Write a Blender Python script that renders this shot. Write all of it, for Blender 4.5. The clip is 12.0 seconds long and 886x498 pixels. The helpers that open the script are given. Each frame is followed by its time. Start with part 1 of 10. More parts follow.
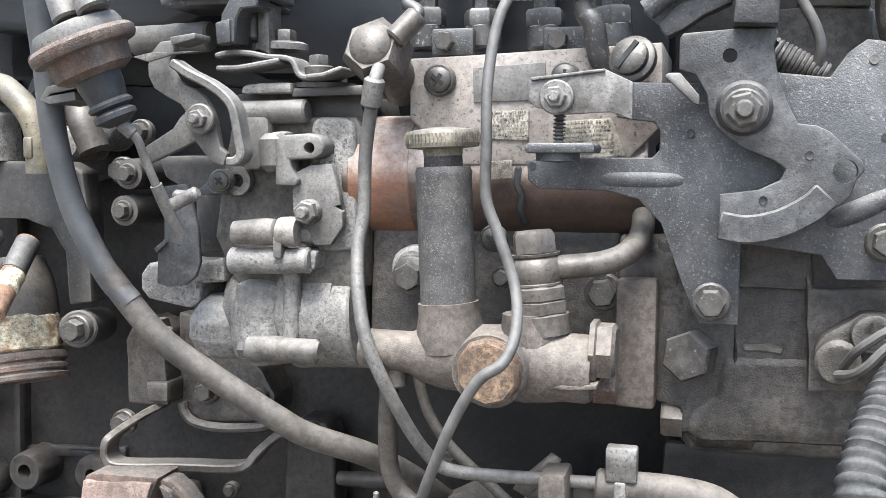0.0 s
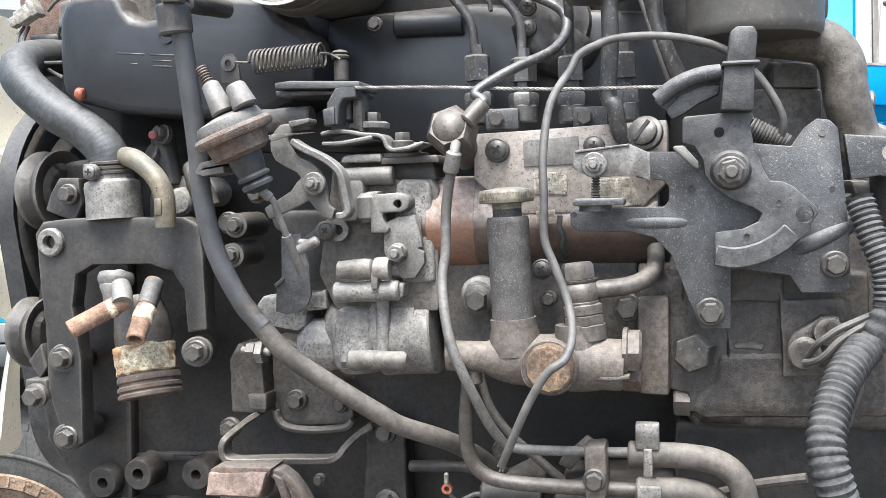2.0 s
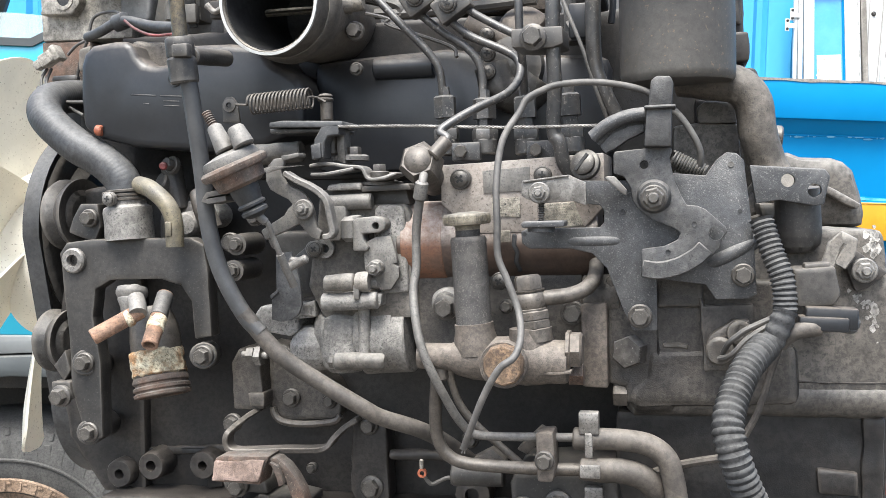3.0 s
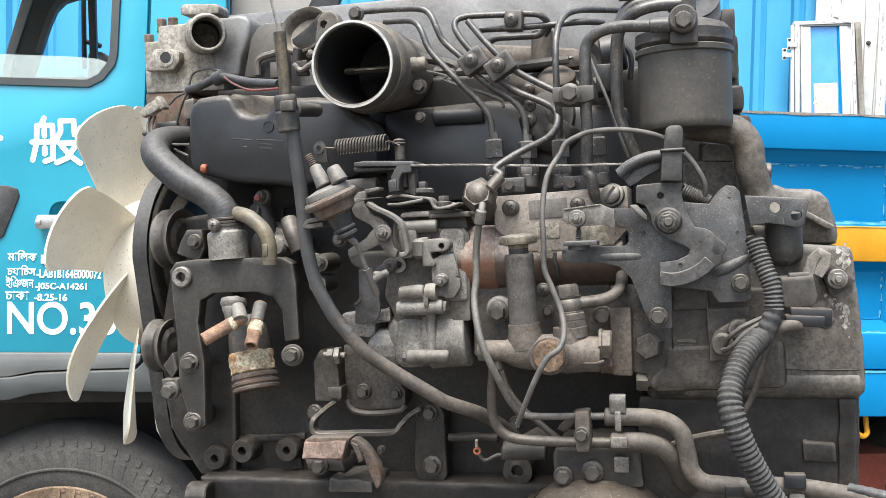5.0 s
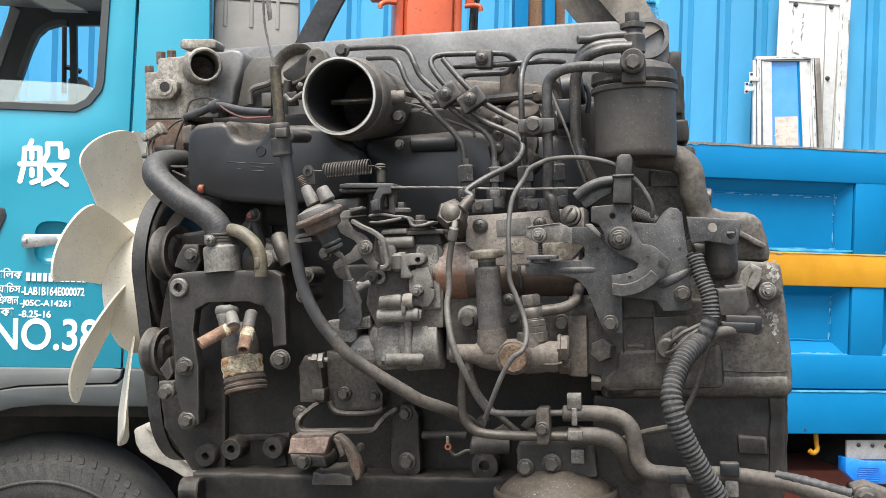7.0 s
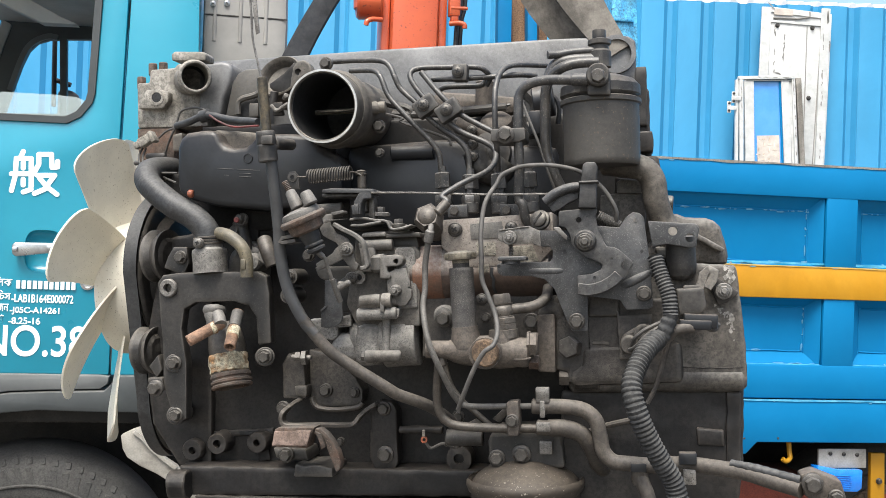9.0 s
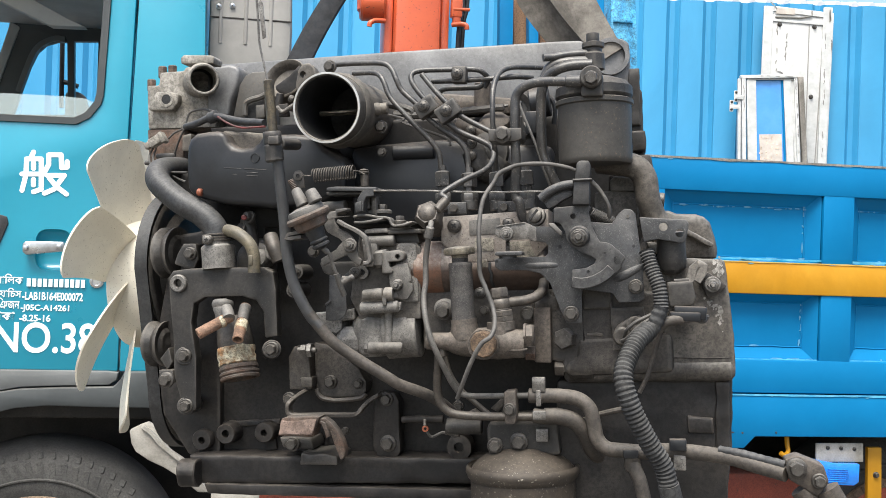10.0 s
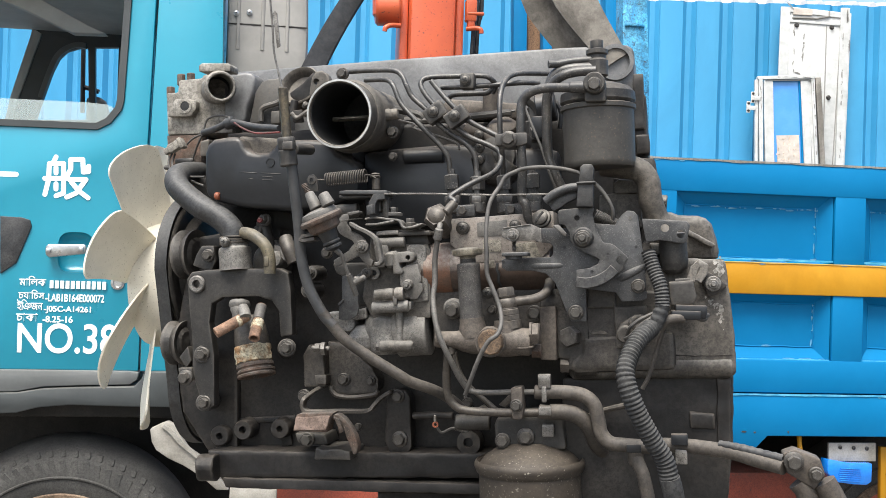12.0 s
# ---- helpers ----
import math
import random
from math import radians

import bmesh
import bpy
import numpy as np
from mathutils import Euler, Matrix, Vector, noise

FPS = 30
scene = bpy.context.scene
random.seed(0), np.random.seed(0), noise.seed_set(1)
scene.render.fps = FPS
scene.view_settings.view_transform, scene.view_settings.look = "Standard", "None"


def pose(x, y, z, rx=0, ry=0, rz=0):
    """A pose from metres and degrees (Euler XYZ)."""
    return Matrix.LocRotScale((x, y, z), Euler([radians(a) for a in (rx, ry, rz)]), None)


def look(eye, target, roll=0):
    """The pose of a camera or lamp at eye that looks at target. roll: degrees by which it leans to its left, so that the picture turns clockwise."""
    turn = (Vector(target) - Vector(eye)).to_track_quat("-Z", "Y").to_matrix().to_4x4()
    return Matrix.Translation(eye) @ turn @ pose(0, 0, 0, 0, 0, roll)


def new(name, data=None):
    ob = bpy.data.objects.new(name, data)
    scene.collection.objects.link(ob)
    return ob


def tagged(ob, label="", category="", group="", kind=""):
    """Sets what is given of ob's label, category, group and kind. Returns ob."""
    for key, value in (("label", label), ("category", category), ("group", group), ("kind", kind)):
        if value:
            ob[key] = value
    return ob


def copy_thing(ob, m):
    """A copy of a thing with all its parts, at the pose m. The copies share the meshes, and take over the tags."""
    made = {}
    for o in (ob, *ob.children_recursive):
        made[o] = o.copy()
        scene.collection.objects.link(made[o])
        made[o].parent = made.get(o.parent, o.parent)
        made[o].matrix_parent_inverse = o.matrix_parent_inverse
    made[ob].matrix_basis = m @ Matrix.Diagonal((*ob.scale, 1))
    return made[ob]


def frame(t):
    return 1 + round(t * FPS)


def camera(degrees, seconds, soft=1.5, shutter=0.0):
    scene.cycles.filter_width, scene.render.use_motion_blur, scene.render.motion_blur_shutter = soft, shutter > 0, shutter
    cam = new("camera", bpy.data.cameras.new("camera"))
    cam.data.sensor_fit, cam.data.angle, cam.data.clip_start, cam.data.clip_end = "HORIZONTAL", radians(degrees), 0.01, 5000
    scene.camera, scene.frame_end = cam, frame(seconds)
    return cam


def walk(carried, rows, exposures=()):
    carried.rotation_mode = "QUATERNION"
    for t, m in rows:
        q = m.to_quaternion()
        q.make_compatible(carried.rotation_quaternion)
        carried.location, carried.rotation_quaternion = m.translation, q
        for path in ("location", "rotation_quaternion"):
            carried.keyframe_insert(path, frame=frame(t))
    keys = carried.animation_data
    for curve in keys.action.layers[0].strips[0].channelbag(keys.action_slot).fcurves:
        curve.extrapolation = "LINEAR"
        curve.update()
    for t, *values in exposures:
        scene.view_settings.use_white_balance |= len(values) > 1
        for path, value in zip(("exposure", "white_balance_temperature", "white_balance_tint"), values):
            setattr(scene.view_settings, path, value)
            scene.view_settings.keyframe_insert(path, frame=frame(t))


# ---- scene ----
cam = camera(47.0, 12.0, soft=0.35)
METRES, EYE = 0.92, 1.48
ROWS = [
    (0.0, 0.0, 0.0, 0.0, 0.53, -6.17, -4.88),
    (0.5, -0.0276, -0.0295, 0.0014, 0.69, -5.69, -4.91),
    (1.0, -0.0555, -0.0819, 0.0061, -0.18, -5.22, -4.58),
    (1.5, -0.0786, -0.1458, 0.0136, -1.04, -4.77, -4.11),
    (2.0, -0.0843, -0.2097, 0.0153, -1.63, -4.23, -3.51),
    (2.5, -0.06, -0.2856, 0.0263, -1.75, -3.92, -3.07),
    (4.5, -0.1048, -0.5423, 0.037, -1.56, -2.6, -3.03),
    (5.0, -0.1344, -0.598, 0.0311, -1.64, -2.16, -2.73),
    (5.5, -0.1303, -0.6374, 0.0156, -1.91, -1.85, -2.73),
    (6.0, -0.1389, -0.6813, 0.0165, -2.36, -1.43, -2.94),
    (6.5, -0.1427, -0.7144, 0.0176, -2.84, -1.03, -3.05),
    (7.0, -0.1489, -0.7461, 0.0162, -3.4, -0.51, -3.27),
    (7.5, -0.1443, -0.7593, 0.0102, -3.88, -0.11, -3.44),
    (9.5, -0.1368, -0.8604, -0.0086, -4.15, 0.55, -3.58),
    (10.0, -0.1347, -0.8902, -0.011, -3.9, 0.47, -3.45),
    (10.5, -0.1308, -0.9187, -0.0098, -3.62, 0.41, -3.32),
    (11.0, -0.1261, -0.9289, -0.0097, -3.34, 0.46, -3.27),
    (11.5, -0.1232, -0.9352, -0.0132, -3.08, 0.48, -3.27),
    (12.0, -0.1229, -0.9425, -0.0121, -2.87, 0.53, -3.31),
]
LEVEL = pose(0, 0, EYE, 0, 1.5, 0)
walk(cam, [(t, LEVEL @ pose(METRES * x, METRES * y, METRES * z, 90 + pitch, roll, yaw)) for t, x, y, z, yaw, pitch, roll in ROWS],
     exposures=[(0.0, 2.0, 5920, 6), (1.5, 2.0, 5940, 6), (2.5, 1.86, 6080, 6), (5.5, 1.34, 6380, 6), (7.0, 1.13, 6430, 6), (12.0, 1.07, 6430, 6)])

# ---- daylight: a bright overcast sky and a wide soft sun from the front ----
world = bpy.data.worlds.new("sky")
scene.world = world
world.use_nodes = True
wn = world.node_tree.nodes
sky = wn.new("ShaderNodeTexSky")
sky.sky_type, sky.sun_disc = "NISHITA", False
sky.sun_elevation, sky.sun_rotation = radians(58), radians(200)
sky.air_density, sky.dust_density, sky.ozone_density = 1.0, 4.0, 1.0
wn["Background"].inputs["Strength"].default_value = 0.15
world.node_tree.links.new(sky.outputs["Color"], wn["Background"].inputs["Color"])
sun_data = bpy.data.lights.new("sun", "SUN")
sun_data.energy, sun_data.angle, sun_data.color = 2.9, radians(30), (1.0, 0.97, 0.93)
sun = new("sun", sun_data)
sun.matrix_world = look((-1.0, -2.5, 5.5), (0, 0, 0))


# ---- materials ----
def node(tree, kind, **values):
    n = tree.nodes.new(kind)
    for key, value in values.items():
        if key in n.inputs:
            n.inputs[key].default_value = value
    return n


def material(name, base, second, rough=0.6, metal=0.0, scale=30.0, spread=(0.4, 0.65), dust=0.0, dust_colour=(0.3, 0.28, 0.25),
             bump=0.25, specks=0.0, speck_colour=(0.02, 0.02, 0.02), speck_scale=900.0, coat=0.0, streak=0.0, stain=0.45, gloss=0.4, grime=None, grain=0.4, edge=0.0, settle=(0.1, 0.9)):
    """A worn surface: two colours in broad patches, fine specks, and dust that lies on what faces up."""
    m = bpy.data.materials.new(name)
    m.use_nodes = True
    t = m.node_tree
    link = t.links.new
    bsdf = t.nodes["Principled BSDF"]
    tex = t.nodes.new("ShaderNodeTexCoord")
    broad = node(t, "ShaderNodeTexNoise", Scale=scale, Detail=6.0, Roughness=0.65)
    fine = node(t, "ShaderNodeTexNoise", Scale=speck_scale, Detail=2.0, Roughness=0.55)
    place = tex.outputs["Object"]
    if streak:
        mapped = t.nodes.new("ShaderNodeMapping")
        mapped.inputs["Scale"].default_value = (1.0, 1.0, streak)
        link(place, mapped.inputs["Vector"])
        place = mapped.outputs["Vector"]
    link(place, broad.inputs["Vector"])
    link(tex.outputs["Object"], fine.inputs["Vector"])
    ramp = t.nodes.new("ShaderNodeMapRange")
    ramp.inputs["From Min"].default_value, ramp.inputs["From Max"].default_value = spread
    link(broad.outputs["Fac"], ramp.inputs["Value"])
    mix = node(t, "ShaderNodeMix")
    mix.data_type = "RGBA"
    mix.inputs["A"].default_value = mix.inputs[6].default_value = (*base, 1)
    mix.inputs[6].default_value, mix.inputs[7].default_value = (*base, 1), (*second, 1)
    link(ramp.outputs["Result"], mix.inputs["Factor"])
    colour = mix.outputs[2]
    if stain:
        big = node(t, "ShaderNodeTexNoise", Scale=scale * 0.3, Detail=7.0, Roughness=0.7, Distortion=0.6)
        link(tex.outputs["Object"], big.inputs["Vector"])
        br = t.nodes.new("ShaderNodeMapRange")
        br.inputs["From Min"].default_value, br.inputs["From Max"].default_value = 0.4, 0.58
        br.inputs["To Min"].default_value, br.inputs["To Max"].default_value = 1.0 - stain, 1.0 + 0.25 * stain
        link(big.outputs["Fac"], br.inputs["Value"])
        sc = t.nodes.new("ShaderNodeVectorMath")
        sc.operation = "SCALE"
        link(colour, sc.inputs[0])
        link(br.outputs["Result"], sc.inputs["Scale"])
        colour = sc.outputs["Vector"]
        if stain > 0.2:
            # the stained patches are a little browner
            hue = node(t, "ShaderNodeMix")
            hue.data_type = "RGBA"
            hue.inputs[6].default_value, hue.inputs[7].default_value = (1.05, 0.99, 0.92, 1), (1.0, 1.0, 1.0, 1)
            link(big.outputs["Fac"], hue.inputs["Factor"])
            hm = t.nodes.new("ShaderNodeVectorMath")
            hm.operation = "MULTIPLY"
            link(colour, hm.inputs[0])
            link(hue.outputs[2], hm.inputs[1])
            colour = hm.outputs["Vector"]
    grime = stain if grime is None else grime
    if grime > 0.1:
        # greasy patches with crisp edges, a shade of its own for each piece
        patch = node(t, "ShaderNodeTexNoise", Scale=170.0, Detail=9.0, Roughness=0.75, Distortion=0.3)
        link(tex.outputs["Object"], patch.inputs["Vector"])
        pr_ = t.nodes.new("ShaderNodeMapRange")
        pr_.inputs["From Min"].default_value, pr_.inputs["From Max"].default_value = 0.42, 0.55
        pr_.inputs["To Min"].default_value, pr_.inputs["To Max"].default_value = 1.0 - grime, 1.0 + 0.3 * grime
        link(patch.outputs["Fac"], pr_.inputs["Value"])
        info = t.nodes.new("ShaderNodeObjectInfo")
        own = t.nodes.new("ShaderNodeMapRange")
        own.inputs["To Min"].default_value, own.inputs["To Max"].default_value = 1.0 - 0.4 * grime, 1.0 + 0.3 * grime
        link(info.outputs["Random"], own.inputs["Value"])
        both = t.nodes.new("ShaderNodeMath")
        both.operation = "MULTIPLY"
        link(pr_.outputs["Result"], both.inputs[0])
        link(own.outputs["Result"], both.inputs[1])
        sg = t.nodes.new("ShaderNodeVectorMath")
        sg.operation = "SCALE"
        link(colour, sg.inputs[0])
        link(both.outputs["Value"], sg.inputs["Scale"])
        colour = sg.outputs["Vector"]
    if specks:
        sr = t.nodes.new("ShaderNodeMapRange")
        sr.inputs["From Min"].default_value, sr.inputs["From Max"].default_value = 0.63 - 0.22 * specks, 0.69 - 0.22 * specks
        pits = node(t, "ShaderNodeTexNoise", Scale=speck_scale * 0.5, Detail=3.0, Roughness=0.6)
        link(tex.outputs["Object"], pits.inputs["Vector"])
        link(pits.outputs["Fac"], sr.inputs["Value"])
        # the specks gather in clouds
        cloud = node(t, "ShaderNodeTexNoise", Scale=75.0, Detail=4.0, Roughness=0.6)
        link(tex.outputs["Object"], cloud.inputs["Vector"])
        cr = t.nodes.new("ShaderNodeMapRange")
        cr.inputs["From Min"].default_value, cr.inputs["From Max"].default_value = 0.42, 0.6
        cr.inputs["To Min"].default_value = 0.5
        link(cloud.outputs["Fac"], cr.inputs["Value"])
        cm = t.nodes.new("ShaderNodeMath")
        cm.operation = "MULTIPLY"
        link(sr.outputs["Result"], cm.inputs[0])
        link(cr.outputs["Result"], cm.inputs[1])
        sm = node(t, "ShaderNodeMix")
        sm.data_type = "RGBA"
        sm.inputs[7].default_value = (*speck_colour, 1)
        link(cm.outputs["Value"], sm.inputs["Factor"])
        link(colour, sm.inputs[6])
        colour = sm.outputs[2]
    rough_out = None
    if edge:
        # outer edges rubbed paler
        form = t.nodes.new("ShaderNodeNewGeometry")
        er = t.nodes.new("ShaderNodeMapRange")
        er.inputs["From Min"].default_value, er.inputs["From Max"].default_value = 0.515, 0.6
        er.inputs["To Max"].default_value = edge
        link(form.outputs["Pointiness"], er.inputs["Value"])
        em = node(t, "ShaderNodeMix")
        em.data_type = "RGBA"
        em.inputs[7].default_value = (*[0.75 * c for c in dust_colour], 1)
        link(er.outputs["Result"], em.inputs["Factor"])
        link(colour, em.inputs[6])
        colour = em.outputs[2]
    if dust:
        geo = t.nodes.new("ShaderNodeNewGeometry")
        sep = t.nodes.new("ShaderNodeSeparateXYZ")
        link(geo.outputs["Normal"], sep.inputs["Vector"])
        up = t.nodes.new("ShaderNodeMapRange")
        up.inputs["From Min"].default_value, up.inputs["From Max"].default_value = settle
        up.inputs["To Min"].default_value = 0.03
        link(sep.outputs["Z"], up.inputs["Value"])
        dn = node(t, "ShaderNodeTexNoise", Scale=130.0, Detail=8.0, Roughness=0.8)
        link(tex.outputs["Object"], dn.inputs["Vector"])
        dr = t.nodes.new("ShaderNodeMapRange")
        dr.inputs["From Min"].default_value, dr.inputs["From Max"].default_value = 0.28, 0.66
        link(dn.outputs["Fac"], dr.inputs["Value"])
        mul = t.nodes.new("ShaderNodeMath")
        mul.operation = "MULTIPLY"
        link(up.outputs["Result"], mul.inputs[0])
        link(dr.outputs["Result"], mul.inputs[1])
        am = t.nodes.new("ShaderNodeMath")
        am.operation, am.use_clamp = "MULTIPLY", True
        am.inputs[1].default_value = dust
        link(mul.outputs["Value"], am.inputs[0])
        d = node(t, "ShaderNodeMix")
        d.data_type = "RGBA"
        d.inputs[7].default_value = (*dust_colour, 1)
        link(am.outputs["Value"], d.inputs["Factor"])
        link(colour, d.inputs[6])
        colour = d.outputs[2]
        rm = t.nodes.new("ShaderNodeMapRange")
        rm.inputs["To Min"].default_value, rm.inputs["To Max"].default_value = rough, 0.95
        link(am.outputs["Value"], rm.inputs["Value"])
        rough_out = rm.outputs["Result"]
    link(colour, bsdf.inputs["Base Color"])
    if rough_out is None:
        rm = t.nodes.new("ShaderNodeMapRange")
        rm.inputs["To Min"].default_value, rm.inputs["To Max"].default_value = max(rough - 0.12, 0.03), min(rough + 0.12, 1)
        link(broad.outputs["Fac"], rm.inputs["Value"])
        rough_out = rm.outputs["Result"]
    link(rough_out, bsdf.inputs["Roughness"])
    bsdf.inputs["Metallic"].default_value = metal
    bsdf.inputs["Specular IOR Level"].default_value = gloss
    bsdf.inputs["Coat Weight"].default_value = coat
    if bump:
        b = node(t, "ShaderNodeBump", Strength=min(1.0, bump * 1.35), Distance=0.0013)
        add = t.nodes.new("ShaderNodeMath")
        add.operation = "MULTIPLY_ADD"
        add.inputs[1].default_value = grain
        link(fine.outputs["Fac"], add.inputs[0])
        soft_ = t.nodes.new("ShaderNodeMath")
        soft_.operation = "MULTIPLY"
        soft_.inputs[1].default_value = 0.55
        link(broad.outputs["Fac"], soft_.inputs[0])
        link(soft_.outputs["Value"], add.inputs[2])
        link(add.outputs["Value"], b.inputs["Height"])
        link(b.outputs["Normal"], bsdf.inputs["Normal"])
    return m


def glass(name, tint):
    """A thin clear pane: it lets the view through and mirrors a little of the sky; a pale diffuse haze paints more sky
    sheen.
    """
    m = bpy.data.materials.new(name)
    m.use_nodes = True
    t = m.node_tree
    t.nodes.remove(t.nodes["Principled BSDF"])
    clear = node(t, "ShaderNodeBsdfTransparent", Color=(*tint, 1))
    gloss = node(t, "ShaderNodeBsdfGlossy", Roughness=0.05)
    # whitish haze that imitates the sky's reflection by colour
    film = node(t, "ShaderNodeBsdfDiffuse", Color=(0.75, 0.8, 0.8, 1))
    a, b = node(t, "ShaderNodeMixShader", Fac=0.1), node(t, "ShaderNodeMixShader", Fac=0.15)
    t.links.new(clear.outputs[0], a.inputs[1])
    t.links.new(gloss.outputs[0], a.inputs[2])
    t.links.new(a.outputs[0], b.inputs[1])
    t.links.new(film.outputs[0], b.inputs[2])
    t.links.new(b.outputs[0], t.nodes["Material Output"].inputs["Surface"])
    return m


IRON = material("black_cast_iron", (0.0155, 0.015, 0.0148), (0.036, 0.0335, 0.031), 0.5, 0.0, 14, dust=0.5, dust_colour=(0.22, 0.196, 0.168), specks=0.1, speck_colour=(0.05, 0.046, 0.042), bump=0.22, grime=0.35, edge=0.4)
BLOCK = material("oily_block_iron", (0.0075, 0.0072, 0.0076), (0.023, 0.0205, 0.0185), 0.5, 0.0, 9, dust=0.35, dust_colour=(0.169, 0.145, 0.122), bump=0.3, gloss=0.3, edge=0.3)
PUMP = material("dusty_pump_aluminium", (0.19, 0.184, 0.174), (0.115, 0.11, 0.103), 0.62, 0.1, 35, dust=0.5, dust_colour=(0.4, 0.378, 0.346), specks=0.42, speck_colour=(0.05, 0.047, 0.043), speck_scale=900, bump=0.5, stain=0.35, grime=0.3, grain=0.8, edge=0.4)
DUSTY = material("dust_filmed_steel", (0.122, 0.117, 0.11), (0.076, 0.072, 0.067), 0.55, 0.15, 40, dust=0.6, dust_colour=(0.34, 0.318, 0.288), specks=0.4, speck_colour=(0.05, 0.048, 0.046), speck_scale=1000, bump=0.3, stain=0.25, grime=0.2)
TEE = material("dusty_brownish_casting", (0.084, 0.071, 0.06), (0.052, 0.044, 0.037), 0.65, 0.1, 40, dust=0.4, dust_colour=(0.33, 0.285, 0.24), specks=0.3, speck_colour=(0.04, 0.035, 0.03), speck_scale=1000, bump=0.25, stain=0.25, grime=0.4, grain=0.8)
OCHRE = material("ochre_speckled_rust", (0.2, 0.135, 0.085), (0.115, 0.085, 0.062), 0.8, 0.1, 150, specks=0.45, speck_colour=(0.06, 0.04, 0.028), speck_scale=1000, bump=0.4, grime=0.4)
GRIMY = material("grimy_lever_steel", (0.034, 0.0345, 0.036), (0.058, 0.057, 0.056), 0.55, 0.1, 120, dust=0.55, dust_colour=(0.27, 0.25, 0.225), specks=0.18, speck_colour=(0.012, 0.012, 0.012), bump=0.4, stain=0.4, grime=0.3)
SOOTY = material("sooty_speckled_cylinder", (0.03, 0.029, 0.029), (0.052, 0.049, 0.046), 0.6, 0.1, 60, dust=0.5, dust_colour=(0.3, 0.27, 0.24), specks=0.3, speck_colour=(0.115, 0.104, 0.093), speck_scale=1700, bump=0.4, grain=0.9, stain=0.3, grime=0.3)
ELBOW = material("sooty_brown_casting", (0.058, 0.052, 0.045), (0.098, 0.086, 0.073), 0.55, 0.1, 25, dust=0.55, dust_colour=(0.3, 0.27, 0.225), bump=0.4, specks=0.2, speck_colour=(0.02, 0.018, 0.016), grime=0.3, edge=0.35)
OILCAN = material("brown_dusty_oil_can", (0.03, 0.025, 0.02), (0.046, 0.037, 0.028), 0.6, 0.1, 14, dust=0.5, dust_colour=(0.135, 0.11, 0.085), bump=0.2, specks=0.06, speck_colour=(0.2, 0.18, 0.15), speck_scale=500, stain=0.35, grime=0.2)
WORN = material("worn_paint_edge", (0.12, 0.3, 0.43), (0.04, 0.19, 0.37), 0.7, 0.0, 60, bump=0.2, stain=0.08)
DIRTY_WHITE = material("dirty_white_sheet", (0.3, 0.29, 0.265), (0.2, 0.19, 0.165), 0.7, 0.0, 14, bump=0.1, stain=0.3, grime=0.12)
YELLOWED = material("yellowed_pipe", (0.16, 0.14, 0.095), (0.085, 0.078, 0.062), 0.5, 0.2, 35, dust=0.5, specks=0.1, bump=0.2, grime=0.2)
TAN = material("scaly_tan_rust", (0.27, 0.2, 0.17), (0.17, 0.13, 0.11), 0.85, 0.0, 60, specks=0.2, speck_colour=(0.08, 0.055, 0.045), bump=0.5, grain=0.8, stain=0.3)
STUB = material("flaky_orange_pipe_rust", (0.235, 0.14, 0.092), (0.16, 0.108, 0.08), 0.85, 0.0, 90, specks=0.25, speck_colour=(0.07, 0.045, 0.035), bump=0.5, grain=0.8, stain=0.3)
BROWN = material("oil_browned_pump_steel", (0.165, 0.143, 0.126), (0.195, 0.178, 0.162), 0.55, 0.1, 22, dust=0.5, dust_colour=(0.369, 0.338, 0.307), specks=0.2, bump=0.22, stain=0.25, grime=0.25, speck_colour=(0.05, 0.04, 0.034))
LEVER = material("blue_black_lever_steel", (0.027, 0.0285, 0.031), (0.047, 0.048, 0.05), 0.48, 0.15, 25, dust=0.5, dust_colour=(0.3, 0.28, 0.255), specks=0.2, speck_colour=(0.105, 0.1, 0.095), bump=0.26, stain=0.3, gloss=0.45, grain=0.9, grime=0.25, speck_scale=1300)
STEEL = material("dull_steel", (0.19, 0.184, 0.175), (0.1, 0.094, 0.087), 0.45, 0.4, 60, dust=0.6, dust_colour=(0.33, 0.308, 0.28), specks=0.35, speck_colour=(0.05, 0.046, 0.042), bump=0.22, stain=0.4, grain=0.6, grime=0.25)
BOLT = material("dirty_bolt_steel", (0.085, 0.08, 0.074), (0.045, 0.041, 0.038), 0.42, 0.4, 90, dust=0.55, specks=0.08, speck_colour=(0.15, 0.14, 0.13), bump=0.2, grime=0.2)
RUST = material("rusty_steel", (0.1, 0.06, 0.042), (0.1, 0.084, 0.072), 0.8, 0.0, 40, dust=0.4, specks=0.08, speck_colour=(0.17, 0.13, 0.1), bump=0.6, stain=0.6, grain=1.0, grime=0.3)
ORANGE_RUST = material("orange_rust", (0.165, 0.072, 0.038), (0.1, 0.058, 0.04), 0.75, 0.0, 24, spread=(0.33, 0.6), bump=0.25, dust=1.0, settle=(-0.1, 0.2), dust_colour=(0.33, 0.285, 0.25), specks=0.12, speck_colour=(0.05, 0.03, 0.022), stain=0.3, grime=0.2)
BARREL = material("oily_brown_barrel", (0.062, 0.04, 0.03), (0.04, 0.029, 0.025), 0.5, 0.1, 22, dust=1.0, settle=(-0.12, 0.25), dust_colour=(0.34, 0.3, 0.268), specks=0.15, speck_colour=(0.03, 0.022, 0.018), bump=0.25, stain=0.35, grime=0.25)
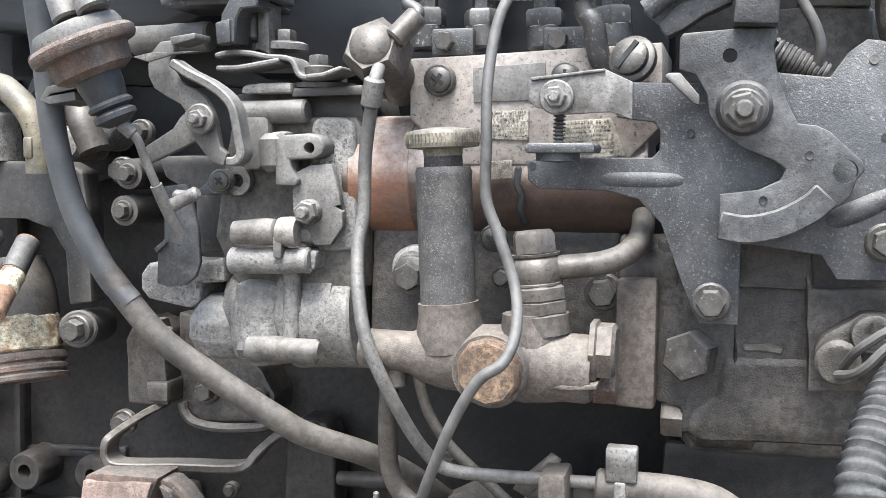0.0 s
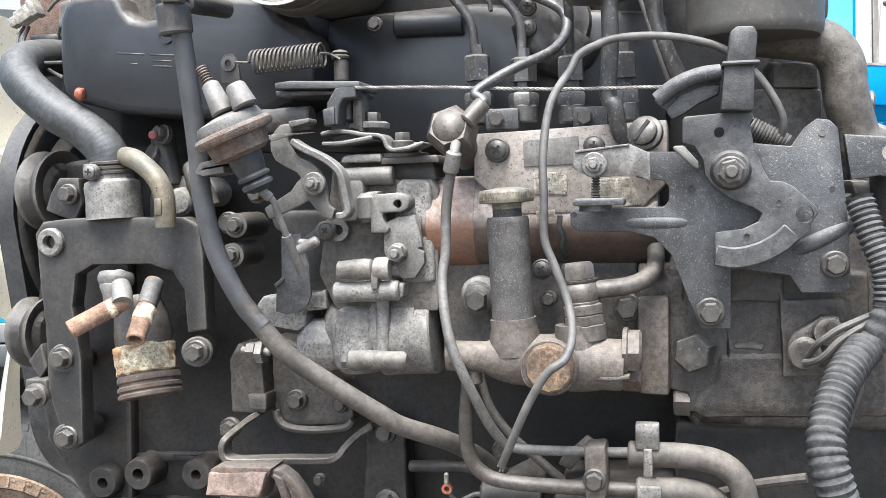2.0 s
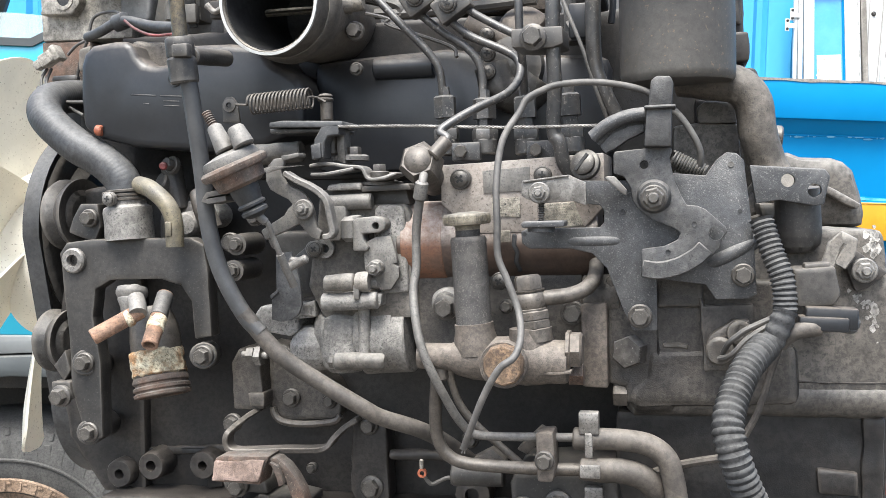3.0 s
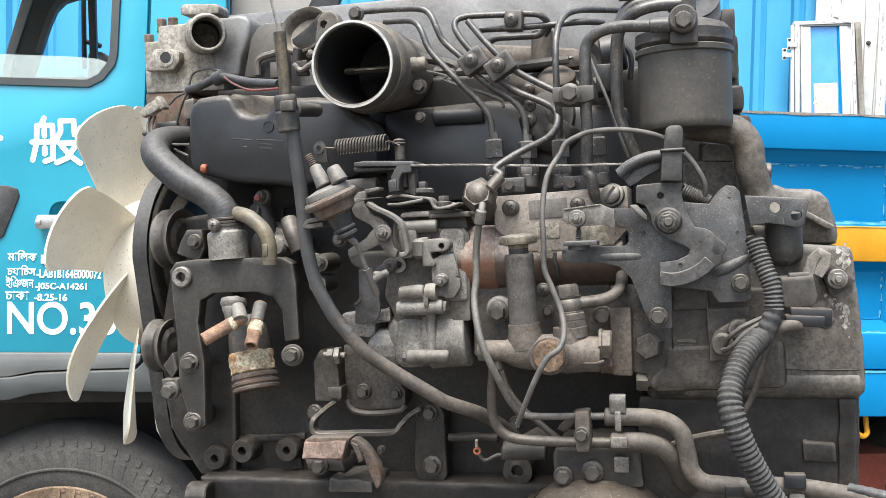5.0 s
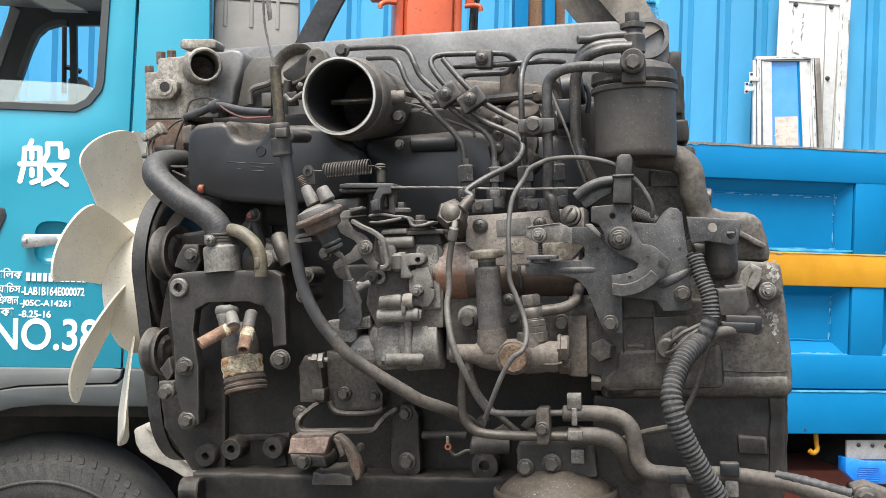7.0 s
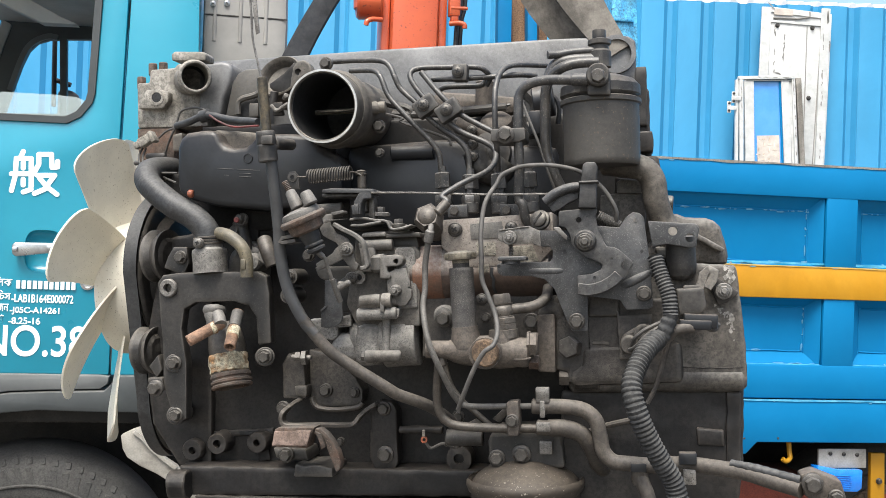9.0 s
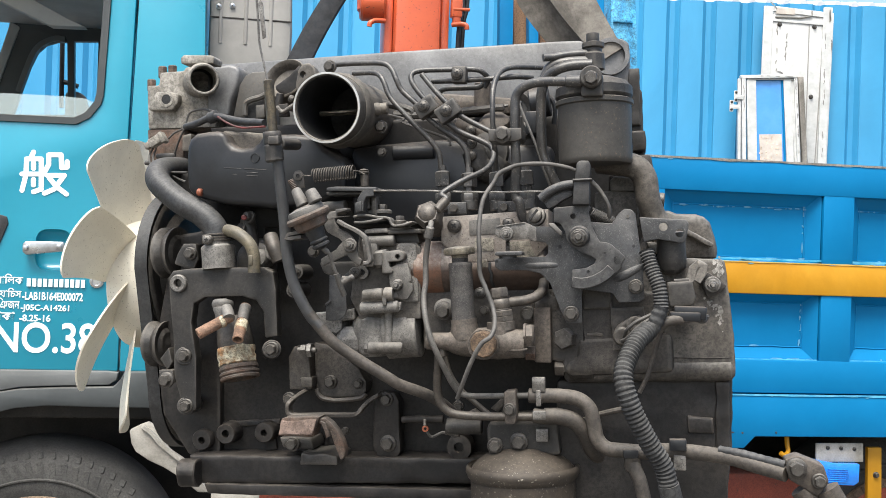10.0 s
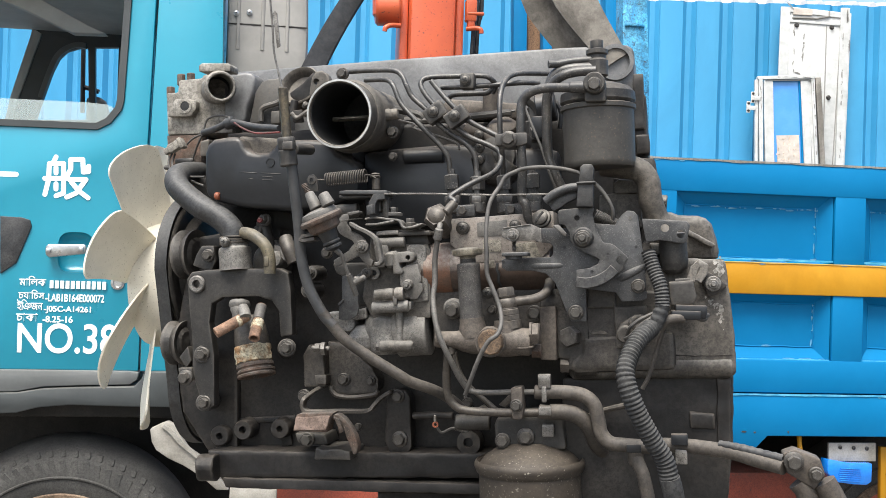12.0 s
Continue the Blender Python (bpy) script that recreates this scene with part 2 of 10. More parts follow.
CRUST = material("corroded_white_metal", (0.45, 0.42, 0.32), (0.22, 0.125, 0.06), 0.85, 0.0, 45, spread=(0.45, 0.6), specks=0.3, speck_colour=(0.12, 0.1, 0.06), bump=0.8, grain=0.8)
PIPE = material("dusty_steel_pipe", (0.078, 0.069, 0.06), (0.044, 0.039, 0.034), 0.45, 0.25, 45, dust=0.45, dust_colour=(0.33, 0.298, 0.262), specks=0.25, bump=0.25, grime=0.3, stain=0.3, speck_colour=(0.03, 0.026, 0.022))
DARK_PIPE = material("black_injector_pipe", (0.028, 0.0285, 0.03), (0.058, 0.055, 0.052), 0.38, 0.2, 60, dust=0.45, dust_colour=(0.28, 0.265, 0.245), specks=0.16, speck_colour=(0.14, 0.128, 0.115), bump=0.14, gloss=0.5, grime=0.15, stain=0.3, speck_scale=700)
RUBBER = material("black_rubber_hose", (0.02, 0.0215, 0.024), (0.036, 0.036, 0.037), 0.5, 0.0, 25, dust=0.4, dust_colour=(0.23, 0.22, 0.205), bump=0.12)
HOSE = material("dusty_grey_hose", (0.036, 0.0315, 0.0275), (0.068, 0.059, 0.05), 0.65, 0.0, 30, dust=0.32, dust_colour=(0.3, 0.27, 0.235), bump=0.2, grime=0.3, specks=0.0)
DIP_HOSE = material("blue_grey_hose", (0.029, 0.031, 0.034), (0.046, 0.047, 0.049), 0.5, 0.0, 18, dust=0.5, dust_colour=(0.25, 0.23, 0.2), bump=0.1, grime=0.12, stain=0.3, specks=0.0, speck_colour=(0.1, 0.09, 0.08))
CONDUIT = material("grey_ribbed_conduit", (0.026, 0.027, 0.029), (0.044, 0.044, 0.044), 0.75, 0.0, 30, dust=0.3, dust_colour=(0.28, 0.27, 0.25), bump=0.1, gloss=0.2)
PLASTIC = material("black_plastic", (0.0068, 0.0084, 0.0118), (0.011, 0.0128, 0.0162), 0.34, 0.0, 9, dust=0.6, dust_colour=(0.22, 0.185, 0.15), bump=0.08, grime=0.15, gloss=0.38)
HOUSING = material("weathered_aluminium", (0.29, 0.276, 0.25), (0.15, 0.14, 0.122), 0.6, 0.3, 30, dust=0.5, dust_colour=(0.44, 0.41, 0.36), specks=0.2, speck_colour=(0.07, 0.06, 0.05), bump=0.35, grime=0.4)
BELL = material("dusty_bell_housing", (0.066, 0.06, 0.053), (0.115, 0.104, 0.091), 0.62, 0.1, 18, dust=0.5, dust_colour=(0.34, 0.32, 0.29), specks=0.15, speck_colour=(0.03, 0.028, 0.026), bump=0.3, edge=0.35)
CAN = material("painted_filter_can", (0.05, 0.047, 0.043), (0.065, 0.062, 0.057), 0.5, 0.1, 12, dust=0.55, dust_colour=(0.290, 0.259, 0.224), specks=0.04, speck_colour=(0.1, 0.075, 0.05), speck_scale=600, bump=0.15, grime=0.15, stain=0.3)
CASE = material("dark_dusty_gear_case", (0.033, 0.0295, 0.0265), (0.056, 0.05, 0.044), 0.5, 0.1, 20, dust=0.16, dust_colour=(0.25, 0.225, 0.19), specks=0.2, speck_colour=(0.015, 0.014, 0.013), bump=0.35, grain=0.8, edge=0.35)
OILED = material("oiled_brown_tube", (0.075, 0.06, 0.036), (0.04, 0.035, 0.027), 0.45, 0.3, 60, dust=0.3, specks=0.2, bump=0.2)
FLAKE = material("flaked_pale_paint", (0.4, 0.39, 0.37), (0.3, 0.29, 0.27), 0.8, 0.0, 60, bump=0.3)
COVER = material("grey_valve_cover", (0.175, 0.178, 0.182), (0.125, 0.127, 0.131), 0.42, 0.15, 8, dust=0.4, dust_colour=(0.22, 0.21, 0.2), bump=0.08, grime=0.15, specks=0.06, speck_colour=(0.2, 0.2, 0.195))
# near-black, for bore linings, an oil run and the shade of uncut holes
BORE = material("dark_bore", (0.017, 0.0175, 0.019), (0.03, 0.03, 0.031), 0.6, 0.2, 20, bump=0.1)
BRIGHT = material("bright_machined_rim", (0.62, 0.61, 0.59), (0.42, 0.4, 0.37), 0.35, 0.8, 60, bump=0.2, stain=0.08)
BRASS = material("dirty_brass_knob", (0.19, 0.172, 0.135), (0.12, 0.11, 0.092), 0.5, 0.4, 60, dust=0.7, bump=0.2)
CREAM = material("cream_fan_plastic", (0.84, 0.795, 0.685), (0.8, 0.752, 0.64), 0.45, 0.0, 10, specks=0.03, speck_colour=(0.22, 0.17, 0.11), speck_scale=620, bump=0.05, stain=0.2, grime=0.05)
sheet = CREAM.node_tree
glow_side = node(sheet, "ShaderNodeBsdfTranslucent", Color=(0.85, 0.8, 0.68, 1))
blend = node(sheet, "ShaderNodeMixShader", Fac=0.25)
sheet.links.new(sheet.nodes["Principled BSDF"].outputs[0], blend.inputs[1])
sheet.links.new(glow_side.outputs[0], blend.inputs[2])
sheet.links.new(blend.outputs[0], sheet.nodes["Material Output"].inputs["Surface"])
WIRE = material("grey_wire", (0.058, 0.056, 0.054), (0.088, 0.083, 0.077), 0.6, 0.0, 60, dust=0.3, dust_colour=(0.27, 0.255, 0.235), bump=0.1, grime=0.12)
RED_WIRE = material("red_wire", (0.13, 0.024, 0.024), (0.08, 0.022, 0.022), 0.6, 0.0, 60, dust=0.3, bump=0.1)
ORANGE = material("orange_plastic", (0.26, 0.075, 0.035), (0.2, 0.065, 0.035), 0.5, 0.0, 60, bump=0.1)
LABEL = material("worn_label_plate", (0.25, 0.232, 0.195), (0.19, 0.175, 0.148), 0.6, 0.3, 60, bump=0.1, specks=0.2)
CROSS = material("dark_screw_recess", (0.01, 0.01, 0.01), (0.02, 0.02, 0.02), 0.8, 0.0, 90, bump=0.0)
INK = material("dark_label_ink", (0.15, 0.14, 0.12), (0.19, 0.18, 0.16), 0.8, 0.0, 90, bump=0.0)
CAB = material("teal_cab_paint", (0.0135, 0.21, 0.296), (0.0155, 0.233, 0.327), 0.3, 0.0, 2.5, specks=0.0, coat=0.12, bump=0.02, stain=0.1, gloss=0.5, grime=0.04)
WHITE = material("white_lettering", (0.8, 0.82, 0.82), (0.74, 0.76, 0.76), 0.5, 0.0, 20, bump=0.05, stain=0.08)
TRIM = material("grey_rubber_trim", (0.1, 0.105, 0.104), (0.128, 0.133, 0.131), 0.6, 0.0, 8, dust=0.3, bump=0.1, stain=0.08)
FENDER = material("dark_grey_fender_plastic", (0.037, 0.042, 0.043), (0.05, 0.055, 0.056), 0.5, 0.0, 6, dust=0.3, specks=0.0, speck_colour=(0.25, 0.25, 0.24), bump=0.1, stain=0.15, grime=0.05)
TYRE = material("dusty_tyre_rubber", (0.034, 0.034, 0.033), (0.052, 0.051, 0.048), 0.75, 0.0, 10, dust=0.2, dust_colour=(0.2, 0.19, 0.175), bump=0.2)
RIM = material("brown_wheel_rim", (0.13, 0.085, 0.055), (0.19, 0.14, 0.1), 0.7, 0.0, 10, bump=0.2)
INSIDE = material("cab_headliner", (0.34, 0.33, 0.31), (0.4, 0.39, 0.37), 0.8, 0.0, 6, bump=0.1, stain=0.08)
BED = material("blue_bed_paint", (0.003, 0.138, 0.315), (0.005, 0.152, 0.345), 0.5, 0.0, 3, specks=0.0, speck_colour=(0.05, 0.06, 0.08), speck_scale=70, coat=0.0, bump=0.06, stain=0.08, gloss=0.12)
CHIPPED = material("chipped_pale_blue_paint", (0.1, 0.42, 0.68), (0.04, 0.3, 0.6), 0.6, 0.0, 40, specks=0.12, speck_colour=(0.03, 0.04, 0.05), speck_scale=90, bump=0.3, streak=0.3)
YELLOW = material("yellow_stripe_paint", (0.42, 0.2, 0.012), (0.46, 0.23, 0.018), 0.4, 0.0, 5, specks=0.0, speck_colour=(0.2, 0.1, 0.03), speck_scale=70, bump=0.05, stain=0.15, gloss=0.2, grime=0.06)
WALL = material("blue_container_steel", (0.036, 0.234, 0.425), (0.046, 0.26, 0.46), 0.5, 0.0, 1.2, specks=0.0, bump=0.05, streak=0.3, stain=0.1)
SHEET = material("white_roof_sheet", (0.72, 0.74, 0.75), (0.62, 0.64, 0.66), 0.5, 0.0, 3, bump=0.05, stain=0.08)
PANEL = material("chipped_white_paint", (0.5, 0.5, 0.485), (0.42, 0.42, 0.405), 0.5, 0.0, 12, specks=0.0, speck_colour=(0.2, 0.18, 0.15), speck_scale=80, bump=0.15, stain=0.08)
FILM = material("blue_glazing_film", (0.05, 0.24, 0.6), (0.07, 0.27, 0.64), 0.2, 0.0, 4, coat=0.5, bump=0.0, stain=0.08, gloss=0.5)
PAPER = material("pinkish_paper_notice", (0.5, 0.45, 0.4), (0.46, 0.4, 0.35), 0.8, 0.0, 30, bump=0.1, stain=0.15, grime=0.05)
PALE_INK = material("faded_pale_ink", (0.72, 0.6, 0.5), (0.66, 0.55, 0.46), 0.8, 0.0, 30, bump=0.0)
CRANE = material("orange_crane_paint", (0.56, 0.1, 0.03), (0.5, 0.085, 0.03), 0.4, 0.0, 5, specks=0.02, speck_colour=(0.12, 0.04, 0.025), speck_scale=160, coat=0.2, bump=0.1, stain=0.08)
BEAM = material("dull_red_beam_paint", (0.26, 0.05, 0.025), (0.2, 0.042, 0.024), 0.6, 0.0, 6, dust=0.3, specks=0.05, speck_colour=(0.08, 0.03, 0.02), speck_scale=160, bump=0.15, stain=0.3)
GREY_PANEL = material("grey_plastic_duct", (0.25, 0.24, 0.222), (0.2, 0.192, 0.178), 0.6, 0.0, 5, dust=0.3, bump=0.1, stain=0.08)
SLING_BLACK = material("black_webbing", (0.02, 0.022, 0.026), (0.035, 0.036, 0.04), 0.8, 0.0, 60, dust=0.2, bump=0.2, grime=0.1)
SLING_GREY = material("dusty_grey_webbing", (0.14, 0.13, 0.116), (0.1, 0.092, 0.082), 0.9, 0.0, 35, specks=0.0, speck_colour=(0.08, 0.075, 0.07), speck_scale=200, bump=0.35, grime=0.15)
WOOD = material("brown_timber", (0.26, 0.15, 0.08), (0.17, 0.1, 0.06), 0.8, 0.0, 8, streak=0.12, bump=0.4)
GROUND = material("dusty_concrete_ground", (0.2, 0.187, 0.17), (0.14, 0.13, 0.115), 0.9, 0.0, 1.3, specks=0.3, speck_colour=(0.05, 0.047, 0.043), speck_scale=25, bump=0.4)
BARE = material("weathered_bare_timber", (0.3, 0.285, 0.26), (0.17, 0.16, 0.145), 0.85, 0.0, 9, streak=0.1, bump=0.4, stain=0.3)
FADED = material("faded_blue_edge", (0.03, 0.26, 0.45), (0.12, 0.4, 0.58), 0.7, 0.0, 25, bump=0.1, stain=0.2, grime=0.1)
PALE_YELLOW = material("pale_worn_yellow", (0.55, 0.36, 0.1), (0.5, 0.27, 0.03), 0.6, 0.0, 25, bump=0.1, stain=0.15, grime=0.08)
LAMP_BLUE = material("blue_lamp_lens", (0.005, 0.16, 0.6), (0.01, 0.2, 0.7), 0.15, 0.0, 30, coat=0.8, bump=0.05, stain=0.08, gloss=0.5)
CHROME = material("worn_chrome", (0.5, 0.5, 0.5), (0.35, 0.35, 0.35), 0.3, 0.9, 30, bump=0.1, stain=0.08)
PANE = glass("window_glass", (0.85, 0.95, 0.93))


# ---- mesh helpers ----
def merge(bm, tmp, bev=0.0, seg=2):
    """Adds a small piece to bm, with its sharp edges rounded by bev."""
    bmesh.ops.recalc_face_normals(tmp, faces=tmp.faces)
    if bev:
        edges = [e for e in tmp.edges if len(e.link_faces) == 2 and e.calc_face_angle(0) > 0.6]
        bmesh.ops.bevel(tmp, geom=edges, offset=bev, segments=seg, affect="EDGES", profile=0.5, clamp_overlap=True)
    me = bpy.data.meshes.new("tmp")
    tmp.to_mesh(me)
    tmp.free()
    bm.from_mesh(me)
    bpy.data.meshes.remove(me)
    return bm


def turned(axis):
    """A turn that takes z to the axis."""
    return Vector(axis).to_track_quat("Z", "Y").to_matrix().to_4x4()


def box(bm, centre, size, rot=(0, 0, 0), bev=0.002):
    t = bmesh.new()
    bmesh.ops.create_cube(t, size=1.0, matrix=pose(*centre, *rot) @ Matrix.Diagonal((*size, 1)))
    return merge(bm, t, bev)


def lathe(bm, origin, axis, profile, n=24, spin=0.0, closed=False):
    """Turns a profile of (radius, height) round the axis."""
    t = bmesh.new()
    m = Matrix.Translation(origin) @ turned(axis) @ Matrix.Rotation(spin, 4, "Z")
    rings = []
    for r, h in profile:
        if r < 1e-6:
            rings.append([t.verts.new(m @ Vector((0, 0, h)))])
        else:
            rings.append([t.verts.new(m @ Vector((r * math.cos(6.283185 * k / n), r * math.sin(6.283185 * k / n), h))) for k in range(n)])
    pairs = list(zip(rings, rings[1:])) + ([(rings[-1], rings[0])] if closed else [])
    for a, b in pairs:
        for k in range(n):
            q = [a[k % len(a)], a[(k + 1) % len(a)], b[(k + 1) % len(b)], b[k % len(b)]]
            q = list(dict.fromkeys(q))
            if len(q) > 2:
                t.faces.new(q)
    if not closed:
        for ring in (rings[0], rings[-1]):
            if len(ring) > 2:
                t.faces.new(ring)
    return merge(bm, t)


def cyl(bm, a, b, r, r2=None, n=20, bev=0.0015):
    a, b = Vector(a), Vector(b)
    h = (b - a).length
    r2 = r if r2 is None else r2
    c = min(bev, h / 3, r / 2, r2 / 2)
    return lathe(bm, a, b - a, [(r - c, 0), (r, c), (r2, h - c), (r2 - c, h)], n)


def pipe_end(bm, a, b, r, wall, n=32):
    """A hollow round pipe from a to b, open at b."""
    h = (Vector(b) - Vector(a)).length
    return lathe(bm, a, Vector(b) - Vector(a), [(r, 0), (r, h - 0.001), (r - 0.001, h), (r - wall + 0.001, h), (r - wall, h - 0.001), (r - wall, 0.0)], n, closed=True)


def smooth_line(points, res=6):
    """Points on a smooth curve through the given ones."""
    p = [Vector(q) for q in points]
    if len(p) < 3:
        return p
    p = [2 * p[0] - p[1]] + p + [2 * p[-1] - p[-2]]
    out = []
    for i in range(1, len(p) - 2):
        a, b, c, d = p[i - 1:i + 3]
        for k in range(res):
            s = k / res
            out.append(0.5 * (2 * b + (c - a) * s + (2 * a - 5 * b + 4 * c - d) * s * s + (3 * b - a - 3 * c + d) * s ** 3))
    return out + [p[-2]]


def tube(bm, points, r, n=10, res=6, ribs=0.0, pitch=0.006):
    """A round hose or pipe through the points; ribs: the depth of its corrugation."""
    line = smooth_line(points, res)
    if ribs:
        fine, step = [line[0]], pitch / 4
        for a, b in zip(line, line[1:]):
            k = max(1, round((b - a).length / step))
            fine += [a.lerp(b, j / k) for j in range(1, k + 1)]
        line = fine
    t = bmesh.new()
    rings, side, gone = [], None, 0.0
    for i, q in enumerate(line):
        way = (line[min(i + 1, len(line) - 1)] - line[max(i - 1, 0)]).normalized()
        if side is None:
            side = way.orthogonal().normalized()
        side = (side - way * side.dot(way)).normalized()
        other = way.cross(side)
        gone += (q - line[i - 1]).length if i else 0
        rr = r + (ribs * math.copysign(abs(math.cos(gone / pitch * 6.2832)) ** 0.6, math.cos(gone / pitch * 6.2832)) if ribs else 0)
        rings.append([t.verts.new(q + rr * (side * math.cos(6.283185 * k / n) + other * math.sin(6.283185 * k / n))) for k in range(n)])
    for a, b in zip(rings, rings[1:]):
        for k in range(n):
            t.faces.new((a[k], a[(k + 1) % n], b[(k + 1) % n], b[k]))
    t.faces.new(rings[0])
    t.faces.new(rings[-1])
    return merge(bm, t)


def prism(bm, points, depth, bev=0.002, seg=2):
    """A plate with that outline (front face as given), going depth to the back (+y)."""
    bev = bev * 0.5 if bev <= 0.01 else bev
    t = bmesh.new()
    front = [t.verts.new(p) for p in points]
    face = t.faces.new(front)
    ring = bmesh.ops.extrude_face_region(t, geom=[face])
    bmesh.ops.translate(t, vec=(0, depth, 0), verts=[v for v in ring["geom"] if isinstance(v, bmesh.types.BMVert)])
    return merge(bm, t, bev, seg)


def band(bm, points, width, depth, closed=False, bev=0.001):
    """A flat strip of that width along a line in the x-z plane, going depth to the back."""
    p = [Vector(q) for q in points]
    left, right = [], []
    for i, q in enumerate(p):
        a = p[i - 1] if i or closed else q
        b = p[(i + 1) % len(p)] if i < len(p) - 1 or closed else q
        d1, d2 = (q - a), (b - q)
        w = ((d1.normalized() if d1.length else d2.normalized()) + (d2.normalized() if d2.length else d1.normalized())).normalized()
        side = Vector((-w.z, 0, w.x)).normalized() * (width / 2)
        left.append(q + side), right.append(q - side)
    t = bmesh.new()
    rows = [[t.verts.new(v + Vector((0, dy, 0))) for v in line] for line, dy in ((left, 0), (right, 0), (right, depth), (left, depth))]
    n = len(p)
    for i in range(n if closed else n - 1):
        j = (i + 1) % n
        for k in range(4):
            t.faces.new((rows[k][i], rows[k][j], rows[(k + 1) % 4][j], rows[(k + 1) % 4][i]))
    if not closed:
        t.faces.new([rows[k][0] for k in range(4)])
        t.faces.new([rows[k][-1] for k in range(4)])
    return merge(bm, t, bev, 1)


def lettering(text, corner, height, mat, parent, name="lettering", label="", bold=0.012, width=0.0):
    """A line of raised letters in the x-z plane, from its lower left corner; width: the length of the line."""
    c = bpy.data.curves.new("letters", "FONT")
    c.body, c.size, c.extrude, c.offset = text, height / 0.72, 0.0008, bold * height
    ob = new("letters", c)
    me = bpy.data.meshes.new_from_object(ob.evaluated_get(bpy.context.evaluated_depsgraph_get()))
    bpy.data.objects.remove(ob)
    bpy.data.curves.remove(c)
    if width:
        xs, ys = [v.co.x for v in me.vertices], [v.co.y for v in me.vertices]
        me.transform(Matrix.Diagonal((width / (max(xs) - min(xs)), height / (max(ys) - min(ys)), 1, 1)) @ Matrix.Translation((-min(xs), -min(ys), 0)))
    me.transform(pose(*corner, 90, 0, 0))
    me.materials.append(mat)
    o = new(name, me)
    o.parent = parent
    return tagged(o, label)


def uneven(bm, amount, step):
    """Cuts a casting into small faces and lets its skin and edges wander a little."""
    for axis in range(3):
        low, high = min(v.co[axis] for v in bm.verts), max(v.co[axis] for v in bm.verts)
        if axis == 1:
            high = min(high, low + 0.06)
        normal = [0, 0, 0]
        normal[axis] = 1
        for k in range(1, int((high - low) / step)):
            at = [0, 0, 0]
            at[axis] = low + k * step
            bmesh.ops.bisect_plane(bm, geom=bm.verts[:] + bm.edges[:] + bm.faces[:], dist=1e-6, plane_co=at, plane_no=normal)
    bm.normal_update()
    for v in bm.verts:
        v.co += v.normal * amount * (noise.noise(v.co * 45) + 0.6 * noise.noise(v.co * 130))


def part(name, bm, mat, parent, label="", smooth=0.7):
    """Links bm as one mesh under a thing or a part."""
    if mat.name in UNEVEN and len(bm.verts) < 3000:
        uneven(bm, *UNEVEN[mat.name])
    bmesh.ops.recalc_face_normals(bm, faces=bm.faces)
    for f in bm.faces:
        f.smooth = True
    for e in bm.edges:
        if len(e.link_faces) == 2 and e.calc_face_angle(0) > smooth:
            e.smooth = False
    me = bpy.data.meshes.new(name)
    bm.to_mesh(me)
    bm.free()
    me.materials.append(mat)
    ob = new(name, me)
    ob.parent = parent
    return tagged(ob, label)


def bored(ob, centre, axis, r, depth):
    """Bores a blind or open hole into a part."""
    t = bmesh.new()
    a = Vector(axis).normalized()
    cyl(t, Vector(centre) - a * depth, Vector(centre) + a * depth, r, n=20, bev=0)
    me = bpy.data.meshes.new("cutter")
    t.to_mesh(me)
    t.free()
    cut = new("cutter", me)
    cut.parent = ob.parent
    mod = ob.modifiers.new("bore", "BOOLEAN")
    mod.object, mod.operation, mod.solver = cut, "DIFFERENCE", "EXACT"
    CUTS.append((ob, cut))
    return ob


def scooped(ob, centre, radii):
    """Scoops a rounded hollow out of a part."""
    t = bmesh.new()
    bmesh.ops.create_icosphere(t, subdivisions=4, radius=1.0, matrix=Matrix.Translation(centre) @ Matrix.Diagonal((*radii, 1)))
    for v in t.verts:
        d = (v.co - Vector(centre))
        for a in (0, 2):
            d[a] = math.copysign(abs(d[a] / radii[a]) ** 0.6, d[a]) * radii[a]
        v.co = Vector(centre) + d
    me = bpy.data.meshes.new("cutter")
    t.to_mesh(me)
    t.free()
    cut = new("cutter", me)
    cut.parent = ob.parent
    mod = ob.modifiers.new("scoop", "BOOLEAN")
    mod.object, mod.operation, mod.solver = cut, "DIFFERENCE", "EXACT"
    CUTS.append((ob, cut))
    return ob


CUTS = []
UNEVEN = {"oily_block_iron": (0.0016, 0.009), "dark_dusty_gear_case": (0.0011, 0.007), "dusty_bell_housing": (0.0011, 0.008), "scaly_tan_rust": (0.0016, 0.004),
          "corroded_white_metal": (0.0012, 0.004), "black_cast_iron": (0.0006, 0.007), "dusty_pump_aluminium": (0.0007, 0.005), "sooty_brown_casting": (0.0006, 0.007)}


def settle_cuts():
    """Applies all the bores at once and removes the cutters."""
    if not CUTS:
        return
    graph = bpy.context.evaluated_depsgraph_get()
    done = {}
    for ob, cut in CUTS:
        if ob not in done:
            done[ob] = bpy.data.meshes.new_from_object(ob.evaluated_get(graph))
    for ob, me in done.items():
        ob.modifiers.clear()
        ob.data = me
    for ob, cut in CUTS:
        bpy.data.objects.remove(cut)
    CUTS.clear()


BOLTS = {}


